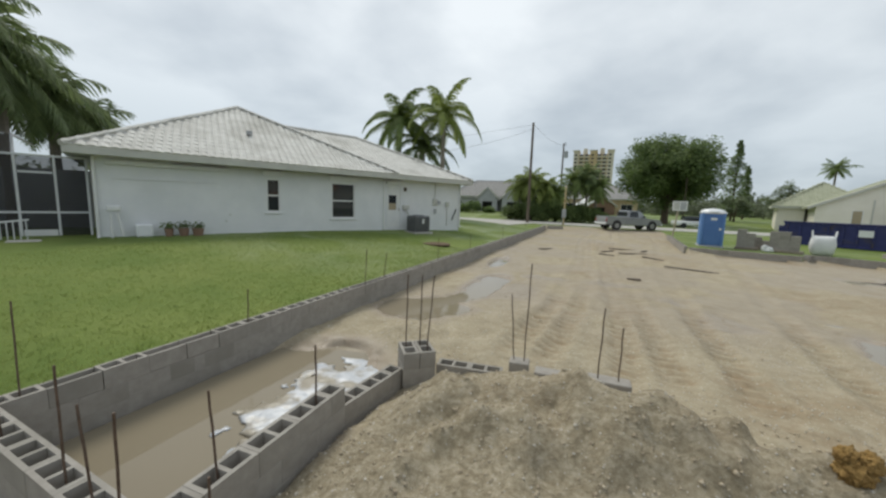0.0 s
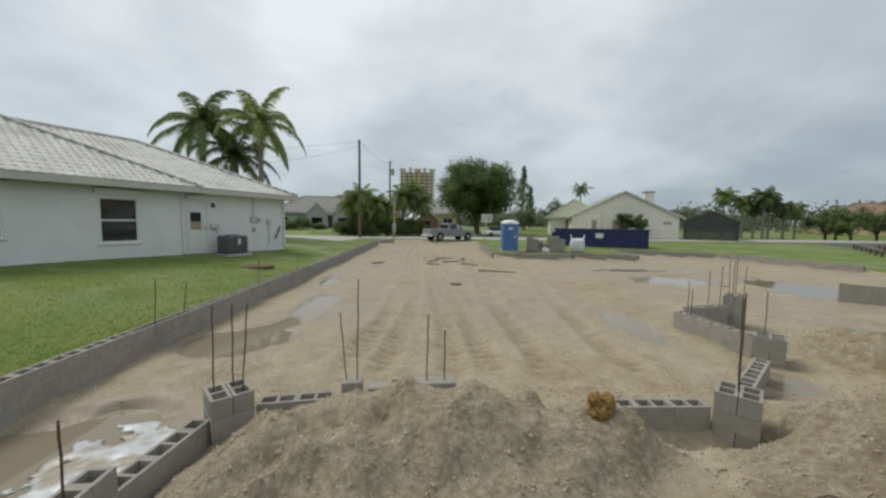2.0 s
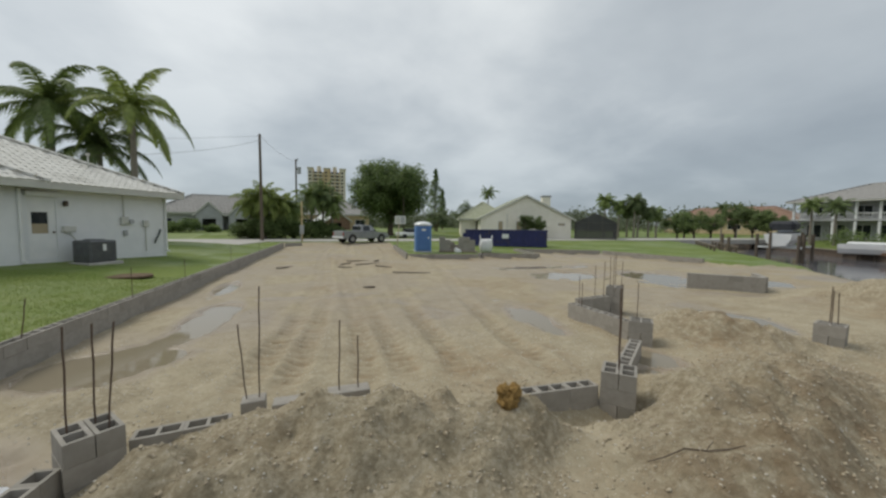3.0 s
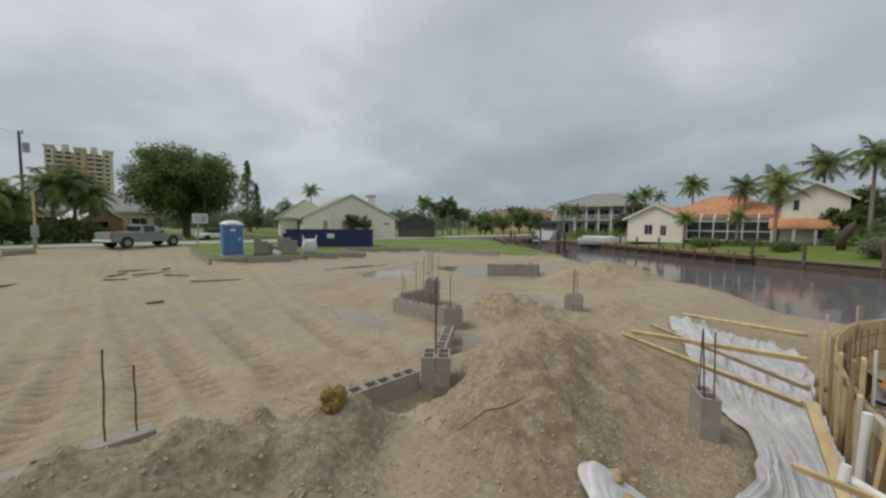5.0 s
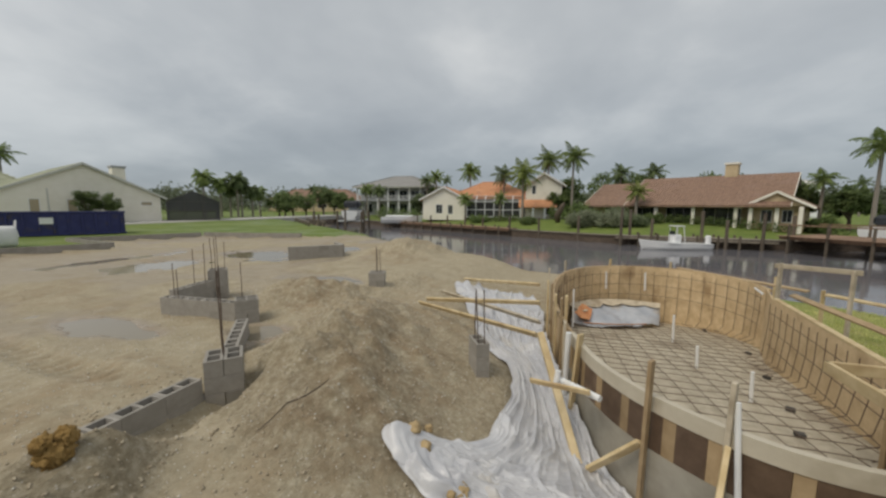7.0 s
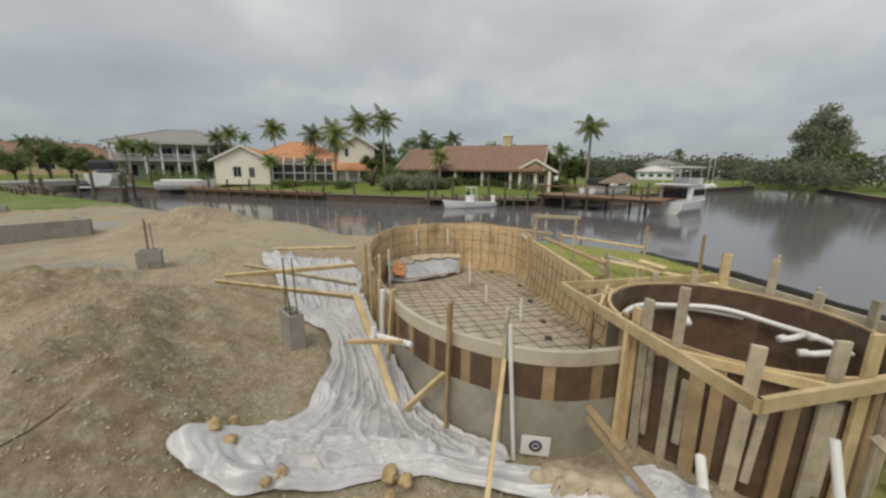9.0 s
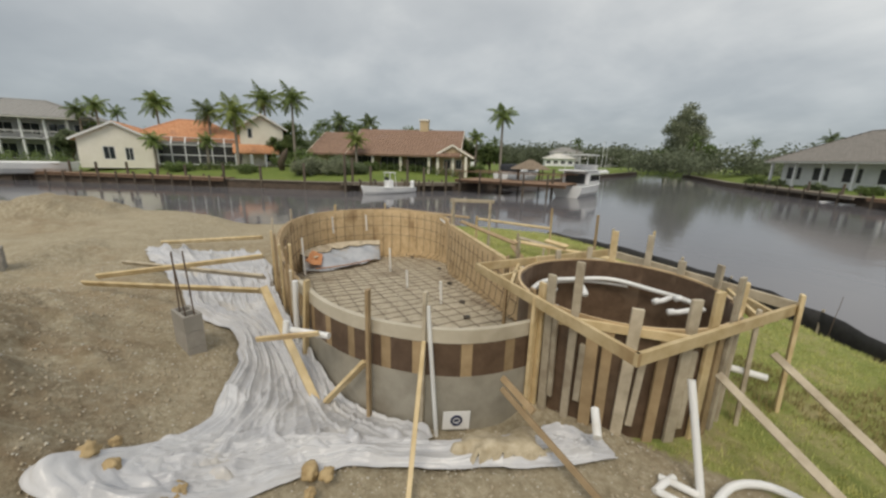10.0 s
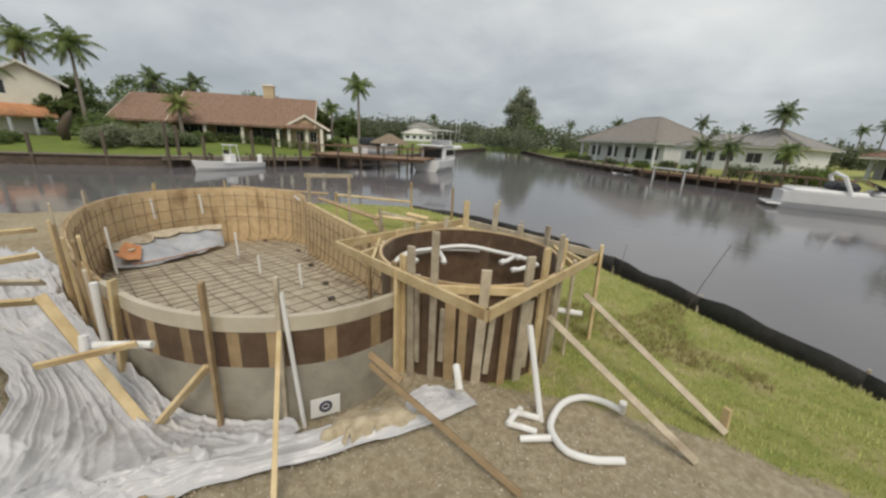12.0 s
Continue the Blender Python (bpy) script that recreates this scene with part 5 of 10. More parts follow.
def orange_house():
    e = empty("orange_roof_house", (56.4, 20.0, 0.7), -86)
    tagged(e, "cream house with orange tile roof and a screened pool", "house")
    fr = [(2.2, 3.3, 0.5, 2.0), (4.2, 5.0, 0.4, 1.9)]
    shell(e, 0, 0, 7.0, 12, -0.5, 2.9, STUCCO_CREAM, front=fr)
    part("gable_wall", gable_end(BM(), 0, 7.0, 2.9, 1.75), STUCCO_CREAM, e)
    row_windows(e, fr, cols=2)
    bm = BM()
    cyl(bm, (2.75, 0.05, 2.0), (2.75, 0.12, 2.0), 0.55, n=20)
    part("arch_pane", bm, GLASS, e)
    gable_roof(e, 0, 0.2, 7.0, 12, 2.75, 2.1, TILE_ORANGE, 0.6, 0.45, 0.45, fascia=WHITE_PAINT)
    shell(e, 7.2, 3.5, 17.0, 13, -0.5, 2.8, STUCCO, front=[(1, 8.5, 0.2, 2.3)])
    hip_roof(e, 3.4, 2.6, 18.0, 14, 2.9, 3.1, TILE_ORANGE, 0.6, 0.45, 0.45, faces=(0,))
    tw = [(0.9, 1.5, 3.6, 4.9), (2.9, 3.7, 0.5, 1.9)]
    shell(e, 16.5, -0.5, 21.8, 10, -0.5, 5.0, STUCCO_CREAM, front=tw)
    row_windows(e, [(16.5 + a, 16.5 + b, c, d) for a, b, c, d in tw], y=-0.5, cols=1)
    part("gable_wall", gable_end(BM(), 16.5, 21.8, 5.0, 1.6, y=-0.5), STUCCO_CREAM, e)
    gable_roof(e, 16.5, -0.4, 21.8, 10, 4.85, 1.95, TILE_ORANGE, 0.6, 0.45, 0.45, fascia=WHITE_PAINT)
    # low tiled lean-to before the tower
    bm = BM()
    vs = [bm.verts.new(p) for p in ((15.5, -2.2, 1.7), (21.0, -2.2, 1.7), (21.0, -0.5, 2.8), (15.5, -0.5, 2.8))]
    lo = [bm.verts.new((v.co.x, v.co.y, v.co.z - 0.15)) for v in vs]
    bm.faces.new(vs)
    bm.faces.new(lo[::-1])
    for i in range(4):
        bm.faces.new((vs[i], lo[i], lo[(i + 1) % 4], vs[(i + 1) % 4]))
    part("porch_roof", bm, TILE_ORANGE, e)
    for x in (15.8, 17.6, 19.3, 20.8):
        part("column", box(BM(), (x - 0.12, -2.1, -0.4), (x + 0.12, -1.86, 1.6)), STUCCO, e)


orange_house()
screen_room((56.5, 12.6, 0.7), -86, 8.6, 4.0, 2.5, 0.9, "white-framed pool cage on the orange-roofed house", 2, 6, 0.12)


def brown_house():
    e = empty("brown_roof_house", (53.6, -4.8, 0.35), -121.5)
    tagged(e, "long tan house with brown tile roof and columned porch", "house")
    L_ = 21.5
    shell(e, 0, 2.6, L_ - 4, 11, -0.5, 2.3, STUCCO_TAN, front=[(1.5, 3.2, 0.8, 2.0), (5.5, 8.3, 0.1, 2.1), (9.2, 12.0, 0.1, 2.1), (13, 16.5, 0.1, 2.1)])
    row_windows(e, [(5.5, 8.3, 0.1, 2.1), (9.2, 12.0, 0.1, 2.1), (13, 16.5, 0.1, 2.1)], y=2.6, cols=3)
    shell(e, L_ - 4.2, 1.0, L_, 10, -0.5, 2.3, STUCCO_TAN, front=[(1.0, 1.9, 0.6, 1.9), (2.6, 3.4, 0.6, 1.9)])
    row_windows(e, [(L_ - 3.2, L_ - 2.3, 0.6, 1.9), (L_ - 1.6, L_ - 0.8, 0.6, 1.9)], y=1.0, cols=2)
    for x in (5.0, 8.8, 12.6, 16.4, 17.6, 19.6, 21.3):
        part("column", box(BM(), (x - 0.16, 0.1, -0.4), (x + 0.16, 0.42, 2.2), 0.02), STUCCO_CREAM, e)
    gable_roof(e, 0, 0, 5.2, 12, 2.25, 3.1, TILE_BROWN, 0.3, 0.45, 0.45, fascia=STUCCO_CREAM, along="x")
    gable_roof(e, 5.6, -0.1, L_ - 1.2, 12, 2.30, 3.55, TILE_BROWN, 0.3, 0.45, 0.45, fascia=STUCCO_CREAM, along="x")
    part("gable_wall", gable_end(BM(), L_ - 4.4, L_ + 0.4, 2.3, 1.4, y=0.3), STUCCO_TAN, e)
    gable_roof(e, L_ - 4.4, 0.4, L_ + 0.4, 9, 2.15, 1.6, TILE_BROWN, 0.4, 0.45, 0.45, fascia=STUCCO_CREAM)
    part("chimney", box(BM(), (14.2, 5.5, 4.0), (15.4, 6.7, 7.1), 0.03), STUCCO_TAN, e, "yellow-tan chimney")
    part("chimney_cap", box(BM(), (14.1, 5.4, 7.1), (15.5, 6.8, 7.3)), STUCCO_CREAM, e)


brown_house()


def simple_house(name, at, rz, w, d, h, rise, wall, roof, label, n=4, tw=0.5, porch=False, glass=GLASS):
    e = empty(name, at, rz)
    tagged(e, label, "house")
    gap = w / n
    op = [(gap * k + gap * 0.2, gap * k + gap * 0.78, 0.3 if porch else 0.9, 2.1) for k in range(n)]
    shell(e, 0, 1.8 if porch else 0, w, d, -0.8, h, wall, front=op)
    row_windows(e, op, y=1.8 if porch else 0, cols=2, pane=glass)
    if porch:
        for k in range(n + 1):
            x = 0.15 + (w - 0.3) * k / n
            part("column", box(BM(), (x - 0.15, 0.05, -0.6), (x + 0.15, 0.35, h - 0.05), 0.02), wall, e)
    hip_roof(e, 0, 0, w, d, h + 0.12, rise, roof, 0.6, tw, tw, faces=(0, 1, 3))
    return e


f = simple_house("grey_roof_house", (30.0, -68.5, 0.4), -210.5 + 360, 17, 13, 2.7, 4.0, STUCCO, TILE_TAN, "white stucco house with grey-tan hipped roof and screened lanai", 4, porch=True, glass=LANAI)
simple_house("grey_roof_house", (12.0, -60.0, 0.3), 150, 6, 9, 2.6, 1.6, STUCCO, TILE_GREY, "small white wing with grey roof by the canal", 2, glass=LANAI)
simple_house("dark_roof_house", (7.8, -57.0, 0.4), 165, 8.0, 10, 2.7, 2.1, STUCCO, TILE_GREY, "pale house with dark roof and tall glass doors", 3, glass=LANAI)
simple_house("red_roof_house", (-4.6, -52.5, 0.2), 158, 14, 10, 2.3, 2.0, STUCCO_GREY, TILE_BROWN, "low house with red-brown tile roof and dark porch", 5, porch=True, glass=LANAI)
sh = simple_house("street_house", (-25.5, 60.5, 0.8), 14, 15, 9, 2.8, 2.9, STUCCO_GREY, TILE_GREY, "pale house with grey roof across the street", 5)
for x0, x1, rise in ((5.2, 8.6, 1.7), (9.4, 13.0, 1.9)):
    shell(sh, x0, -1.8, x1, -0.1, -0.8, 2.6, STUCCO_GREY, front=[((x1 - x0) * 0.25, (x1 - x0) * 0.75, -0.3 if x0 < 6 else 0.7, 2.0)])
    part("gable_wall", gable_end(BM(), x0, x1, 2.6, rise, y=-1.8), STUCCO_GREY, sh)
    gable_roof(sh, x0, -1.6, x1, 3.5, 2.5, rise + 0.3, TILE_GREY, 0.35)
shed = empty("garden_shed", (-2.2, 69.5, 0.8), 24)
tagged(shed, "small brown brick outbuilding with a white metal roof", "shed")
BRICK = mat("brown_brick", (0.20, 0.12, 0.085), (0.30, 0.19, 0.14), 6, 0.9, 0.3, 40)
shell(shed, 0, 0, 4.6, 6, -0.8, 2.0, BRICK, front=[(1.6, 2.9, 0.3, 1.6)])
part("gable_wall", gable_end(BM(), 0, 4.6, 2.0, 1.5), BRICK, shed)
gable_roof(shed, 0, 0.2, 4.6, 6, 1.9, 1.8, WHITE_PAINT, 0.4)
simple_house("street_house", (-8.0, 76, 1.0), 2, 14, 9, 3.0, 2.9, STUCCO_TAN, TILE_GREY, "brick-tan house with grey roof behind street shrubs", 4)
simple_house("far_house", (88, 80, 0.8), -75, 28, 12, 3.0, 3.4, STUCCO_TAN, TILE_BROWN, "tan house with brown roof far along the canal", 6)
simple_house("far_white_house", (90, -37, 0.8), -112, 13, 8, 6.2, 1.1, STUCCO, TILE_WHITE, "two-storey white house behind the brown roof", 5)
for k, (x, y, rz, w, wl, rf, hh) in enumerate(((136, -122, -130, 16, STUCCO, TILE_GREY, 3.2), (118, -120, -130, 14, STUCCO, TILE_WHITE, 3.0), (116, -98, -125, 11, STUCCO, TILE_WHITE, 2.8), (96, -142, -150, 18, STUCCO_CREAM, TILE_GREEN, 3.0), (120, -104, -125, 12, STUCCO_GREY, TILE_GREY, 5.4), (60, -128, 150, 15, STUCCO_GREY, TILE_GREY, 3.0), (44, -100, 150, 14, STUCCO, TILE_GREY, 3.0))):
    simple_house("far_house", (x, y, 0.6), rz, w, 9, hh, 2.0, wl, rf, "small pale house far along the canal", 4, 0.9)


# ---- tower block in the distance ----
tower = empty("tower_block", (-25.0, 329, 0), 0)
tagged(tower, "tall tan apartment tower with many balconies far away", "tower block")
TOWER = mat("tan_tower_render", (0.48, 0.36, 0.20), (0.58, 0.45, 0.27), 0.2, 0.9, 0)
TOWER_PALE = mat("pale_tower_render", (0.56, 0.50, 0.40), (0.64, 0.58, 0.47), 0.2, 0.9, 0)
part("core", box(BM(), (0.6, 0.6, 0), (30.4, 18, 46)), TOWER, tower)
for x0, x1 in ((0, 4), (13, 18), (26.5, 31)):
    part("bay", box(BM(), (x0, -0.6, 0), (x1, 18.5, 48.5)), TOWER if x0 == 13 else TOWER_PALE, tower)
    part("parapet", box(BM(), (x0 - 0.5, -1.0, 48.5), (x1 + 0.5, 18.8, 49.4)), TOWER_PALE, tower)
for x in (9, 22):
    part("roof_turret", cyl(BM(), (x, 4, 46), (x, 4, 51), 2.0, 1.6, 12), TOWER_PALE, tower)
balc = link("balcony", box(BM(), (0, -0.5, 0), (8.2, 0.6, 1.1)), TOWER_PALE, tower)
balc.matrix_basis = pose(4.4, 0, 1.4)
pane0 = link("window", box(BM(), (0, 0.4, 0), (2.6, 0.58, 1.3)), GLASS, tower)
pane0.matrix_basis = pose(5.0, 0, 2.6)
for f_ in range(15):
    for x in (4.4, 18.2):
        ob = new("balcony", balc.data)
        ob.parent = tower
        ob.matrix_basis = pose(x, 0, 1.4 + 3.0 * f_)
        for dx in (0.5, 4.5):
            ob = new("window", pane0.data)
            ob.parent = tower
            ob.matrix_basis = pose(x + dx, 0, 2.65 + 3.0 * f_)
    for x in (0.8, 13.8, 27.2):
        ob = new("window", pane0.data)
        ob.parent = tower
        ob.matrix_basis = pose(x, -1.15, 2.65 + 3.0 * f_) @ Matrix.Diagonal((0.75, 1, 1, 1))


# ---- pool formwork ----
POOL_TOP, SPA_C, SPA_R, SPA_TOP = 0.66, (2.95, -3.83), 1.13, 0.90
rp = random.Random(11)


def smooth_line(pts, step):
    """Points about step apart on a smooth curve through pts (2D)."""
    P = [Vector((*p, 0)) for p in pts]
    P = [2 * P[0] - P[1]] + P + [2 * P[-1] - P[-2]]
    out = []
    for i in range(1, len(P) - 2):
        a, b, c, d = P[i - 1:i + 3]
        n = max(2, int((c - b).length / step))
        for k in range(n):
            t = k / n
            out.append(0.5 * ((2 * b) + (c - a) * t + (2 * a - 5 * b + 4 * c - d) * t * t + (3 * b - a - 3 * c + d) * t ** 3))
    out.append(P[-2])
    return [(p.x, p.y) for p in out]


def normals(line):
    r = []
    for i in range(len(line)):
        a, b = line[max(i - 1, 0)], line[min(i + 1, len(line) - 1)]
        d = Vector((b[0] - a[0], b[1] - a[1])).normalized()
        r.append((d.y, -d.x))
    return r


def curved_wall(bm, line, z0, z1, t0, t1):
    """A wall along line from z0 to z1 (numbers or functions of x), between the offsets t0 and t1 to its right."""
    nn = normals(line)
    rows = []
    for (x, y), (nx, ny) in zip(line, nn):
        a = z0(x) if callable(z0) else z0
        b = z1(x) if callable(z1) else z1
        rows.append([bm.verts.new((x + nx * t, y + ny * t, z)) for t, z in ((t0, a), (t1, a), (t1, b), (t0, b))])
    for A, B in zip(rows, rows[1:]):
        for j in range(4):
            bm.faces.new((A[j], A[(j + 1) % 4], B[(j + 1) % 4], B[j]))
    bm.faces.new(rows[0][::-1])
    bm.faces.new(rows[-1])
    return bm


FRONT = smooth_line([(3.0, -2.75), (2.99, -2.4), (3.02, -2.05), (3.14, -1.7), (3.42, -1.3), (3.84, -0.92), (4.4, -0.64), (5.2, -0.44)], 0.1)
SIDE = smooth_line([(5.2, -0.44), (6.4, -0.28), (7.8, -0.22), (9.2, -0.35), (10.4, -0.72), (11.25, -1.4), (11.65, -2.4), (11.5, -3.5), (10.8, -4.3), (9.9, -4.62), (9.2, -4.6)], 0.14)
INNER = [(9.2, -4.58), (8.1, -4.15)]
RIGHT = [(8.1, -4.15), (6.2, -3.86), (4.2, -3.52)]


def pool_floor_z(x):
    return -0.22 - 0.105 * (x - 5.0)


pool = empty("pool_form", (0, 0, 0))
tagged(pool, "curved timber pool formwork with steel mesh on its sandy floor", "pool formwork")
bm = curved_wall(BM(), FRONT, POOL_TOP - 0.15, POOL_TOP, 0.012, -0.05)
part("rim_band", bm, STEEL_TUBE, pool, "pale bent rim strip")
bm = curved_wall(BM(), FRONT, -0.8, 0.13, -0.01, -0.045)
part("liner", bm, LINER, pool, "pale ribbed liner along the bottom")
for k in range(13):
    bm = curved_wall(BM(), FRONT, -0.54 + 0.05 * k, -0.528 + 0.05 * k, 0.0, -0.012)
    part("liner_rib", bm, LINER, pool)
# boards between the rim and the liner, dark sheets and pale slats by turns
i, dark_turn = 0, True
while i < len(FRONT) - 2:
    n = (2 if dark_turn else 1) + (1 if dark_turn and rp.random() < 0.7 else 0)
    seg = FRONT[i:min(i + n + 1, len(FRONT))]
    bm = curved_wall(BM(), seg, 0.10 + rp.uniform(-0.01, 0.01), POOL_TOP - 0.12, -0.006 if dark_turn else 0.006, -0.04)
    part("form_sheet" if dark_turn else "form_slat", bm, PLY if dark_turn else PINE_WET, pool, "dark brown form sheet" if dark_turn else "")
    i += n
    dark_turn = not dark_turn
# plywood round the sides and the far end, board by board
i = 0
while i < len(SIDE) - 1:
    seg = SIDE[i:min(i + 4, len(SIDE))]
    if len(seg) > 1:
        bm = curved_wall(BM(), seg, -1.0, POOL_TOP + rp.uniform(-0.012, 0.012), 0.0, -0.02)
        part("side_board", bm, PLY_LIGHT, pool)
    i += 3
for a, b in (INNER, RIGHT[:2], RIGHT[1:]):
    bm = curved_wall(BM(), [a, b], -0.9, POOL_TOP + 0.02, 0.0, 0.022)
    part("side_board", bm, PLY_LIGHT, pool)
bm = BM()
board(bm, (8.15, -4.19, POOL_TOP + 0.03), (4.3, -3.57, POOL_TOP + 0.03), 0.09, 0.038)
part("top_rail", bm, PINE, pool)
bm = curved_wall(BM(), SIDE, POOL_TOP - 0.05, POOL_TOP + 0.012, -0.022, -0.06)
part("top_rail", bm, PINE_WET, pool)

# floor of loose sand inside the form
bm = BM()
ring = FRONT + SIDE[1:] + RIGHT
c = [bm.verts.new((x, y, pool_floor_z(x) - 0.03)) for x, y in ring]
bm.faces.new(c)
low = [bm.verts.new((v.co.x, v.co.y, -1.3)) for v in c]
for k in range(len(c)):
    bm.faces.new((c[k], low[k], low[(k + 1) % len(c)], c[(k + 1) % len(c)]))
bmesh.ops.triangulate(bm, faces=bm.faces[:])
POOL_SAND = mat("pool_floor_sand", (0.38, 0.33, 0.245), (0.54, 0.48, 0.37), 6, 0.9, 0.6, 25, c3=(0.29, 0.24, 0.175), c3_scale=1.3, dist=0.03)
part("floor", bm, POOL_SAND, pool, "damp sand floor")


# steel mesh on the floor and up the far walls
def in_ring(x, y):
    return bool(inside(np.array([x]), np.array([y]), ring)[0])


def clip_bar(fixed, along, lo, hi):
    """Stretches of a floor bar that lie inside the pool."""
    runs, cur = [], []
    v = lo
    while v < hi:
        x, y = (fixed, v) if along == "y" else (v, fixed)
        if in_ring(x, y):
            cur.append((x, y, pool_floor_z(x) + 0.05 + 0.012 * math.sin(3 * v + fixed * 5)))
        elif cur:
            runs.append(cur)
            cur = []
        v += 0.15
    return [r for r in runs + [cur] if len(r) > 2]


def mesh_bar(pts, r=0.0056):
    bm = BM()
    tube(bm, pts, r, 5)
    part("mesh_bar", bm, RUST, pool)


k = 3.3
while k < 11.4:
    for run in clip_bar(k, "y", -4.7, 0.0):
        mesh_bar(run)
    k += 0.29
k = -4.3
while k < -0.25:
    for run in clip_bar(k, "x", 3.0, 11.8):
        mesh_bar(run)
    k += 0.29
nn = normals(SIDE)
for j in range(4, len(SIDE), 2):
    (x, y), (nx, ny) = SIDE[j], nn[j]
    x, y = x + nx * 0.07, y + ny * 0.07
    mesh_bar([(x + nx * 0.25, y + ny * 0.25, pool_floor_z(x) + 0.06), (x + nx * 0.03, y + ny * 0.03, pool_floor_z(x) + 0.2), (x, y, 0.2), (x, y, POOL_TOP - 0.06 + rp.uniform(-0.06, 0.03))], 0.006)
for z in (0.45, 0.15, -0.15):
    mesh_bar([(x + nx * 0.085, y + ny * 0.085, z) for (x, y), (nx, ny) in zip(SIDE[3:], nn[3:])], 0.006)
for j in range(16):
    t = j / 15
    x, y = 8.0 + t * (4.4 - 8.0), -4.05 + t * (-3.5 + 4.05)
    mesh_bar([(x, y + 0.3, pool_floor_z(x) + 0.06), (x, y + 0.05, pool_floor_z(x) + 0.15), (x, y, 0.2), (x, y, POOL_TOP - 0.03)], 0.006)
for z in (0.45, 0.15, -0.15):
    mesh_bar([(8.0, -4.07, z), (4.4, -3.5, z)], 0.006)

# small dark spacer blocks that hold the mesh off the sand
SPACER = mat("dark_concrete_spacer", (0.05, 0.047, 0.042), (0.09, 0.085, 0.078), 9, 0.9, 0.2, 60)
for k, (x, y) in enumerate(((10.8, -4.11), (8.71, -4.13), (7.11, -3.67), (5.73, -3.26), (4.94, -2.93))):
    bm = box(BM(), (-0.05, -0.035, 0), (0.05, 0.035, 0.05), 0.006, pose(0, 0, 0, 0, 0, 20 * k))
    ob = link("spacer_block", bm, SPACER)
    ob.location = (x, y, pool_floor_z(x) - 0.02)
    tagged(ob, "small dark spacer block under the steel mesh", "spacer block", "mesh spacers")

# torn sheet and cut plywood that line the hollow at the far end
HOLLOW = smooth_line([(10.25, -0.80), (10.8, -1.25), (11.15, -1.9), (11.2, -2.5), (11.05, -3.1)], 0.08)
HOLLOW_FRONT = smooth_line([(10.0, -0.72), (9.9, -1.2), (10.0, -1.75), (10.3, -2.4), (10.8, -3.05)], 0.08)
bm = BM()
n, m_ = 34, 12
V = []
for a in range(n + 1):
    u = a / n
    x0, y0 = HOLLOW_FRONT[min(int(u * len(HOLLOW_FRONT)), len(HOLLOW_FRONT) - 1)]
    x1, y1 = HOLLOW[min(int(u * len(HOLLOW)), len(HOLLOW) - 1)]
    row = []
    for b in range(m_ + 1):
        v = b / m_
        x, y = x0 + (x1 - x0) * v, y0 + (y1 - y0) * v
        z0 = pool_floor_z(x0) + 0.07 + 0.02 * math.sin(u * 17)
        z = z0 + (-0.38 - z0) * v ** 1.3 + (0.10 * float(vnoise(x, y, 0.34, 31)) + 0.05 * float(vnoise(x, y, 0.15, 32)))
        row.append(bm.verts.new((x, y, z)))
    V.append(row)
for a in range(n):
    for b in range(m_):
        bm.faces.new((V[a][b], V[a + 1][b], V[a + 1][b + 1], V[a][b + 1]))
TARP = mat("grey_blue_liner", (0.33, 0.355, 0.40), (0.47, 0.49, 0.525), 2.5, 0.4, 0.3, 12, c3=(0.45, 0.36, 0.24), c3_scale=1.6, c3_lo=0.58, c3_hi=0.72, dist=0.02)
ob = link("liner_sheet", bm, TARP, smooth=True)
sol = ob.modifiers.new("thickness", "SOLIDIFY")
sol.thickness = 0.006
tagged(ob, "crumpled grey-blue liner sheet in the deep end of the pool form", "plastic sheet")
# orange netting: a crumpled flap at the wall and a thin strip along the liner's front edge
ORANGE = mat("orange_plastic_net", (0.52, 0.21, 0.08), (0.62, 0.30, 0.14), 6, 0.6, 0.3, 40)
bm = BM()
V = []
for a in range(13):
    u = a / 12
    row = []
    for b in range(6):
        v = b / 5
        x, y = 9.85 + 0.6 * u + 0.05 * v, -0.78 - 0.24 * u - (0.40 - 0.12 * u) * v
        z = pool_floor_z(x) + 0.19 + 0.18 * u + 0.16 * (1 - v) ** 1.5 + 0.12 * float(vnoise(x, y, 0.16, 33))
        row.append(bm.verts.new((x, y, z)))
    V.append(row)
for a in range(12):
    for b in range(5):
        bm.faces.new((V[a][b], V[a + 1][b], V[a + 1][b + 1], V[a][b + 1]))
edge = [bm.verts.new((x - 0.02 * q, y, pool_floor_z(x) + 0.09 + 0.03 * q)) for x, y in HOLLOW_FRONT[4:-5:2] for q in (0, 1)]
for k in range(0, len(edge) - 2, 2):
    bm.faces.new((edge[k], edge[k + 2], edge[k + 3], edge[k + 1]))
ob = link("orange_netting", bm, ORANGE)
sol = ob.modifiers.new("thickness", "SOLIDIFY")
sol.thickness = 0.008
tagged(ob, "torn orange plastic netting crumpled beside the liner", "plastic netting")
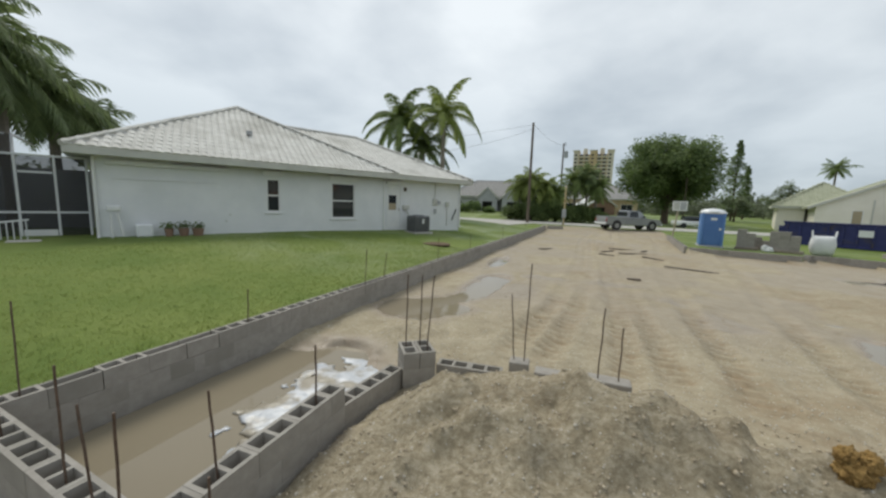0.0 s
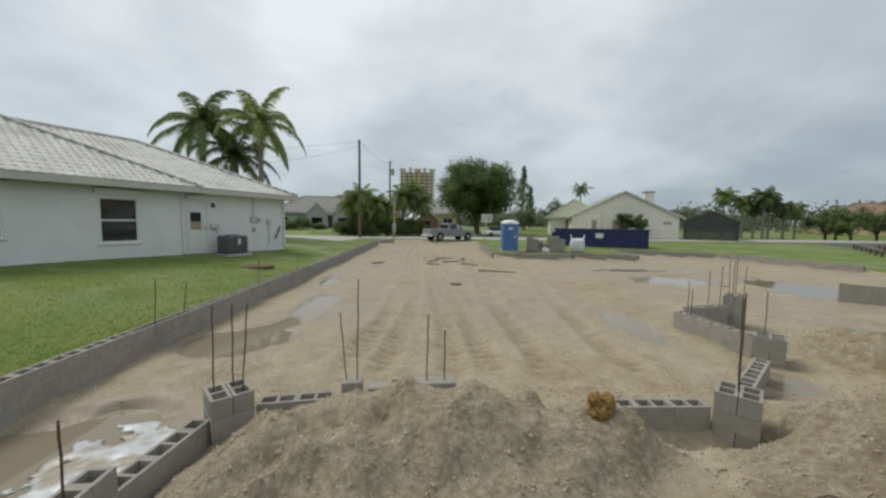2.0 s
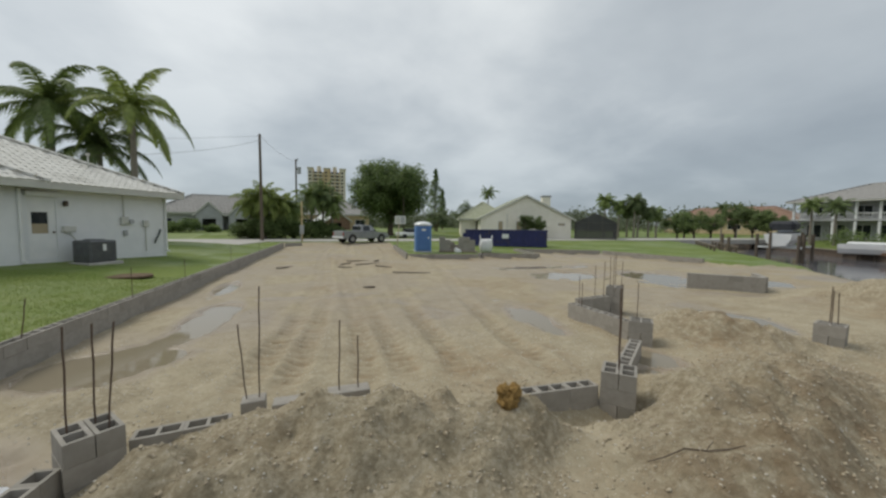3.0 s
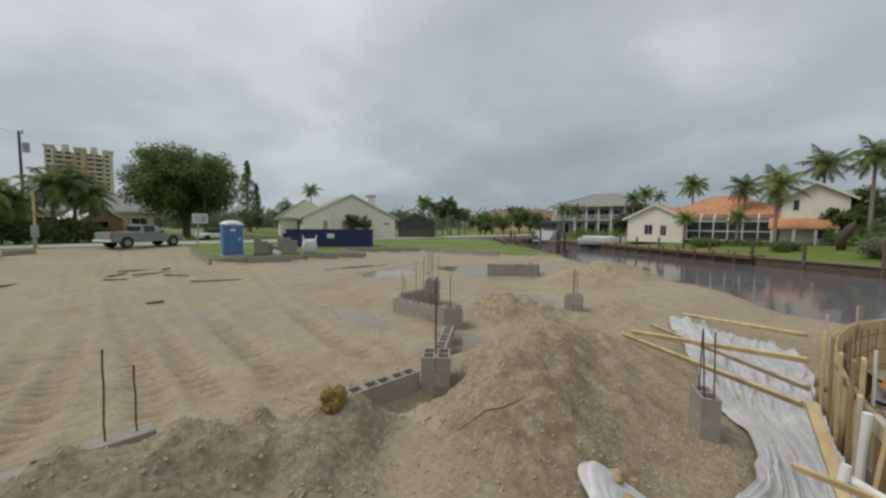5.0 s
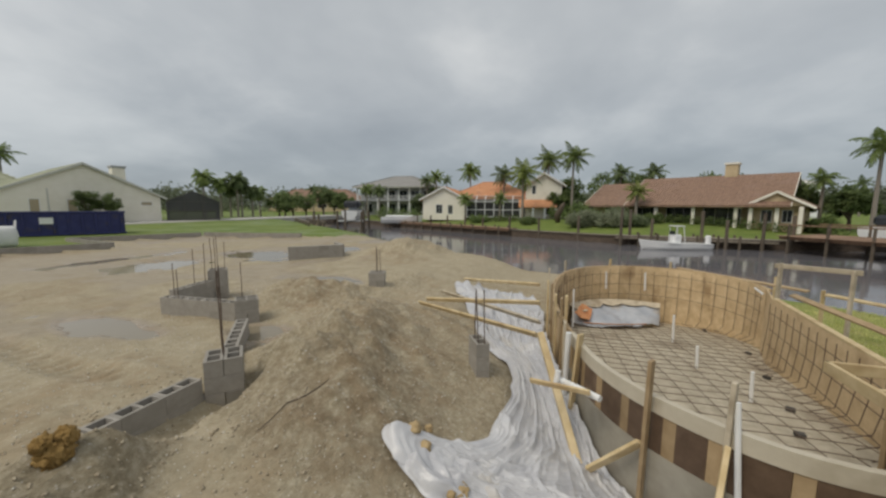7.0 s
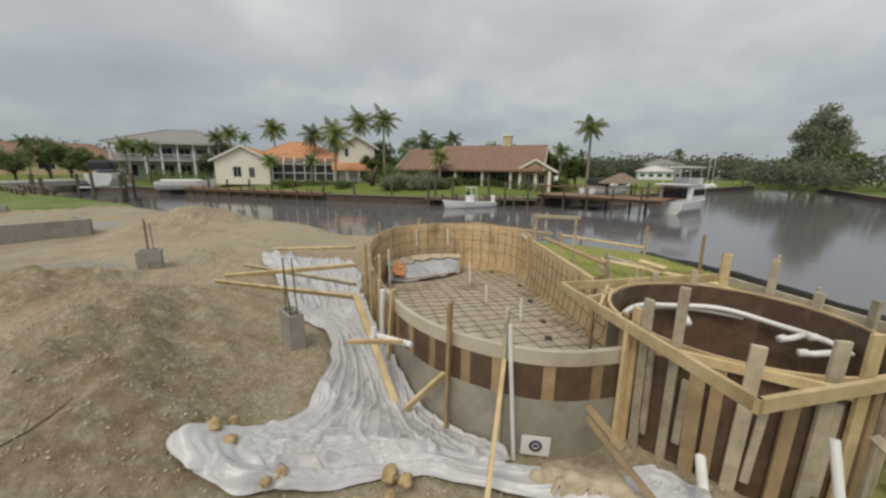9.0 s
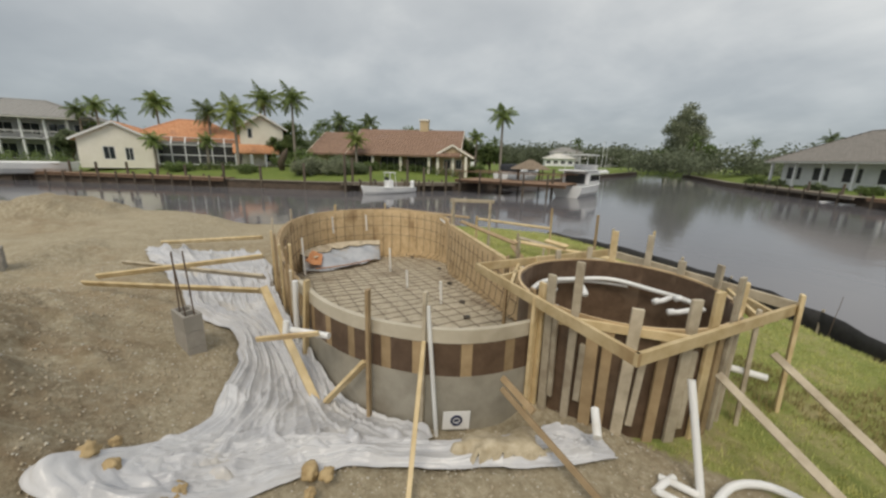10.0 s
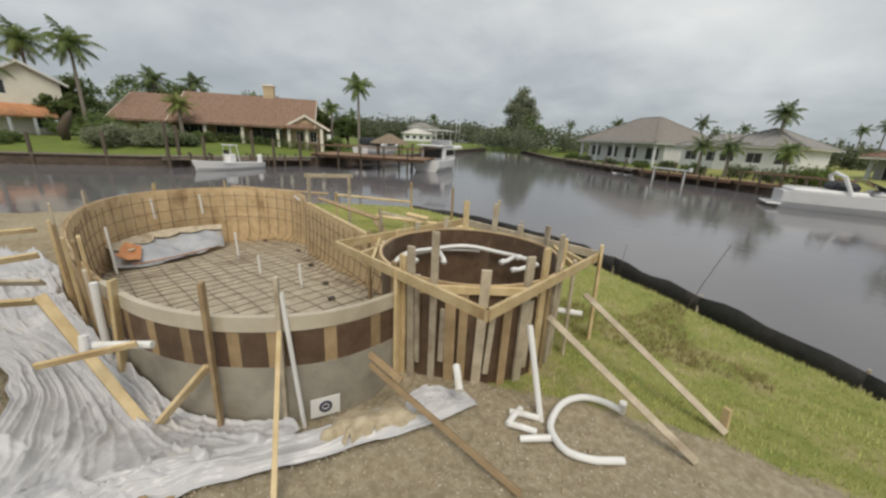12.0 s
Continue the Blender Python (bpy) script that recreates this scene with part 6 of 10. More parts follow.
# plywood lip with a scalloped lower edge over the back of the liner
bm = BM()
hn = normals(HOLLOW)
V = []
for k, ((x, y), (nx, ny)) in enumerate(zip(HOLLOW, hn)):
    u = k / (len(HOLLOW) - 1)
    d = (0.06 + 0.20 * (1 - u)) * abs(math.sin(u * math.pi * 4.5 + 0.35)) ** 0.6 + 0.02
    V.append([bm.verts.new((x + nx * q, y + ny * q, -0.33 + q2)) for q, q2 in ((d, -d * 0.3), (0.0, 0.0), (-0.16, 0.05))])
for A, B in zip(V, V[1:]):
    for q in range(2):
        bm.faces.new((A[q], B[q], B[q + 1], A[q + 1]))
ob = link("plywood_lip", bm, PINE_OLD)
sol = ob.modifiers.new("thickness", "SOLIDIFY")
sol.thickness = 0.016
tagged(ob, "pale plywood lip with a scalloped edge over the liner", "plywood")


# ---- loose lumber: stakes, braces and batter boards ----
def lumber(p0, p1, w=0.089, t=0.038, face=(0, 0, 1), material=PINE, label="pine board bracing the formwork", name="brace", group="loose lumber"):
    bm = BM()
    m, length = board_m(p0, p1, face)
    box(bm, (0, -w / 2, -t / 2), (length, w / 2, t / 2), 0.004)
    ob = link(name, bm, material)
    ob.matrix_basis = m
    tagged(ob, label, "timber", group)
    return ob


def stake(x, y, z1, z0=None, w=0.06, t=0.03, turn=0.0, lean=(0, 0), material=PINE_OLD, label="weathered timber stake driven beside the formwork"):
    g = gz(x, y) if z0 is None else z0
    a = radians(turn)
    return lumber((x, y, g - 0.08), (x + lean[0], y + lean[1], z1), w, t, (math.cos(a), math.sin(a), 0), material, label, "stake", "formwork stakes")


# stakes against the front of the pool form
lumber((4.7, -0.39, -0.58), (4.7, -0.49, 0.81), 0.1, 0.036, (0.6, 0.75, 0), PINE, "pine stake standing against the pool form", "stake", "formwork stakes")
lumber((3.56, -0.97, -0.60), (3.56, -0.99, 1.02), 0.075, 0.036, (0.6, 0.75, 0), PINE_WET, "damp pine stake leaning on the pool form", "stake", "formwork stakes")
lumber((3.21, -1.45, -0.60), (3.2, -1.47, 1.06), 0.06, 0.036, (0.6, 0.75, 0), PINE_OLD, "weathered timber stake driven beside the formwork", "stake", "formwork stakes")
stake(4.28, -3.2, 0.98, -0.4, 0.085, 0.038, 40, (0.02, 0.0), PINE_WET, "damp pine stake at the corner of the spa form")
stake(2.92, -2.6, 0.95, -0.32, 0.09, 0.038, 20, (0.0, 0.0), PINE)
# tall boards where the side of the form begins
for x, y, z1, m in ((5.35, -0.35, 1.12, PINE), (5.62, -0.30, 1.02, PINE_WET), (6.0, -0.22, 0.98, PINE), (6.5, -0.16, 1.05, PINE_WET), (7.3, -0.1, 0.95, PINE), (8.3, -0.12, 1.02, PINE_OLD), (5.1, -0.33, 0.82, PINE_OLD)):
    stake(x, y, z1, -0.35, 0.13, 0.036, 90, (0.04, 0.01), m, "upright pine board holding the side of the pool form")
# raking braces over the plastic sheet
lumber((7.15, 2.55, 0.33), (5.1, 0.05, 0.60), face=(0.6, -0.5, 0.5), label="pine board propping the side of the pool form")
lumber((7.35, 2.45, 0.36), (6.8, 0.05, 0.62), face=(0.9, -0.1, 0.4), label="pine board propping the side of the pool form")
lumber((8.3, 2.4, 0.33), (6.0, 0.03, 0.50), face=(0.6, -0.5, 0.5), material=PINE_OLD, label="weathered board propping the side of the pool form")
lumber((10.0, 2.2, 0.30), (8.4, 0.1, 0.62), face=(0.6, -0.5, 0.5), label="pine board propping the side of the pool form")
# crossed braces at the near corner
lumber((4.85, 0.0, 0.72), (3.90, -0.48, -0.45), 0.10, 0.085, (0.2, 0.9, 0.3), PINE, "pine board braced down to the ground beside the pool form")
lumber((3.88, -0.54, -0.40), (3.56, -0.95, 0.22), 0.085, 0.038, (0.9, 0.2, 0.2), PINE, "short pine brace between board and stake")
lumber((4.08, 0.08, 0.42), (3.78, -0.52, 0.52), 0.06, 0.03, (1, 0, 0.2), PINE, "short pine cleat nailed across a brace")
lumber((3.06, -1.40, 0.60), (2.02, -0.86, -0.2), 0.075, 0.038, (0.5, 0.9, 0.2), PINE, "pine board leaning on the pool form")
lumber((2.66, -2.06, 0.18), (1.05, -2.26, -0.19), 0.05, 0.038, (0.1, 0.9, 0.6), PINE_WET, "damp pine board propped against the spa form")
lumber((2.72, -2.10, 0.25), (2.30, -2.16, 0.145), 0.06, 0.036, (0.1, 0.9, 0.6), PINE_WET, "short pine block under a brace")
lumber((2.5, -0.05, -0.10), (1.75, 0.25, -0.16), 0.09, 0.038, (0, 0, 1), PINE, "pine offcut lying half under the plastic sheet")

# batter boards and stakes on the bank behind the pool
for x, y, z1 in ((8.6, -4.45, 1.32), (8.0, -5.2, 1.30)):
    stake(x, y, z1, -0.2, 0.09, 0.038, 30, (0, 0), PINE_OLD, "weathered stake of a batter board")
lumber((8.66, -4.38, 1.26), (7.94, -5.28, 1.28), 0.09, 0.03, (0.7, 0.6, 0), PINE_OLD, "weathered batter board nailed between stakes")
for x, y, z1, m in ((7.45, -6.8, 1.12, PINE), (6.1, -6.95, 1.14, PINE_WET), (5.36, -6.6, 0.98, PINE_OLD), (4.95, -7.2, 0.98, PINE), (3.85, -6.5, 0.78, PINE_OLD), (7.1, -5.5, 0.62, PINE_OLD), (6.5, -5.1, 0.6, PINE_OLD), (9.3, -5.6, 0.7, PINE),
                    (5.9, -5.2, 0.55, PINE_OLD), (10.6, -5.4, 0.72, PINE), (12.1, -3.6, 0.78, PINE), (12.2, -1.9, 0.78, PINE), (11.3, -0.6, 0.8, PINE_OLD)):
    stake(x, y, z1, None, 0.075, 0.036, rp.uniform(10, 60), (rp.uniform(-0.05, 0.05), rp.uniform(-0.05, 0.05)), m)
for p0, p1, m in (((9.25, -5.6, 0.62), (7.5, -6.8, 0.58), PINE), ((9.0, -4.9, 0.62), (6.6, -5.05, 0.5), PINE_WET), ((7.2, -5.4, 0.42), (5.2, -6.5, 0.38), PINE), ((8.3, -6.4, 0.2), (5.2, -6.9, 0.16), PINE_OLD), ((6.6, -5.9, 0.52), (6.0, -6.0, 0.5), PINE), ((7.9, -5.9, 0.1), (6.0, -5.0, 0.08), PINE_WET),
                  ((5.3, -6.62, 0.3), (3.9, -6.5, 0.25), PINE), ((12.2, -3.8, 0.6), (9.6, -5.5, 0.6), PINE_WET)):
    lumber(p0, p1, 0.12, 0.036, (0.2, 0.3, 0.9), m, "pine batter board laid between stakes on the bank")
bm = BM()
box(bm, (0, 0, 0), (1.5, 0.5, 0.10), 0.04, pose(6.6, -5.75, gz(7.2, -5.5) + 0.0, 0, 0, 25))
bmesh.ops.subdivide_edges(bm, edges=bm.edges[:], cuts=4, use_grid_fill=True)
for v in bm.verts:
    v.co.z += 0.05 * noise.noise(v.co * 4)
tagged(link("folded_sheet", bm, SHEET, smooth=True), "folded white plastic sheet lying on the grass", "plastic sheet")

# ---- spa formwork ----
spa = empty("spa_form", (*SPA_C, 0))
tagged(spa, "round spa formwork of dark board with upright pine studs", "spa formwork")
CIRC = [(SPA_R * math.cos(-2 * math.pi * k / 64), SPA_R * math.sin(-2 * math.pi * k / 64)) for k in range(65)]
for k in range(0, 64, 4):
    bm = curved_wall(BM(), CIRC[k:k + 5], -0.6, SPA_TOP + rp.uniform(-0.008, 0.008), 0.0, 0.018)
    part("shell_board", bm, PLY, spa, "dark brown form sheet")
bm = curved_wall(BM(), CIRC, SPA_TOP - 0.03, SPA_TOP + 0.015, -0.03, -0.002)
part("rim_strip", bm, PLY_LIGHT, spa, "pale plywood rim strip")
bm = BM()
cyl(bm, (0, 0, -0.6), (0, 0, -0.16), SPA_R - 0.02, n=40)
part("floor", bm, POOL_SAND, spa)
for k in range(10):
    a = radians(36 + k * 6.5)
    bm = BM()
    tube(bm, [((SPA_R - 0.1) * math.cos(a), (SPA_R - 0.1) * math.sin(a), -0.1), ((SPA_R - 0.1) * math.cos(a), (SPA_R - 0.1) * math.sin(a), 0.72)], 0.006, 5)
    part("mesh_bar", bm, RUST, spa)
for z in (0.2, 0.45):
    bm = BM()
    tube(bm, [((SPA_R - 0.09) * math.cos(radians(t)), (SPA_R - 0.09) * math.sin(radians(t)), z) for t in range(30, 105, 8)], 0.006, 5)
    part("mesh_bar", bm, RUST, spa)
# studs: angle, bottom, top, width, material
STUDS = [(92, -0.4, 1.10, 0.09, PINE), (99, -0.4, 1.22, 0.09, PINE_OLD), (103, -0.1, 0.85, 0.05, PINE_OLD), (112, -0.4, 1.42, 0.075, PINE_OLD), (117, 0.0, 0.62, 0.06, PINE_OLD), (122, -0.4, 0.84, 0.11, PINE_WET), (128, -0.4, 0.84, 0.09, PINE_WET),
         (136, -0.4, 1.08, 0.10, PINE_OLD), (141, -0.1, 0.60, 0.06, PINE_OLD), (150, -0.4, 0.84, 0.09, PINE_WET), (160, -0.4, 1.20, 0.10, PINE_OLD), (164, -0.1, 0.7, 0.06, PINE_OLD), (173, -0.4, 1.26, 0.10, PINE), (180, -0.4, 0.9, 0.08, PINE_WET),
         (188, -0.4, 1.36, 0.08, PINE_OLD), (198, -0.4, 0.9, 0.09, PINE_OLD), (210, -0.4, 1.2, 0.08, PINE), (222, -0.4, 0.95, 0.09, PINE_OLD), (245, -0.4, 1.2, 0.09, PINE_OLD),
         (269, -0.4, 1.1, 0.09, PINE_OLD), (291, -0.4, 1.36, 0.08, PINE_OLD), (313, -0.4, 1.36, 0.09, PINE), (330, -0.4, 1.1, 0.07, PINE_OLD), (352, -0.4, 1.05, 0.08, PINE_OLD), (15, -0.4, 1.0, 0.08, PINE), (84, -0.4, 0.98, 0.08, PINE_WET)]
for deg, z0, z1, w, m in STUDS:
    a = radians(deg)
    r = SPA_R + 0.03
    bm = BM()
    lean = rp.uniform(-0.03, 0.03)
    board(bm, (r * math.cos(a), r * math.sin(a), z0), (r * math.cos(a + lean), r * math.sin(a + lean), z1), w, 0.036, (math.cos(a), math.sin(a), 0))
    part("stud", bm, m, spa)
# square frame of rails round the rim, with corner ties
FR = [(1.22, 1.22), (-1.24, 1.27), (-1.20, -1.24), (1.2, -1.22)]
ztop = SPA_TOP + 0.01
for (x0, y0), (x1, y1), m in ((FR[0], FR[1], PINE), (FR[1], FR[2], PINE), (FR[2], FR[3], PINE_OLD), (FR[3], FR[0], PINE)):
    bm = BM()
    d = Vector((x1 - x0, y1 - y0, 0)).normalized()
    board(bm, (x0 - d.x * 0.02, y0 - d.y * 0.02, ztop), (x1 + d.x * 0.02, y1 + d.y * 0.02, ztop), 0.11, 0.038, (d.y, -d.x, 0))
    part("rail", bm, m, spa, "yellow pine rail")
for (x0, y0), (x1, y1) in (((-1.22, 0.40), (-0.40, 1.25)), ((0.45, 1.22), (1.2, 0.55)), ((0.8, 1.2), (0.95, 0.62)), ((-1.2, -0.55), (-0.55, -1.22)), ((-1.19, -0.85), (-0.8, -1.1))):
    bm = BM()
    board(bm, (x0, y0, ztop - 0.05), (x1, y1, ztop - 0.05), 0.085, 0.038, (y1 - y0, x0 - x1, 0.0))
    part("corner_tie", bm, PINE, spa)

# plumbing inside the spa: a ring of pipe with elbows and tees
pipe = empty("spa_pipework", (*SPA_C, 0))
tagged(pipe, "white plastic pipe ring with elbows inside the spa form", "pipework")
bm = BM()
tube(bm, [((SPA_R - 0.13) * math.cos(radians(t)), (SPA_R - 0.13) * math.sin(radians(t)), 0.66 + 0.015 * math.sin(t * 0.1)) for t in range(-122, 78, 6)], 0.032, 8)
part("ring_pipe", bm, PVC, pipe, smooth=True)
bm = BM()
tube(bm, [((SPA_R - 0.10) * math.cos(radians(t)), (SPA_R - 0.10) * math.sin(radians(t)), 0.60) for t in range(-60, 60, 6)], 0.02, 8)
part("ring_pipe", bm, PVC, pipe, smooth=True)
for deg, r, z in ((58, 0.34, 0.60), (20, 0.25, 0.66), (-20, 0.36, 0.56), (-95, 0.30, 0.62), (-118, 0.34, 0.60), (-105, 0.12, 0.70)):
    a = radians(deg)
    bm = BM()
    q = (SPA_R - 0.13)
    tube(bm, [(q * math.cos(a), q * math.sin(a), 0.66), ((q - r * 0.7) * math.cos(a), (q - r * 0.7) * math.sin(a), z), ((q - r) * math.cos(a + 0.05), (q - r) * math.sin(a + 0.05), z - 0.02)], [0.034, 0.034, 0.034], 8)
    tube(bm, [((q - r + 0.07) * math.cos(a + 0.05), (q - r + 0.07) * math.sin(a + 0.05), z - 0.012), ((q - r) * math.cos(a + 0.05), (q - r) * math.sin(a + 0.05), z - 0.02)], 0.042, 8)
    part("elbow", bm, PVC, pipe, smooth=True)
for x, y in ((-0.45, 0.62), (-0.35, 0.1)):
    bm = BM()
    cyl(bm, (x, y, -0.2), (x, y, 0.52), 0.028, n=10)
    cyl(bm, (x, y, 0.46), (x, y, 0.56), 0.042, n=10)
    part("riser", bm, PVC, pipe)


# starter steel that rises round the pool side of the spa
cage_bars = empty("spa_steel", (*SPA_C, 0))
tagged(cage_bars, "thin rusty steel bars bent up inside the spa form", "steel bars")
for k in range(15):
    a = radians(10 + k * 9)
    r_ = SPA_R - 0.10
    part("bar", tube(BM(), [(r_ * math.cos(a), r_ * math.sin(a), -0.35), (r_ * math.cos(a), r_ * math.sin(a), 0.74 + 0.05 * math.sin(k * 2.2))], 0.0055, 5), RUST, cage_bars)
for z in (0.1, 0.35, 0.6):
    part("ring_bar", tube(BM(), [((SPA_R - 0.112) * math.cos(radians(a)), (SPA_R - 0.112) * math.sin(radians(a)), z) for a in range(8, 140, 6)], 0.0055, 5), RUST, cage_bars)


# ---- pipes lying about and stubs in the pool ----
def pipe_thing(pts, r=0.03, label="white plastic pipe offcut lying on the sand", name="pvc_pipe", parent=None):
    bm = BM()
    tube(bm, pts, r, 10)
    ob = link(name, bm, PVC, smooth=False)
    tagged(ob, label, "pipe", "pipe offcuts")
    return ob


G0 = gz(1.0, -2.9)
loop = smooth_line([(0.83, -3.68), (1.02, -3.68), (1.19, -3.58), (1.28, -3.33), (1.23, -3.04), (1.11, -2.9), (0.97, -2.84), (0.82, -2.9), (0.61, -3.11)], 0.06)
pipe_thing([(x, y, gz(x, y) + 0.035 + 0.05 * (1 - k / len(loop))) for k, (x, y) in enumerate(loop)], 0.032, "curved white flexible pipe lying on the ground beside the spa")
pipe_thing([(0.83, -3.72, G0 + 0.02), (0.82, -3.67, G0 + 0.16)], 0.034, "white pipe elbow at the end of a curved pipe")
for a, b in (((1.59, -2.92), (1.36, -3.06)), ((1.51, -2.78), (1.29, -2.89)), ((1.34, -2.7), (1.12, -2.95)), ((1.54, -3.03), (1.51, -2.76))):
    pipe_thing([(*a, gz(*a) + 0.03), ((a[0] + b[0]) / 2, (a[1] + b[1]) / 2 + 0.02, gz(*a) + 0.045), (*b, gz(*b) + 0.03)], 0.03)
pipe_thing([(1.33, -3.08, gz(1.33, -3.08) - 0.05), (1.66, -3.22, 0.60)], 0.03, "white pipe standing upright beside the spa form")
pipe_thing([(2.05, -2.62, 0.22), (1.86, -2.46, 0.13)], 0.036, "short white pipe stub poking through the spa form")
pipe_thing([(1.90, -4.25, 0.34), (1.62, -4.42, 0.33)], 0.034, "short white pipe stub poking out of the spa form")
pipe_thing([(3.2, -1.5, 0.9), (3.05, -1.56, -0.55)], 0.022, "thin white pipe leaning on the pool form")
pipe_thing([(4.95, -0.34, -0.3), (4.92, -0.36, 0.74)], 0.035, "white pipe standing against the pool form")
pipe_thing([(4.15, -0.25, 0.44), (3.80, -0.62, 0.46)], 0.034, "short white pipe tied across a brace")
pipe_thing([(4.1, -0.2, 0.40), (4.12, -0.22, 0.56)], 0.032, "white pipe elbow beside a brace")
for x, y, z0, z1 in ((9.2, -2.9, -0.75, -0.05), (7.3, -2.72, -0.55, -0.08), (11.4, -1.75, 0.0, 0.5), (11.5, -2.8, 0.0, 0.52), (5.9, -2.9, -0.4, 0.1), (9.6, -0.75, -0.7, 0.3)):
    pipe_thing([(x, y, z0), (x, y + 0.02, z1)], 0.024, "thin white pipe stub standing in the pool mesh")
pipe_thing([(9.3, -4.4, 0.66), (8.6, -4.2, 0.69)], 0.02, "thin white pipe laid over the corner of the form")

# small notice with a dark ring mark on the liner
sign_m, _ = board_m((3.085, -1.64, -0.36), (2.995, -1.92, -0.37), (-0.95, 0.31, 0.0))
sign = empty("notice_sheet")
sign.matrix_basis = sign_m @ pose(0, 0, 0.02, 0, 0, 0)
tagged(sign, "small white notice with a dark ring fixed to the pool form", "notice")
bm = BM()
box(bm, (0.0, -0.11, -0.003), (0.29, 0.11, 0.003), 0.001)
part("sheet", bm, WHITE_PAINT, sign)
DARK_INK = mat("dark_blue_ink", (0.02, 0.025, 0.06), (0.03, 0.035, 0.08), 5, 0.6, 0)
bm = BM()
tube(bm, [(0.145 + 0.052 * math.cos(t * 0.35), 0.052 * math.sin(t * 0.35), 0.004) for t in range(18)], 0.014, 6, True)
box(bm, (0.120, -0.014, 0.003), (0.170, 0.014, 0.008))
part("ring_mark", bm, DARK_INK, sign)

# long raking braces from the bank to the spa
lumber((0.05, -4.17, gz(0.05, -4.17) + 0.03), (1.62, -4.40, 0.60), 0.065, 0.036, (0.3, 0.5, 0.7), PINE_OLD, "long weathered board bracing the spa form to the ground")
lumber((0.18, -3.53, gz(0.18, -3.53) + 0.03), (1.66, -3.60, 0.56), 0.065, 0.036, (0.3, 0.5, 0.7), PINE_OLD, "long weathered board bracing the spa form to the ground")
stake(0.07, -4.24, 0.02, None, 0.07, 0.03, 60, (0.02, 0.0), PINE, "short pine peg at the foot of a brace")
stake(1.66, -4.95, 1.08, None, 0.09, 0.036, 30, (0.06, -0.03), PINE, "tall pine stake at the corner of the spa frame")
stake(1.72, -4.3, 1.0, None, 0.07, 0.036, 30, (0.05, -0.02), PINE_OLD)


# ---- plastic sheet draped beside the pool ----
def drape(rows, nu, nv, seed, lift=0.03, fold=0.07, k=6.0, hang=None, free=False):
    """A sheet lofted between pairs of edge points (left, right), lying on the ground with folds along its length."""
    L_ = smooth_line([r[0] for r in rows], 0.04)
    R_ = smooth_line([r[1] for r in rows], 0.04)
    Lp = np.stack([np.interp(np.linspace(0, len(L_) - 1, nu + 1), np.arange(len(L_)), c) for c in np.array(L_).T], -1)
    Rp = np.stack([np.interp(np.linspace(0, len(R_) - 1, nu + 1), np.arange(len(R_)), c) for c in np.array(R_).T], -1)
    v = np.linspace(0, 1, nv + 1)[None, :] * np.ones((nu + 1, 1))
    u = np.linspace(0, 1, nu + 1)[:, None] * np.ones((1, nv + 1))
    wide = np.hypot(*(Rp - Lp).T)[:, None]
    edge = 0.10 * vnoise(u * 14 + seed, v * 0, 0.6, seed) * (1 - v) ** 3
    X = Lp[:, :1] + (Rp[:, :1] - Lp[:, :1]) * (v + edge)
    Y = Lp[:, 1:] + (Rp[:, 1:] - Lp[:, 1:]) * (v + edge)
    base = np.maximum.reduce([ground_z(X + a, Y + b) for a in (-0.09, 0, 0.09) for b in (-0.09, 0, 0.09)])
    for _ in range(6):
        pad_ = np.pad(base, 1, mode="edge")
        base = np.maximum(base, (pad_[:-2, 1:-1] + pad_[2:, 1:-1] + pad_[1:-1, :-2] + pad_[1:-1, 2:]) / 4)
    wob = 1.5 * vnoise(u * 3.2, v * 1.3, 0.8, seed + 2) + 0.5 * vnoise(u * 8, v * 4, 0.7, seed + 5)
    amp = np.clip(0.55 + 1.2 * vnoise(u * 6, v * 3, 0.9, seed + 3), 0.15, 1.2)
    r1 = 1 - np.abs(np.sin(v * k * math.pi + 2.2 * wob + 2 * vnoise(u * 5, v * 2, 0.5, seed + 7)))
    Z = base + lift + fold * amp * (r1 ** 4 + 0.38 * (1 - np.abs(np.sin(v * k * 2.7 * math.pi + 5 * wob))) ** 3) + 0.008 * vnoise(X, Y, 0.07, seed + 6)
    along = u * len(rows) * 0.32
    across = (v + 0.15 * wob) * wide
    # crumples run mostly along the sheet and cross one another
    for size, lean, h_, q in ((0.30, 0.25, 0.075, 8), (0.17, -0.3, 0.06, 9), (0.10, 0.2, 0.04, 10), (0.055, -0.25, 0.02, 12)):
        ridge = 1 - 2 * np.abs(vnoise(0.4 * along + lean * across, across - 0.25 * lean * along, size, seed + q))
        Z = Z + h_ * amp * ridge ** 6
    if hang:
        a, b, c, d, h = hang
        Z = Z + h * sm(v, 0.6, 1.0) * sm(u, a, b) * (1 - sm(u, c, d))
    # thin edges that lie on the sand
    lie = sm(v * wide, 0.0, 0.09) * sm(1 - u, 0.0, 0.012)
    if free:
        lie = lie * sm((1 - v) * wide, 0.0, 0.06) * sm(u, 0.0, 0.03)
    Z = (ground_z(X, Y) + 0.012 + 0.4 * (Z - base)) * (1 - lie) + Z * lie
    bm = BM()
    V = [[bm.verts.new((X[a, b], Y[a, b], Z[a, b])) for b in range(nv + 1)] for a in range(nu + 1)]
    for a in range(nu):
        for b in range(nv):
            bm.faces.new((V[a][b], V[a + 1][b], V[a + 1][b + 1], V[a][b + 1]))
    return bm


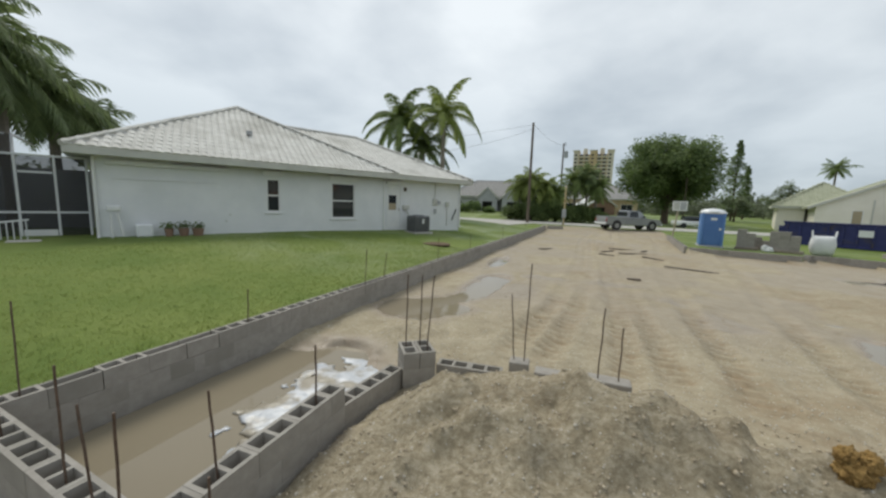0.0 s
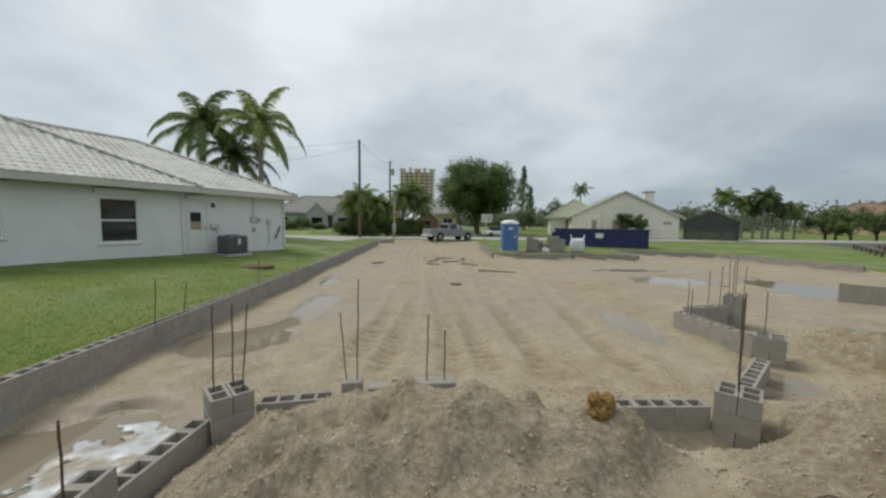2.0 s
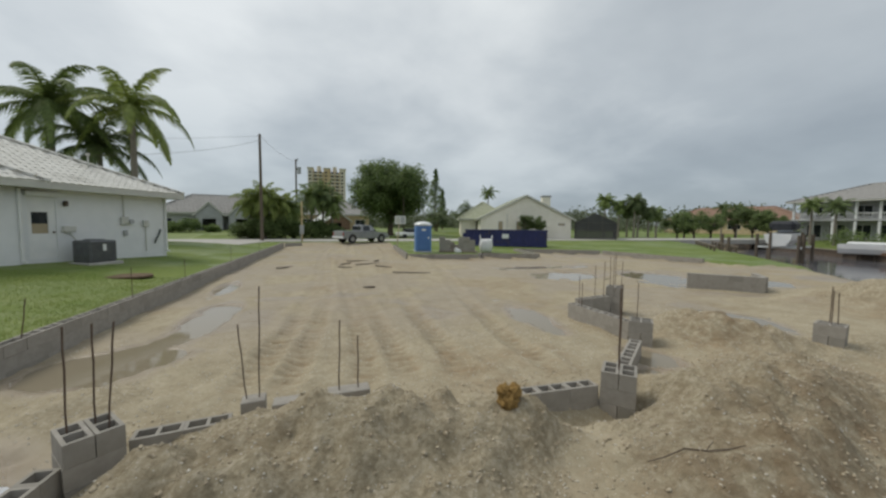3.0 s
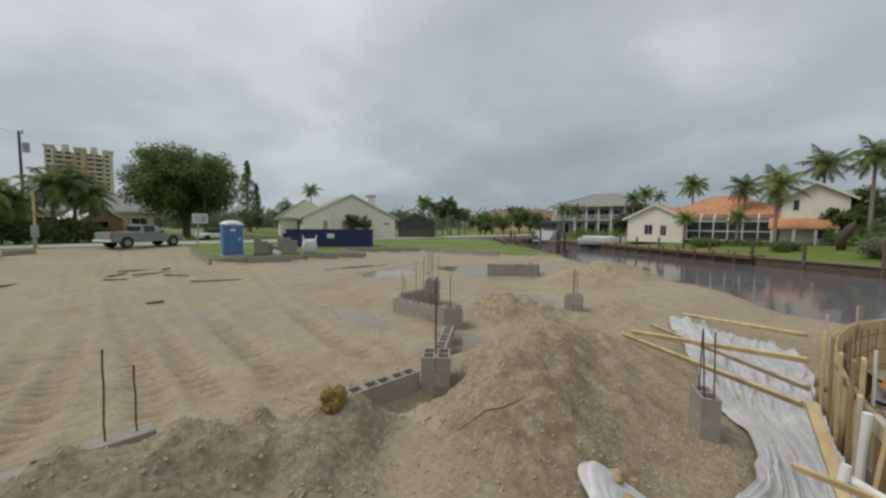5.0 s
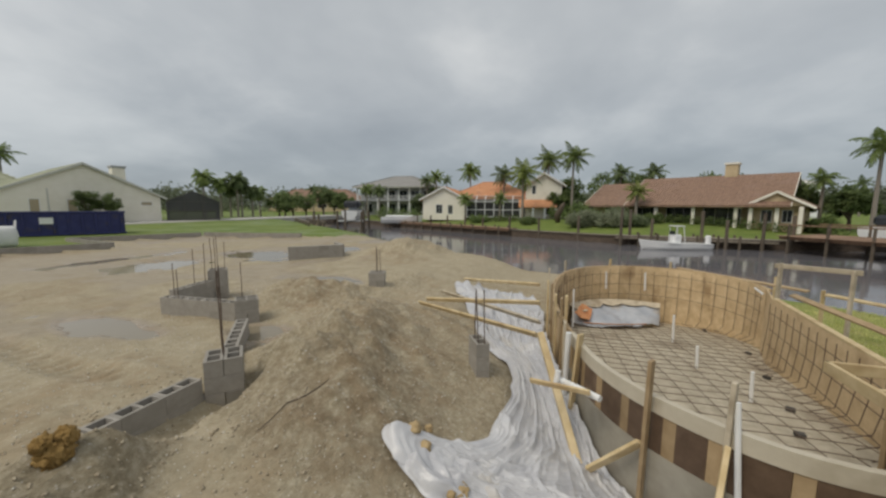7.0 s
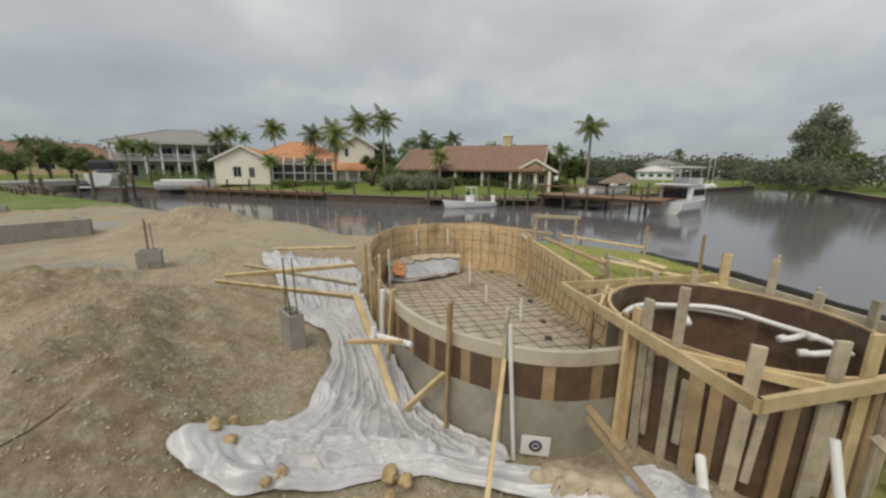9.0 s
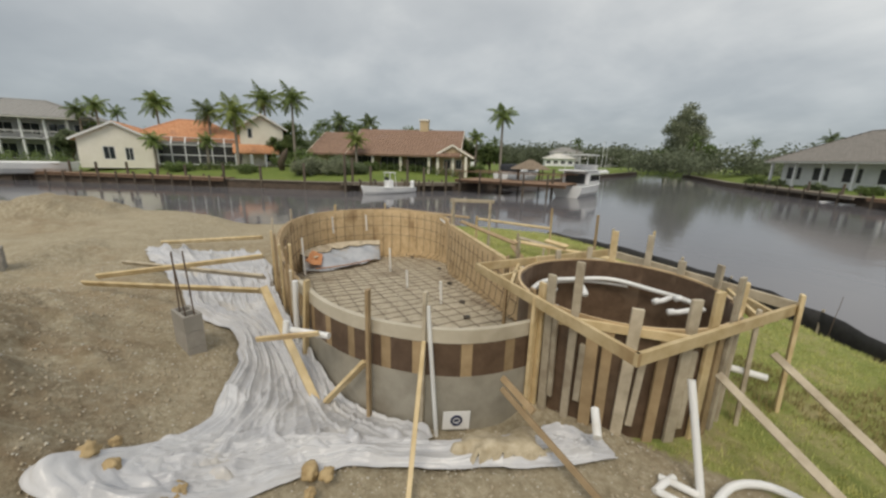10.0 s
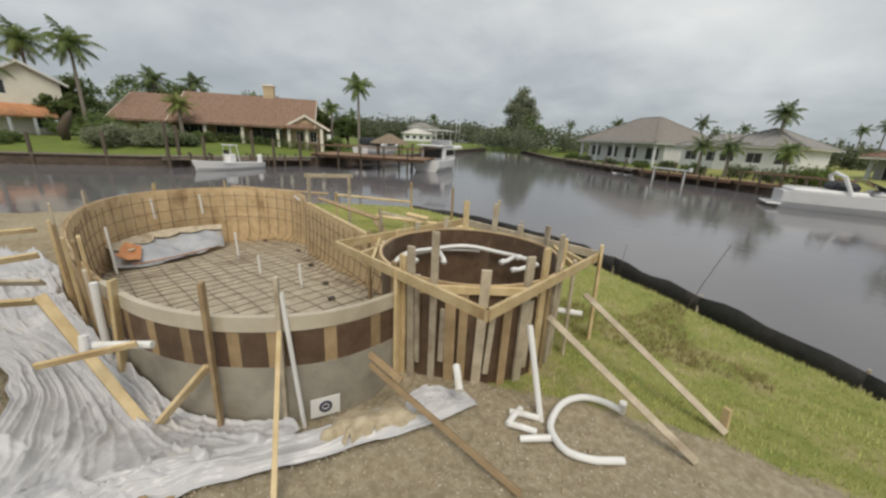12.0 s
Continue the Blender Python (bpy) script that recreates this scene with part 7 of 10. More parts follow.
bm = drape([((9.7, 2.5), (10.3, 0.3)), ((9.0, 2.2), (8.8, 0.0)), ((7.3, 1.5), (7.3, -0.05)), ((6.1, 1.0), (6.2, -0.12)), ((5.35, 0.45), (5.4, -0.30)), ((4.8, 0.34), (4.78, -0.43)), ((4.2, 0.36), (4.2, -0.63)), ((3.65, 0.48), (3.72, -0.93)), ((3.3, 0.75), (3.38, -1.22)), ((2.95, 1.22), (3.16, -1.45)), ((2.66, 1.1), (3.0, -1.5))], 340, 120, 41, 0.03, 0.085, 6, (0.35, 0.5, 0.72, 0.85, 0.28))
ob = link("plastic_sheet", bm, SHEET, smooth=True)
ob.modifiers.new("thickness", "SOLIDIFY").thickness = 0.004
tagged(ob, "crumpled white plastic sheet draped along the pool form", "plastic sheet")
bm = drape([((2.66, 1.1), (3.35, 0.8)), ((2.58, 0.7), (3.4, 0.3)), ((2.68, 0.1), (3.35, -0.1)), ((2.72, -0.4), (3.2, -0.55)), ((2.55, -0.95), (3.0, -1.1)), ((2.25, -1.6), (2.78, -1.75)), ((2.0, -2.2), (2.5, -2.4)), ((1.85, -2.75), (2.05, -2.8))], 260, 80, 57, 0.045, 0.075, 5, free=True)
ob = link("plastic_sheet", bm, SHEET, smooth=True)
ob.modifiers.new("thickness", "SOLIDIFY").thickness = 0.004
tagged(ob, "crumpled white plastic sheet spread over sand before the pool", "plastic sheet")


def rock(at, size, seed, material, label, name="sand_lump", cat="rock", flat=0.7, group=""):
    bm = BM()
    bmesh.ops.create_icosphere(bm, subdivisions=3, radius=1)
    for v in bm.verts:
        d = v.co.normalized()
        v.co = d * (1 + 0.5 * noise.noise(d * 1.7 + Vector((seed, 0, 0))) + 0.2 * noise.noise(d * 5 + Vector((0, seed, 0))))
        v.co = Vector((v.co.x * size[0], v.co.y * size[1], v.co.z * size[2]))
    ob = link(name, bm, material, smooth=True)
    ob.location = at
    tagged(ob, label, cat, group)
    return ob


# sand spilled over the sheet before the spa
xs, ys = np.arange(1.9, 3.05, 0.03), np.arange(-2.65, -1.2, 0.03)
SX, SY = np.meshgrid(xs, ys)
q = ((SX - 2.42 + 0.35 * (-1.95 - SY)) / 0.27) ** 2 + ((SY + 1.92) / 0.6) ** 2 + 1.2 * vnoise(SX, SY, 0.25, 61) + 0.6 * vnoise(SX, SY, 0.1, 62)
SZ = np.maximum.reduce([ground_z(SX + a, SY + b) for a in (-0.09, 0, 0.09) for b in (-0.09, 0, 0.09)]) + 0.115 + 0.06 * (1 - sm(q, 0.0, 1.0)) + 0.02 * vnoise(SX, SY, 0.07, 63) - 0.12 * sm(q, 0.5, 0.8)
V = [tuple(p) for p in np.stack([SX, SY, SZ], -1).reshape(-1, 3)]
w_ = len(xs)
F = [(a * w_ + b, a * w_ + b + 1, (a + 1) * w_ + b + 1, (a + 1) * w_ + b) for a in range(len(ys) - 1) for b in range(w_ - 1) if q[a, b] < 0.8]
SPILL = mat("loose_sand", (0.38, 0.315, 0.21), (0.54, 0.47, 0.345), 12, 0.95, 0.6, 40, dist=0.02)
tagged(from_arrays("sand_spill", V, F, SPILL, True), "loose sand spilled over the plastic sheet", "sand", kind="stuff")

CLOD = mat("sandy_limestone", (0.34, 0.24, 0.12), (0.50, 0.38, 0.21), 8, 0.9, 0.6, 30, dist=0.02)
for k, (x, y, s) in enumerate(((3.05, 1.1, 0.13), (2.95, 0.95, 0.1), (2.72, 0.55, 0.12), (2.62, 0.62, 0.07), (2.7, -0.3, 0.14), (2.6, -0.42, 0.11), (2.48, -0.28, 0.08), (3.2, 1.0, 0.08))):
    rock((x, y, gz(x, y) + 0.105), (s * 0.58, s * 0.5, s * 0.48), k * 3.3, CLOD, "ochre sandstone lump weighing down the plastic sheet", "sandstone_lump", "rock", group="lumps on the sheet")
OCHRE = mat("ochre_fibre", (0.26, 0.155, 0.045), (0.38, 0.245, 0.085), 14, 0.95, 0.9, 45, c3=(0.17, 0.095, 0.03), c3_scale=4, dist=0.04)
o1 = empty("fibre_bale", (1.47, 3.06, gz(1.47, 3.06) - 0.02))
tagged(o1, "torn ochre fibre bale sitting on the sand mound", "fibre bale")
for k, (dx, dy, dz, s) in enumerate(((0, 0, 0.07, 0.095), (-0.045, 0.02, 0.16, 0.062), (0.05, -0.01, 0.15, 0.07), (0.02, 0.0, 0.0, 0.085))):
    bm = BM()
    bmesh.ops.create_icosphere(bm, subdivisions=4, radius=1)
    for v in bm.verts:
        d = v.co.normalized()
        v.co = d * s * (1 + 0.35 * noise.noise(d * 2.5 + Vector((k, 0, 0))) + 0.22 * noise.noise(d * 8) + 0.12 * noise.noise(d * 20)) + Vector((dx, dy, dz))
    part("fibre_wad", bm, OCHRE, o1, smooth=True)

# ---- black silt fence along the bank ----
FENCE = smooth_line([(-12, -4.2), (-6, -5.6), (-2.4, -6.95), (-0.9, -7.75), (0.25, -8.5), (1.6, -9.25), (3.35, -10.2), (5.4, -10.85), (7.4, -10.95), (9.6, -10.9), (11.4, -10.2)], 0.35)
fence = empty("silt_fence", (0, 0, 0))
tagged(fence, "sagging black fabric silt fence along the canal bank", "silt fence")
rows = []
for k, (x, y) in enumerate(FENCE):
    top = -0.47 + 0.025 * math.sin(k * 1.7) + 0.02 * math.sin(k * 0.6)
    rows.append([(x + 0.04 * math.sin(k * 2.3), y + 0.05 * math.cos(k * 1.9) + 0.05 * q, z) for q, z in enumerate((-1.1, -0.75, top))])
for k in range(0, len(rows) - 1, 6):
    bm = BM()
    run = [[bm.verts.new(c) for c in r] for r in rows[k:k + 7]]
    for A, B in zip(run, run[1:]):
        for j in range(2):
            bm.faces.new((A[j], B[j], B[j + 1], A[j + 1]))
    ob = part("fabric_panel", bm, BLACK_FABRIC, fence, smooth=True)
    ob.modifiers.new("thickness", "SOLIDIFY").thickness = 0.012
    x, y, z = rows[k][2]
    part("stake", box(BM(), (x - 0.02, y - 0.07, -1.2), (x + 0.02, y - 0.03, z + 0.04), 0.004), PINE_OLD, fence)
for x, y, z1, lx in ((0.95, -6.9, 0.95, -0.35), (2.6, -9.1, 0.1, 0.02)):
    rebar_z = gz(x, y)
    bm = BM()
    tube(bm, [(x, y, rebar_z - 0.1), (x + lx * 0.5, y - 0.1, (rebar_z + z1) / 2), (x + lx, y - 0.25, z1)], 0.005, 6)
    ob = link("marker_rod", bm, RUST)
    tagged(ob, "thin dark steel rod leaning on the grassy bank", "steel rod")


# ---- palms ----
rv = random.Random(21)


def frond(V, F, base, az, elev, length, droop, leaf, width, n=15, twist=0.0):
    """One feather frond: a bent rib with two rows of hanging leaflets."""
    p = Vector(base)
    d = Vector((math.cos(az) * math.cos(elev), math.sin(az) * math.cos(elev), math.sin(elev)))
    side0 = Vector((-math.sin(az), math.cos(az), 0))
    step = length / n
    pts = [p.copy()]
    dirs = [d.copy()]
    for k in range(n):
        p = p + d * step
        d = (d + Vector((0, 0, -droop / n * (0.5 + k / n)))).normalized()
        pts.append(p.copy())
        dirs.append(d.copy())
    for k in range(n):
        j = len(V)
        w = 0.035 * length / 2.5 * (1 - 0.8 * k / n)
        V += [pts[k] - side0 * w, pts[k] + side0 * w, pts[k + 1] + side0 * w * 0.8, pts[k + 1] - side0 * w * 0.8]
        F.append((j, j + 1, j + 2, j + 3))
    for k in range(1, n + 1):
        t = k / n
        ll = leaf * (math.sin(math.pi * min(1, 0.18 + 0.82 * t) ** 0.8) * 0.85 + 0.18)
        for q in ((0.0, 0.5) if n < 20 else (0.0, 0.33, 0.66)):
            b = pts[k - 1].lerp(pts[k], q)
            for s in (-1, 1):
                out = (side0 * s + dirs[k] * 0.75 + Vector((0, 0, -0.45 + rv.uniform(-0.35, 0.35)))).normalized()
                tip = b + out * ll * rv.uniform(0.8, 1.1) + Vector((0, 0, -ll * 0.25))
                mid = b + out * ll * 0.5
                wv = dirs[k] * width
                j = len(V)
                V += [b - wv * 0.5, b + wv * 0.5, mid + wv * 0.5, mid - wv * 0.5, tip]
                F.append((j, j + 1, j + 2, j + 3))
                F.append((j + 3, j + 2, j + 4))


def palm(at, height, crown, material, label, n=18, lean=(0, 0), r=0.16, leaf=None, name="palm_tree", crownshaft=False, low=-0.9, droop=1.1, dead=0, n_seg=15):
    e = empty(name, at)
    tagged(e, label, "palm tree", "palms")
    bm = BM()
    k = 9
    pts = [(lean[0] * (i / k) ** 1.5, lean[1] * (i / k) ** 1.5, -0.3 + (height + 0.3) * i / k) for i in range(k + 1)]
    tube(bm, pts, [r * (1.35 - 0.55 * (i / k) + (0.12 if i == 0 else 0)) for i in range(k + 1)], 9)
    part("trunk", bm, BARK, e, "grey ringed trunk")
    top = Vector(pts[-1])
    if crownshaft:
        part("crownshaft", tube(BM(), [top - Vector((0, 0, 0.2)), top + Vector((0, 0, 0.5)), top + Vector((0, 0, 1.0))], [r * 1.05, r * 0.95, r * 0.4], 9), FROND_LIGHT, e)
        top = top + Vector((0, 0, 0.8))
    V, F = [], []
    for i in range(n):
        t = i / n
        az = i * 2.39996 + rv.uniform(-0.25, 0.25)
        el = 1.25 + (low - 1.25) * t ** 0.9 + rv.uniform(-0.12, 0.12)
        frond(V, F, top, az, el, crown * rv.uniform(0.85, 1.1) * (0.8 + 0.25 * math.sin(math.pi * t)), droop * rv.uniform(0.8, 1.25), leaf or crown * 0.34, crown * (0.030 if n_seg < 20 else 0.013), n_seg)
    from_arrays("crown", V, F, material, parent=e)
    if dead:
        V, F = [], []
        for i in range(dead):
            frond(V, F, top - Vector((0, 0, 0.15)), rv.uniform(0, 6.28), -1.1, crown * 0.7, 0.5, crown * 0.18, crown * 0.02, 8)
        from_arrays("dry_fronds", V, F, LEAF_GREY, parent=e)
    return e


# ---- broad-leaved trees and shrubs ----
def leaf_cloud(clumps, per, size, spread_k=0.55):
    """Loose leaves round clump centres (x, y, z, radius)."""
    V, F = [], []
    for cx, cy, cz, cr in clumps:
        for _ in range(per):
            d = Vector((rv.gauss(0, 1), rv.gauss(0, 1), rv.gauss(0, 0.8)))
            d = d.normalized() * cr * rv.random() ** spread_k
            c = Vector((cx, cy, cz)) + d
            a = Vector((rv.gauss(0, 1), rv.gauss(0, 1), rv.gauss(0, 0.6))).normalized()
            b = a.orthogonal().normalized()
            s = size * rv.uniform(0.6, 1.3)
            j = len(V)
            V += [c - a * s, c + b * s * 0.45 + a * 0.1 * s, c + a * s, c - b * s * 0.45 + a * 0.1 * s]
            F.append((j, j + 1, j + 2, j + 3))
    return V, F


def tree(at, height, rx, rz, trunk_h, material, label, clumps=46, per=110, size=0.16, r=0.25, name="tree", top_heavy=0.0, cat="tree"):
    e = empty(name, at)
    tagged(e, label, cat, "trees and shrubs")
    cz = height - rz
    cl = []
    for i in range(clumps):
        d = Vector((rv.gauss(0, 1), rv.gauss(0, 1), rv.gauss(0, 1))).normalized()
        q = rv.random() ** 0.4
        k = 0.24 + 0.16 * rv.random()
        cl.append((d.x * rx * q, d.y * rx * q, cz + d.z * rz * q * (1 + top_heavy * d.z), k * min(rx, rz) * 1.15))
    bm = BM()
    tube(bm, [(0, 0, -0.3), (0.04, 0.02, trunk_h * 0.5), (0, 0.05, trunk_h)], [r * 1.25, r, r * 0.85], 9)
    part("trunk", bm, BARK_DARK, e)
    for i in range(7):
        c = cl[i * max(1, clumps // 7) % clumps]
        bm = BM()
        mid = Vector((c[0] * 0.4, c[1] * 0.4, trunk_h + (c[2] - trunk_h) * 0.55))
        tube(bm, [(0, 0.03, trunk_h - 0.25), mid, (c[0] * 0.9, c[1] * 0.9, c[2])], [r * 0.6, r * 0.35, r * 0.1], 6)
        part("limb", bm, BARK_DARK, e)
    V, F = leaf_cloud(cl, per, size)
    from_arrays("crown", V, F, material, parent=e)
    return e


def shrub(at, h, rx, material, label, clumps=14, per=70, size=0.09, name="shrub", ry=None):
    e = empty(name, at)
    tagged(e, label, "shrub", "trees and shrubs")
    cl = []
    for i in range(clumps):
        a, q = rv.uniform(0, 6.28), rv.random() ** 0.5
        z = h * rv.uniform(0.2, 0.8) * (1 - 0.35 * q)
        cl.append((math.cos(a) * rx * q * 0.8, math.sin(a) * (ry or rx) * q * 0.8, z, 0.34 * min(h, rx) * 1.2))
    bm = BM()
    for i in range(4):
        c = cl[i]
        tube(bm, [(0.05 * i, 0, -0.15), (c[0] * 0.5, c[1] * 0.5, c[2] * 0.6), c[:3]], [0.04, 0.03, 0.012], 5)
    part("stems", bm, BARK_DARK, e)
    V, F = leaf_cloud(cl, per, size)
    from_arrays("foliage", V, F, material, parent=e)
    return e


def conifer(at, h, r0, label):
    """A narrow pine: tiers of drooping sprays round a straight trunk."""
    e = empty("conifer", at)
    tagged(e, label, "tree", "trees and shrubs")
    part("trunk", tube(BM(), [(0, 0, -0.3), (0, 0, h * 0.5), (0, 0, h * 0.98)], [0.2, 0.13, 0.03], 7), BARK_DARK, e)
    cl = []
    z = h * 0.1
    while z < h:
        r = r0 * (1 - z / h) ** 0.8 + 0.12
        for k in range(7):
            a = rv.uniform(0, 6.28)
            q = rv.uniform(0.25, 1.0)
            cl.append((math.cos(a) * r * q, math.sin(a) * r * q, z + 0.25 * (1 - q), 0.30 * r + 0.15))
        z += 0.42
    V, F = leaf_cloud(cl, 26, 0.17)
    from_arrays("crown", V, F, LEAF, parent=e)


def gp(x, y):
    return (x, y, gz(x, y))


# palms behind and beside the white house
palm(gp(-14.0, 31.0), 8.7, 5.3, FROND_LIGHT, "tall royal palm with bright feathery fronds behind the white house", 15, r=0.2, crownshaft=True, low=-0.55, droop=2.3, leaf=0.95, n_seg=34)
palm(gp(-18.6, 31.0), 8.7, 5.4, FROND, "tall palm with full drooping fronds behind the white house", 18, r=0.2, crownshaft=True, low=-0.7, droop=2.3, leaf=0.95, n_seg=34)
palm(gp(-17.0, 33.0), 7.6, 5.0, FROND_DARK, "palm with dark drooping fronds behind the white house", 18, r=0.18, low=-0.7, droop=2.3, leaf=0.95, n_seg=34)
for x, y, h, c in ((-15.6, 0.6, 6.2, 3.2), (-16.6, 2.4, 6.6, 3.4), (-18.2, 4.0, 6.9, 3.2), (-19.5, 5.6, 6.3, 3.1), (-21.5, 7.6, 5.6, 2.8), (-19.0, 1.2, 7.6, 3.4), (-23.8, 9.8, 5.0, 2.4)):
    palm((x, y, 0.7), h, c, FROND_DARK, "dark queen palm with long hanging fronds beside the pool cage", 24, r=0.17, low=-1.35, droop=1.9, leaf=1.1)
# street planting: leaning palms and thick shrubs by the poles
for x, y, h, c, m in ((-10.0, 47.4, 4.6, 2.9, FROND_LIGHT), (-8.6, 46.8, 5.2, 3.0, FROND_LIGHT), (-7.0, 47.6, 4.4, 2.9, FROND_LIGHT), (-5.6, 48.0, 3.8, 2.6, FROND), (-3.4, 48.6, 5.4, 2.9, FROND), (-2.0, 49.0, 5.8, 3.0, FROND_DARK), (-9.2, 48.6, 3.4, 2.6, FROND), (-0.9, 48.8, 4.4, 2.5, FROND)):
    palm(gp(x, y), h, c, m, "low bushy palm beside the street", 26, r=0.14, low=-1.3, droop=1.9, leaf=0.95)
for x, y, h, rx in ((-10.4, 46.6, 3.0, 1.7), (-8.4, 46.4, 3.4, 1.9), (-6.4, 46.6, 3.2, 1.8), (-4.4, 47.4, 3.0, 1.8), (-2.4, 48.0, 3.0, 1.8), (-0.4, 48.2, 2.2, 1.5)):
    shrub(gp(x, y), h, rx, LEAF_HEDGE, "thick dark green shrub under the street palms", 26, 120, 0.15)
for x, y, h, rx in ((-19.2, 55.0, 2.4, 1.5), (-21.2, 54.4, 1.8, 1.3), (-16.6, 55.8, 1.2, 1.1)):
    shrub(gp(x, y), h, rx, LEAF, "dark rounded shrub before the street house", 22, 90, 0.14)
tree(gp(7.8, 57.4), 11.4, 5.9, 4.4, 3.0, LEAF, "large round dark green shade tree by the street", 120, 300, 0.22, 0.42)
conifer((20.4, 77, 1.0), 13.4, 2.3, "tall narrow dark conifer beside the street")
conifer((27.5, 96, 1.0), 11.0, 1.9, "narrow dark conifer in the distance")
tree((25.5, 70.5, 1.0), 5.6, 3.2, 2.2, 1.2, LEAF_GREY, "grey-green bushy tree beside the cream house", 34, 90, 0.2, 0.2)
tree((19.5, 72, 1.0), 4.0, 3.0, 1.6, 0.8, LEAF_GREY, "low grey-green bush across the street", 26, 80, 0.2, 0.15)
palm((31.5, 73.5, 1.0), 8.4, 2.6, FROND, "slender palm behind the cream house", 15, r=0.14)
for x, y, h in ((25.0, 44.8, 3.0), (26.5, 44.2, 3.1)):
    tree((x, y, 0.7), h, 1.15, 1.15, 0.6, LEAF_HEDGE, "clipped round shrub before the cream house", 22, 90, 0.13, 0.08, "round_shrub")
for x, y, h, c in ((45.2, 53.4, 6.6, 2.3), (47.0, 52.0, 5.6, 2.3), (48.6, 50.2, 6.3, 2.5), (50.0, 50.8, 5.6, 2.2), (52.0, 50.5, 4.6, 2.1), (54.8, 51.5, 4.4, 2.0), (49.2, 52.4, 5.0, 2.2)):
    palm((x, y, 0.4), h, c, rv.choice((FROND, FROND_DARK)), "palm in the clump at the canal corner", 30, r=0.14, low=-1.3, droop=2.0, dead=5, leaf=0.95)
for x, y in ((58, 50), (62, 52), (57, 46), (66, 50)):
    tree((x, y, 0.4), 4.6, 2.2, 1.9, 0.8, LEAF, "rounded tree on the canal shore", 30, 90, 0.18, 0.16)
# palms across the canal
for x, y, h, c, m in ((73.0, 15.6, 9.0, 3.2, FROND), (61.5, 7.4, 7.2, 2.7, FROND_DARK), (60.2, 0.3, 9.2, 3.1, FROND), (55.2, -3.1, 9.0, 3.0, FROND), (52.0, 3.6, 6.8, 3.1, FROND_LIGHT), (70.0, 22, 7.8, 2.3, FROND), (71.5, 24.5, 7.2, 2.2, FROND_DARK),
                      (66.5, 33.0, 5.6, 2.2, FROND_DARK), (68.0, 36.5, 6.2, 2.2, FROND), (63, 36, 5.0, 2.1, FROND_DARK), (85, 62, 7.0, 2.3, FROND_DARK), (84, 58, 6.6, 2.2, FROND_DARK), (41.9, -27.9, 8.4, 2.5, FROND), (55.0, 12.5, 3.6, 1.8, FROND), (54.0, 7.0, 3.4, 1.7, FROND),
                      (49.0, -10.2, 3.8, 1.9, FROND_LIGHT), (47.9, -27.5, 5.2, 1.9, FROND), (66, -16, 7.6, 2.4, FROND_DARK), (65, -11, 7.4, 2.4, FROND_DARK), (5.6, -50.4, 3.3, 1.8, FROND_DARK), (8.4, -52.0, 3.4, 1.8, FROND_DARK), (-8.5, -52, 6.0, 2.2, FROND), (2.4, -58, 6.4, 2.2, FROND_DARK), (-13, -54, 6.4, 2.2, FROND_DARK)):
    palm(gp(x, y), h, c, m, "palm on the far side of the canal", 17, r=0.15, low=-0.9, droop=1.3)
for x, y, h, rx, m in ((50.5, -6.4, 2.6, 1.9, LEAF_HEDGE), (48.6, -8.2, 2.2, 1.8, LEAF_GREY), (47.2, -5.6, 1.6, 1.6, LEAF), (52.5, -4.0, 3.4, 1.8, LEAF), (45.4, -9.4, 1.5, 1.5, LEAF_GREY), (47.6, -11.6, 1.6, 1.3, LEAF_HEDGE), (53.4, 10.0, 1.5, 1.6, LEAF), (54.6, -1.2, 2.8, 1.5, LEAF), (44.8, -24.8, 1.6, 1.4, LEAF_HEDGE),
                        (43.4, -25.8, 2.2, 1.6, LEAF), (49.4, 2.6, 1.2, 1.2, LEAF_HEDGE), (56.5, 22.0, 2.6, 2.0, LEAF), (60, 26, 3.2, 2.2, LEAF), (64, 31, 3.4, 2.4, LEAF), (-1.4, -45.6, 2.2, 1.6, LEAF), (9.0, -52.6, 1.4, 1.4, LEAF), (1.6, -47.0, 2.0, 1.3, LEAF_GREY)):
    shrub(gp(x, y), h, rx, m, "leafy shrub in a canal-side garden", 16, 70, 0.13)
for x, y, h, rx in ((66.5, -9.0, 7.4, 2.6), (68.0, -15.0, 7.8, 3.0), (64.0, -21.5, 7.2, 2.4), (59.0, -24.5, 6.4, 2.2), (61.0, -3.0, 6.6, 2.2), (69.0, 45.0, 5.6, 2.4), (66.5, 41.0, 4.6, 2.0), (73.5, 22.5, 6.0, 2.4), (66.0, 24.0, 4.4, 1.8), (75.0, 52.0, 6.6, 2.8), (50.5, -27.0, 4.6, 2.0), (47.0, -29.5, 4.0, 1.8), (71.0, 4.0, 7.0, 2.4), (57.5, -1.6, 4.6, 1.6)):
    tree((x, y, 0.4), h, rx, h * 0.36, 1.0, rv.choice((LEAF, LEAF_HEDGE, LEAF_GREY)), "leafy garden tree among the canal houses", 36, 110, 0.2, 0.16)
for x, y, h, c in ((1.0, -49.6, 3.0, 1.7),):
    palm(gp(x, y), h, c, rv.choice((FROND, FROND_DARK)), "bushy palm on the far bank of the canal", 18, r=0.14, low=-1.2, droop=1.6)
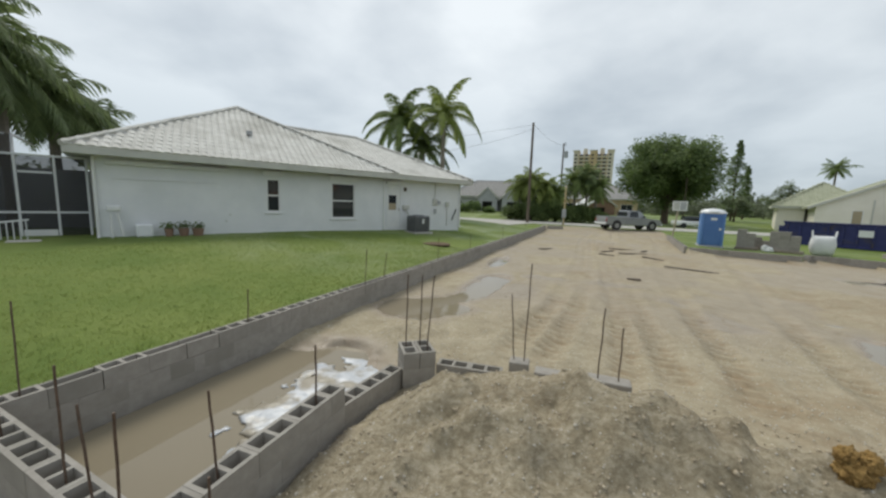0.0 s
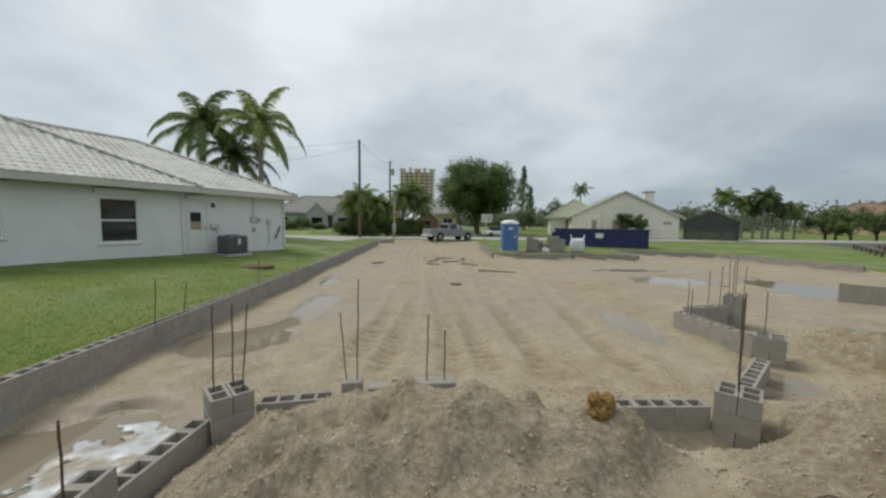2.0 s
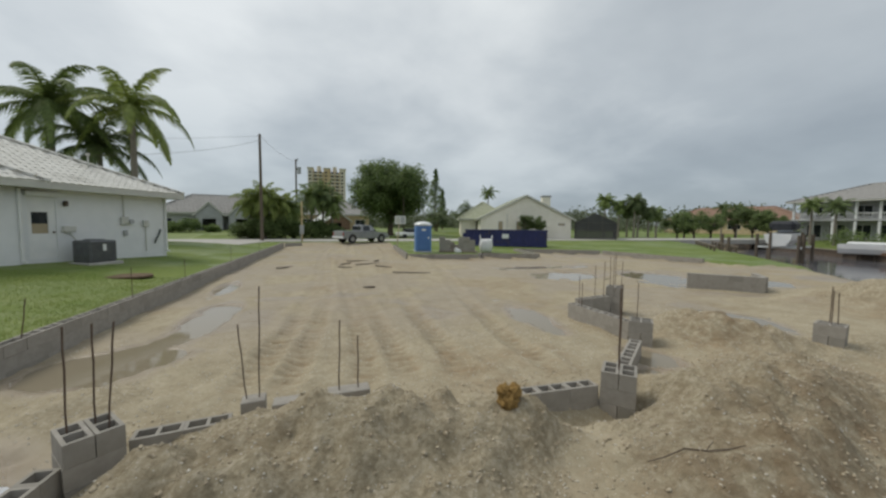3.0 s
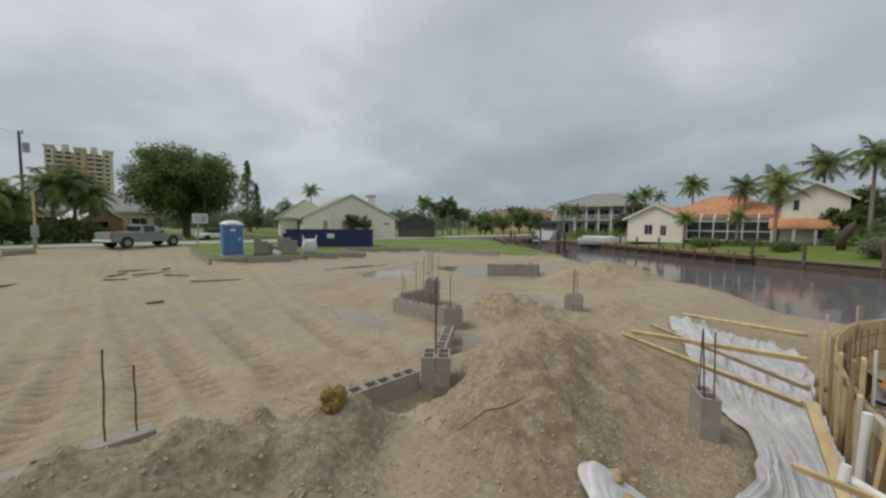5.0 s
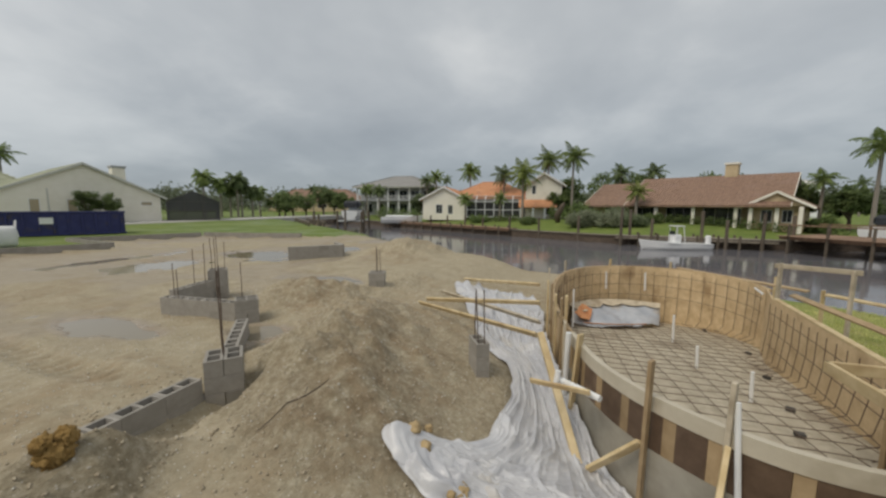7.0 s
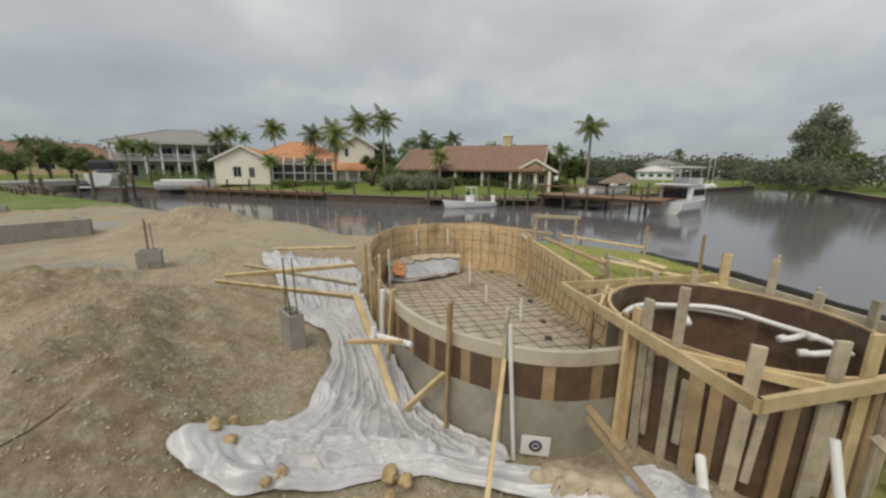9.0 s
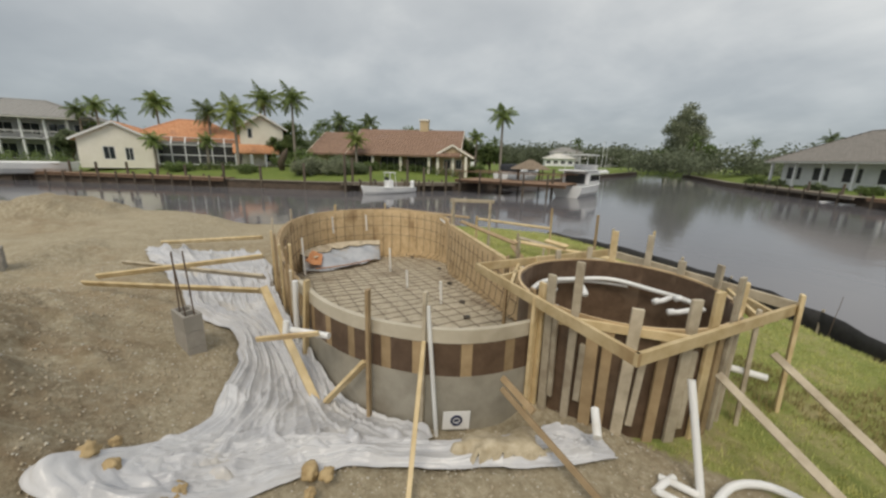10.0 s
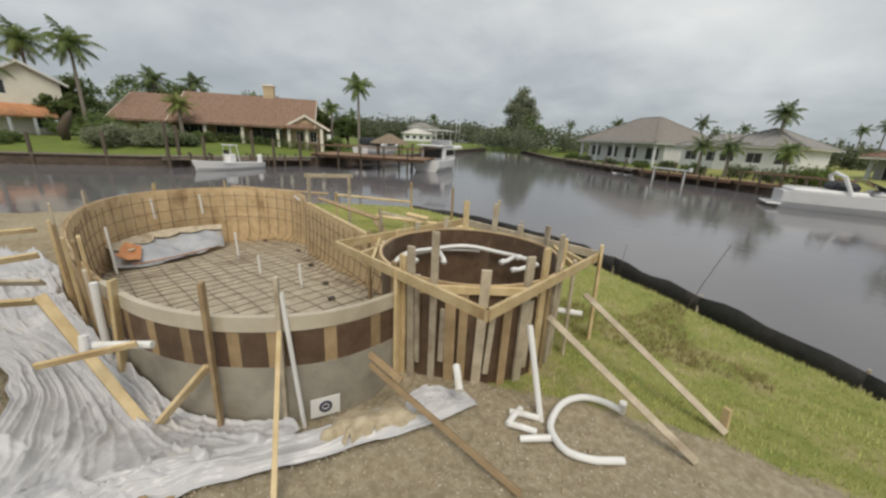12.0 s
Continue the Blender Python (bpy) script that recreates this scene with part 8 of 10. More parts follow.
for x, y, h, rx in ((15.6, -56.6, 1.2, 1.2), (21.5, -60.6, 1.0, 1.3), (4.4, -51.0, 1.8, 1.6), (-0.6, -46.8, 2.2, 1.7), (12.0, -54.6, 1.4, 1.2), (28.0, -66.5, 1.2, 1.4), (33.0, -71.5, 1.4, 1.6)):
    shrub(gp(x, y), h, rx, rv.choice((LEAF, LEAF_GREY, LEAF_HEDGE)), "leafy shrub on the far bank of the canal", 16, 70, 0.13)
tree((69.5, -110, 0.3), 17.0, 5.6, 6.6, 3.0, LEAF_SILVER, "tall airy grey-green tree beside the canal", 80, 150, 0.34, 0.5, top_heavy=0.15)
tree((62, -106, 0.3), 8.0, 4.0, 3.0, 2.0, LEAF, "round tree beside the canal", 34, 80, 0.35, 0.3)
tree((80, -118, 0.3), 9.0, 4.6, 3.4, 2.0, LEAF, "round tree beside the canal", 34, 80, 0.35, 0.3)


for x, y, h, rx, m in ((45.4, -3.4, 2.2, 1.5, LEAF_SILVER), (45.6, -5.4, 2.7, 1.7, LEAF_SILVER), (45.2, -7.4, 2.3, 1.5, LEAF_SILVER), (44.8, -9.2, 1.7, 1.3, LEAF_GREY)):
    shrub(gp(x, y), h, rx, m, "large grey-green shrub between the canal and the brown-roofed house", 24, 90, 0.13)


def hedge(p0, p1, h, w, material, label):
    """A clipped hedge: leaves packed in a long box, uneven on top."""
    p0, p1 = Vector(p0), Vector(p1)
    L_ = (p1 - p0).length
    cl = []
    n = int(L_ / 0.45)
    for i in range(n):
        c = p0.lerp(p1, (i + 0.5) / n)
        for k in range(2):
            cl.append((c.x + rv.uniform(-w, w) * 0.25, c.y + rv.uniform(-w, w) * 0.25, gz(c.x, c.y) + h * (0.3 + 0.4 * k) + rv.uniform(-0.08, 0.08), 0.5 * max(h * 0.75, w)))
    V, F = leaf_cloud(cl, 42, 0.11)
    ob = from_arrays("hedge", V, F, material)
    tagged(ob, label, "hedge", "hedges")


hedge((50.2, -10.6, 0), (42.6, -23.0, 0), 1.0, 0.9, LEAF_HEDGE, "long clipped hedge before the brown-roofed house")
hedge((54.4, 11.5, 0), (52.8, 4.0, 0), 0.9, 0.9, LEAF_HEDGE, "clipped hedge before the pool cage")
hedge((-12.6, 24.5, 0), (-11.0, 27.5, 0), 1.0, 0.9, LEAF_HEDGE, "clipped shrubs at the end of the white house")


# ---- distant woods that close the horizon ----
def far_woods(name, arc, dist, h, n, seed, material, label):
    """Crowns of many small leaves along an arc of compass angles."""
    r = np.random.RandomState(seed)
    k = 420
    a = np.radians(arc[0] + (arc[1] - arc[0]) * r.rand(n))
    D = dist * r.uniform(0.85, 1.3, n)
    hh = h * (0.5 + 0.6 * r.rand(n) ** 2) * D / dist
    w = hh * r.uniform(0.5, 0.9, n)
    d = r.normal(size=(n, k, 3))
    d = d / np.linalg.norm(d, axis=2, keepdims=True) * r.rand(n, k, 1) ** 0.4
    d = d * (1 + 0.25 * np.sin(3 * d[:, :, :1] * 4 + a[:, None, None] * 50))
    C = np.stack([-np.sin(a)[:, None] * D[:, None] + d[:, :, 0] * w[:, None], np.cos(a)[:, None] * D[:, None] + d[:, :, 1] * w[:, None], 0.4 + hh[:, None] * (0.5 + 0.5 * d[:, :, 2])], -1)
    u = r.normal(size=(n, k, 3)) * (1, 1, 0.6)
    u = u / np.linalg.norm(u, axis=2, keepdims=True)
    b = np.cross(u, r.normal(size=(n, k, 3)))
    b = b / np.linalg.norm(b, axis=2, keepdims=True)
    s = (hh[:, None] * 0.068 * r.uniform(0.6, 1.3, (n, k)))[:, :, None]
    V = np.stack([C - u * s, C + b * s * 0.55, C + u * s, C - b * s * 0.55], 2).reshape(-1, 3)
    me = bpy.data.meshes.new(name)
    me.vertices.add(len(V))
    me.vertices.foreach_set("co", V.ravel())
    me.loops.add(len(V))
    me.loops.foreach_set("vertex_index", np.arange(len(V), dtype=np.int32))
    me.polygons.add(len(V) // 4)
    me.polygons.foreach_set("loop_start", np.arange(0, len(V), 4, dtype=np.int32))
    me.update(calc_edges=True)
    tagged(link(name, me, material), label, "woods", kind="stuff")


far_woods("far_woods", (60, 2), 120, 7.5, 110, 1, LEAF_HAZED, "line of dark trees beyond the street houses")
far_woods("far_woods", (2, -50), 130, 7.2, 140, 2, LEAF_HAZED, "line of dark trees beyond the cream house")
far_woods("far_woods", (-50, -112), 140, 8.2, 190, 3, LEAF_HAZED, "line of dark trees beyond the canal houses")
far_woods("far_woods", (-112, -142), 190, 10.0, 170, 4, LEAF_HAZED, "line of dark trees at the end of the canal")
far_woods("far_woods", (-142, -215), 105, 6.2, 150, 5, LEAF_HAZED, "line of dark trees beyond the houses across the canal")
far_woods("far_woods", (60, 145), 70, 6.0, 110, 6, LEAF_HAZED, "line of dark trees behind the white house")
for k in range(26):
    a = radians(rv.uniform(-62, -205))
    D = rv.uniform(95, 150)
    if -135 > math.degrees(a) > -146:
        continue
    palm((-math.sin(a) * D, math.cos(a) * D, 0.3), rv.uniform(6.5, 10), 2.6, FROND_DARK, "distant palm above the far trees", 12, r=0.16)


# ---- grass blades where the turf is near ----
def grass_field(name, pts, label, h=0.09, seed=3, material=None):
    r = random.Random(seed)
    V, F = [], []
    Z = ground_z(np.array([p[0] for p in pts]), np.array([p[1] for p in pts]))
    for (x, y), z in zip(pts, Z):
        for k in range(3):
            a, l = r.uniform(0, 6.28), h * r.uniform(0.5, 1.4)
            bx, by = x + r.uniform(-0.03, 0.03), y + r.uniform(-0.03, 0.03)
            w = 0.006
            dx, dy = math.cos(a), math.sin(a)
            j = len(V)
            V += [(bx - dy * w, by + dx * w, z - 0.01), (bx + dy * w, by - dx * w, z - 0.01), (bx + dx * l * 0.5, by + dy * l * 0.5, z + l)]
            F.append((j, j + 1, j + 2))
    ob = from_arrays(name, V, F, material or GRASS_BLADE)
    tagged(ob, label, "grass", kind="stuff")


GRASS_BLADE = leaf_mat("grass_blade", (0.40, 0.44, 0.15), (0.58, 0.57, 0.24), 1.5)
LAWN_BLADE = leaf_mat("lawn_blade", (0.20, 0.27, 0.07), (0.30, 0.345, 0.11), 1.5)
rg = np.random.RandomState(5)
P = np.stack([rg.uniform(-6, 12, 60000), rg.uniform(-10.2, -2.2, 60000)], -1)
g, _, _, _, _ = masks(P[:, 0], P[:, 1])
ok = (g + 0.4 * vnoise(P[:, 0], P[:, 1], 0.6, 44) > 0.45) & (~inside(P[:, 0], P[:, 1], ring)) & (np.hypot(P[:, 0] - SPA_C[0], P[:, 1] - SPA_C[1]) > 1.25)
P = P[ok]
DRY_BLADE = leaf_mat("dry_grass_blade", (0.30, 0.26, 0.11), (0.42, 0.36, 0.17), 1.5)
rim_d = edge_dist(P[:, 0], P[:, 1], [(-12, -4.2), (-6, -5.6), (-2.4, -6.95), (0.25, -8.5), (3.35, -10.2), (7.4, -10.95)], False)
dry = (rim_d + 1.2 * vnoise(P[:, 0], P[:, 1], 0.8, 45) < 0.75) | (vnoise(P[:, 0], P[:, 1], 1.1, 46) > 0.3)
grass_field("dry_grass", [tuple(p) for p in P[dry][:7000]], "dry yellow grass along the silt fence", 0.085, 8, DRY_BLADE)
P = P[~dry]
grass_field("bank_grass", [tuple(p) for p in P[:22000]], "rough green grass on the canal bank", 0.05)
P = np.stack([-4.9 - 7 * rg.rand(30000) ** 1.6, rg.uniform(0.6, 14, 30000)], -1)
grass_field("lawn_grass", [tuple(p) for p in P[:22000]], "mown green lawn beside the block wall", 0.03, 4, LAWN_BLADE)


# ---- seawalls, docks and piles ----
def seawall(name, line, label, top=-0.36, material=PLANK_GREY):
    bm = curved_wall(BM(), line, -3.0, top, -0.25, 0.15)
    ob = link(name, bm, material)
    tagged(ob, label, "seawall", "seawalls", kind="structure")
    bm = curved_wall(BM(), line, top, top + 0.10, -0.6, 0.28)
    part("cap", bm, PLANK_GREY, ob)


TIMBER_WALL = mat("dark_timber_seawall", (0.065, 0.048, 0.036), (0.14, 0.105, 0.078), 2.0, 0.9, 0.4, 20, stretch=(1, 1, 3))
seawall("seawall_east", EAST_SHORE, "dark timber seawall with pale cap across the canal", material=TIMBER_WALL)
seawall("seawall_south", SOUTH_SHORE, "dark timber seawall along the far bank", -0.36, TIMBER_WALL)


def mooring(x, y, z1, r=0.13, label="dark timber mooring post standing in the canal", lean=0.0):
    bm = tube(BM(), [(0, 0, -3.2), (lean * 0.5, 0, (z1 - 3.2) / 2), (lean, 0, z1)], [r * 1.1, r, r * 0.92], 9)
    ob = link("mooring_post", bm, PILE)
    ob.location = (x, y, 0)
    tagged(ob, label, "mooring post", "mooring posts")


def dock(p0, p1, width, z, label, rail=True, posts=6, material=PLANK_GREY):
    e = empty("dock")
    m, L_ = board_m((*p0, z), (*p1, z), (0, 0, 1))
    e.matrix_basis = m
    tagged(e, label, "dock", "docks")
    n = int(L_ / 0.3)
    me = None
    for k in range(n):
        if me is None:
            ob = link("plank", box(BM(), (0, -width / 2, -0.04), (0.28, width / 2, 0.0), 0.006), material, e)
            me = ob.data
        else:
            ob = new("plank", me)
            ob.parent = e
        ob.matrix_basis = pose(k * L_ / n, rv.uniform(-0.02, 0.02), rv.uniform(-0.005, 0.005))
    for s in (-1, 1):
        part("beam", box(BM(), (0, s * width * 0.42 - 0.06, -0.3), (L_, s * width * 0.42 + 0.06, -0.045)), material, e)
    for k in range(posts):
        for s in (-1, 1):
            x = L_ * (k + 0.3) / posts
            h = 0.9 if rail else 0.25
            part("post", cyl(BM(), (x, s * width * 0.46, -3), (x, s * width * 0.46, h), 0.1, 0.09, 8), PILE, e)
    if rail:
        for s in (-1, 1):
            part("handrail", box(BM(), (0, s * width * 0.46 - 0.04, 0.8), (L_, s * width * 0.46 + 0.04, 0.9)), material, e)
    return e


DOCK_RED = mat("reddish_dock_plank", (0.20, 0.12, 0.075), (0.31, 0.20, 0.13), 5, 0.85, 0.3, 40, vary=0.2)
dock((57.5, 27.2), (43.4, 4.0), 2.0, -0.15, "long reddish timber dock along the far seawall", False, 13, DOCK_RED)
dock((36.2, -19.6), (26.6, -26.0), 5.4, 0.25, "broad brown timber dock on piles", True, 5, DOCK_RED)
dock((37.6, -6.2), (36.0, -18.0), 1.6, -0.2, "narrow weathered dock along the seawall", False, 8)
dock((31.0, -66.0), (14.5, -51.0), 1.8, -0.2, "weathered timber dock along the far bank", False, 8)
dock((13.5, -50.0), (4.0, -45.0), 1.8, -0.15, "weathered timber dock along the far bank", False, 6, DOCK_RED)
dock((3.6, -44.5), (-3.5, -39.6), 1.6, -0.1, "timber dock with rail along the far bank", True, 5, DOCK_RED)
dock((30.8, 22.0), (40.5, 31.6), 1.6, -0.1, "grey timber dock at the canal corner", True, 7)
for x, y, z1 in ((43.2, 4.4, 1.3), (41.5, 1.0, 1.2), (39.4, -3.0, 1.5), (37.4, -7.4, 2.2), (36.4, -9.0, 1.4), (35.6, -12.6, 2.1), (35.6, -14.4, 1.4), (35.3, -16.8, 2.0), (35.8, -19.0, 1.8), (36.0, -6.4, 2.4),
                 (46.4, 8.2, 1.0), (48.2, 11.0, 1.0), (50, 14, 1.1), (52, 17.2, 1.0), (53.8, 20, 1.1), (41.5, 25.4, 1.9), (44.0, 24.2, 1.9), (42.0, 23.4, 1.6), (33.5, 23.8, 1.5), (36.6, 26.6, 1.7), (39.2, 28.6, 1.6), (27.5, -24.4, 1.6), (33.0, -31.0, 1.4),
                 (20.5, -56.2, 0.9), (16.8, -53.2, 0.9), (10.2, -49.4, 0.9), (7.0, -47.8, 0.8)):
    mooring(x, y, z1, 0.13, lean=rv.uniform(-0.08, 0.08))

# thatched shelter on the broad dock
hut = empty("dock_shelter", (32.6, -25.6, 0.25), -33)
tagged(hut, "brown thatched shelter on the timber dock", "shelter")
THATCH = mat("brown_thatch", (0.16, 0.12, 0.085), (0.27, 0.215, 0.16), 6, 0.95, 0.6, 30)
for sx in (-1.6, 1.6):
    for sy in (-1.2, 1.2):
        part("post", cyl(BM(), (sx, sy, 0), (sx, sy, 1.3), 0.07), PILE, hut)
bm = BM()
bmesh.ops.create_cone(bm, segments=4, radius1=2.9, radius2=0.3, depth=1.0, cap_ends=True, matrix=pose(0, 0, 1.7, 0, 0, 45))
part("roof", bm, THATCH, hut)


# ---- boats ----
GEL = mat("white_gelcoat", (0.74, 0.75, 0.76), (0.80, 0.80, 0.80), 1.5, 0.25, 0.0, coat=0.3)
NAVY = mat("dark_canvas", (0.012, 0.014, 0.02), (0.025, 0.028, 0.036), 4, 0.6, 0.1, 30)


def hull(L_, B, H, sheer=0.3):
    """A boat hull: bow at +x, deck at z = H."""
    bm = BM()
    rows = []
    n = 12
    for i in range(n + 1):
        t = i / n
        x = -L_ / 2 + L_ * t
        w = B / 2 * (1 - max(0, (t - 0.45) / 0.55) ** 2.2) * (0.9 + 0.1 * min(1, t * 4))
        w = max(w, 0.02)
        zt = H + sheer * t ** 2
        zb = -0.35 + 0.35 * max(0, (t - 0.6) / 0.4) ** 2
        rows.append([bm.verts.new(p) for p in ((x, 0, zb), (x, w * 0.62, zb + 0.12), (x + 0.04 * t, w * 0.93, H * 0.45 + zb * 0.2), (x + 0.25 * t * t, w, zt), (x + 0.25 * t * t, w * 0.86, zt + 0.01), (x + 0.25 * t * t, 0, zt + 0.03),
                                               (x + 0.25 * t * t, -w * 0.86, zt + 0.01), (x + 0.25 * t * t, -w, zt), (x + 0.04 * t, -w * 0.93, H * 0.45 + zb * 0.2), (x, -w * 0.62, zb + 0.12))])
    for A, B_ in zip(rows, rows[1:]):
        for j in range(10):
            bm.faces.new((A[j], A[(j + 1) % 10], B_[(j + 1) % 10], B_[j]))
    bm.faces.new(rows[0])
    bm.faces.new(rows[-1][::-1])
    bmesh.ops.recalc_face_normals(bm, faces=bm.faces[:])
    return bm


def boat(name, at, rz, L_, B, H, label, z=WATER_Z):
    e = empty(name, (*at, z), rz)
    tagged(e, label, "boat", "boats")
    part("hull", hull(L_, B, H), GEL, e, "white hull")
    part("rub_rail", board(BM(), (-L_ / 2, B / 2 * 0.93, H - 0.06), (L_ * 0.2, B / 2 * 0.97, H), 0.06, 0.03, (0, 1, 0)), STUCCO_GREY, e)
    return e


# open fishing boat with a console and an outboard
b = boat("fishing_boat", (34.7, -10.3), 108, 5.6, 2.0, 0.5, "white open fishing boat moored across the canal")
part("console", box(BM(), (-0.45, -0.35, 0.5), (0.2, 0.35, 1.25), 0.08), GEL, b)
for sx in (-0.75, 0.15):
    for sy in (-0.55, 0.55):
        part("top_post", cyl(BM(), (sx * 0.8, sy, 0.5), (sx * 0.6, sy * 0.8, 1.95), 0.03, n=6), ALU, b)
part("t_top", box(BM(), (-0.6, -0.5, 1.92), (0.25, 0.5, 1.99), 0.03), GEL, b)
part("windscreen", box(BM(), (0.18, -0.33, 1.25), (0.22, 0.33, 1.55)), GLASS, b)
om = part("outboard", box(BM(), (-3.15, -0.2, 0.35), (-2.75, 0.2, 1.15), 0.1), GEL, b)
part("shaft", box(BM(), (-3.05, -0.07, -0.4), (-2.88, 0.07, 0.4), 0.02), GEL, om)
# boat on a lift with a dark canvas top
lift = boat("lifted_boat", (44.6, 26.0), 20, 6.4, 2.3, 0.85, "white boat with dark canvas top hanging on a lift", z=0.85)
part("canvas_top", box(BM(), (-1.9, -1.0, 1.2), (0.9, 1.0, 2.2), 0.3), NAVY, lift, "dark canvas top")
part("windscreen", board(BM(), (0.9, 0, 1.0), (1.7, 0, 1.05), 1.7, 0.25, (0.3, 0, 1)), GLASS, lift)
lf = empty("boat_lift", (44.6, 26.0, 0), 20)
tagged(lf, "timber boat lift with steel beams in the canal", "boat lift")
for sx in (-2.2, 2.2):
    part("cradle_beam", box(BM(), (sx - 0.1, -1.7, 0.3), (sx + 0.1, 1.7, 0.5)), ALU, lf)
    for sy in (-1.75, 1.75):
        part("lift_post", cyl(BM(), (sx, sy, -3), (sx, sy, 1.7), 0.14), PILE, lf)
# flybridge cruiser
y2 = boat("flybridge_boat", (29.6, -30.4), -63, 9.0, 3.2, 1.1, "white flybridge motor boat moored beyond the dock")
part("cabin", box(BM(), (-2.4, -1.35, 1.1), (1.6, 1.35, 2.5), 0.15), GEL, y2)
for s in (-1, 1):
    part("cabin_window", box(BM(), (-1.9, s * 1.36 - 0.01, 1.6), (1.2, s * 1.36 + 0.01, 2.2)), GLASS, y2)
part("rear_window", box(BM(), (-2.43, -1.0, 1.3), (-2.405, 1.0, 2.3)), GLASS, y2)
part("bridge_deck", box(BM(), (-3.6, -1.4, 2.52), (1.0, 1.4, 2.66), 0.03), GEL, y2)
part("bridge_screen", box(BM(), (0.5, -1.2, 2.66), (0.8, 1.2, 3.2), 0.05), GEL, y2)
for sx in (-2.6, 0.3):
    for sy in (-1.1, 1.1):
        part("top_post", cyl(BM(), (sx, sy, 2.66), (sx, sy, 4.1), 0.03, n=6), ALU, y2)
part("hard_top", box(BM(), (-3.0, -1.35, 4.1), (0.7, 1.35, 4.2), 0.04), GEL, y2)
for sy in (-1.3, 1.3):
    part("bridge_rail", box(BM(), (-3.5, sy - 0.02, 3.15), (0.6, sy + 0.02, 3.2)), ALU, y2)
# sports cruiser on the far bank
c2 = boat("sports_cruiser", (-3.9, -36.2), 193, 9.4, 3.0, 1.15, "white sports cruiser moored on the far bank")
part("foredeck", box(BM(), (-0.3, -1.1, 1.15), (3.2, 1.1, 1.55), 0.25), GEL, c2)
part("windscreen", board(BM(), (-0.9, 0, 2.15), (0.6, 0, 1.5), 2.1, 0.06, (0.5, 0, 1)), GLASS, c2, "dark raked windscreen")
part("radar_arch", tube(BM(), [(-1.4, -1.35, 1.1), (-2.0, -1.3, 2.3), (-2.1, 0, 2.5), (-2.0, 1.3, 2.3), (-1.4, 1.35, 1.1)], 0.11, 8), GEL, c2)
part("canvas", box(BM(), (-2.3, -1.1, 1.3), (-1.0, 1.1, 1.95), 0.25), NAVY, c2, "dark canvas cover")
part("coaming", box(BM(), (-4.3, -1.3, 1.1), (-0.6, 1.3, 1.42), 0.12), GEL, c2)
part("swim_platform", box(BM(), (-5.4, -1.3, 0.2), (-4.6, 1.3, 0.32), 0.05), GEL, c2)
for k in range(5):
    part("porthole", box(BM(), (-0.6 + k * 0.7, 1.34, 0.72), (-0.3 + k * 0.7, 1.42, 0.82), 0.02), GLASS, c2)
    part("bow_rail", cyl(BM(), (0.8 + k * 0.75, 1.2 - 0.2 * k, 1.3), (0.8 + k * 0.75, 1.2 - 0.2 * k, 1.85), 0.02, n=6), ALU, c2)
# sailing boats and others far up the canal
for x, y, rz, L_, mast in ((72, -80, -50, 8, 9.0), (76, -86, -50, 7, 8.0)):
    s = boat("sailing_boat", (x, y), rz, L_, 2.4, 1.0, "white sailing boat far up the canal")
    part("mast", cyl(BM(), (0.3, 0, 1.0), (0.3, 0, mast), 0.06), ALU, s)
    part("cabin", box(BM(), (-1.2, -0.7, 1.0), (1.2, 0.7, 1.45), 0.15), GEL, s)
for x, y, rz, L_, zz in ((38.6, -27.6, -60, 6.5, 1.0), (40.8, -30.2, -60, 6.0, 0.6), (43.0, -33.5, -60, 7.0, 0.9)):
    s = boat("moored_boat", (x, y), rz, L_, 2.2, 0.9, "white boat with dark canvas at the dock", z=-0.6 + zz * 0.6)
    part("canvas_top", box(BM(), (-1.8, -0.95, 1.0), (1.0, 0.95, 1.9), 0.25), NAVY if zz != 0.6 else GEL, s)
# low white boat and tables on the terrace before the orange-roofed house
s = boat("covered_boat", (54.5, 23.0), -75, 6.5, 2.0, 0.7, "pale covered boat by the far seawall", z=-0.1)
part("cover", box(BM(), (-2.6, -0.9, 0.68), (2.0, 0.9, 1.0), 0.14), GEL, s)
# white lift beams on the far bank
lw = empty("boat_lift", (10.0, -46.2, 0), 152)
tagged(lw, "empty white boat lift on the far bank", "boat lift")
for sx in (-1.9, 1.9):
    part("post", box(BM(), (sx - 0.06, -0.06, -2.5), (sx + 0.06, 0.06, 0.35)), ALU, lw)
part("top_beam", box(BM(), (-2.4, -0.08, 0.25), (2.4, 0.08, 0.4), 0.02), ALU, lw)
part("winch", box(BM(), (2.3, -0.15, 0.2), (2.6, 0.15, 0.6), 0.05), ALU, lw)
for x, y in ((17.4, -53.0), (15.6, -52.0)):
    ob = link("float", box(BM(), (-0.8, -0.3, 0), (0.8, 0.3, 0.18), 0.08), GEL)
    ob.matrix_basis = pose(x, y, WATER_Z - 0.06, 0, 0, 40)
    tagged(ob, "small white float lying in the water", "float", "floats")
# dark leaning stump by the orange-roofed house
bm = tube(BM(), [(50.2, -1.2, 0.2), (49.9, -1.1, 1.3), (49.4, -1.6, 2.4), (49.5, -1.9, 3.0)], [0.3, 0.42, 0.34, 0.08], 8)
tagged(link("leaning_stump", bm, BARK_DARK, smooth=True), "dark leaning stump in the lawn across the canal", "tree stump")

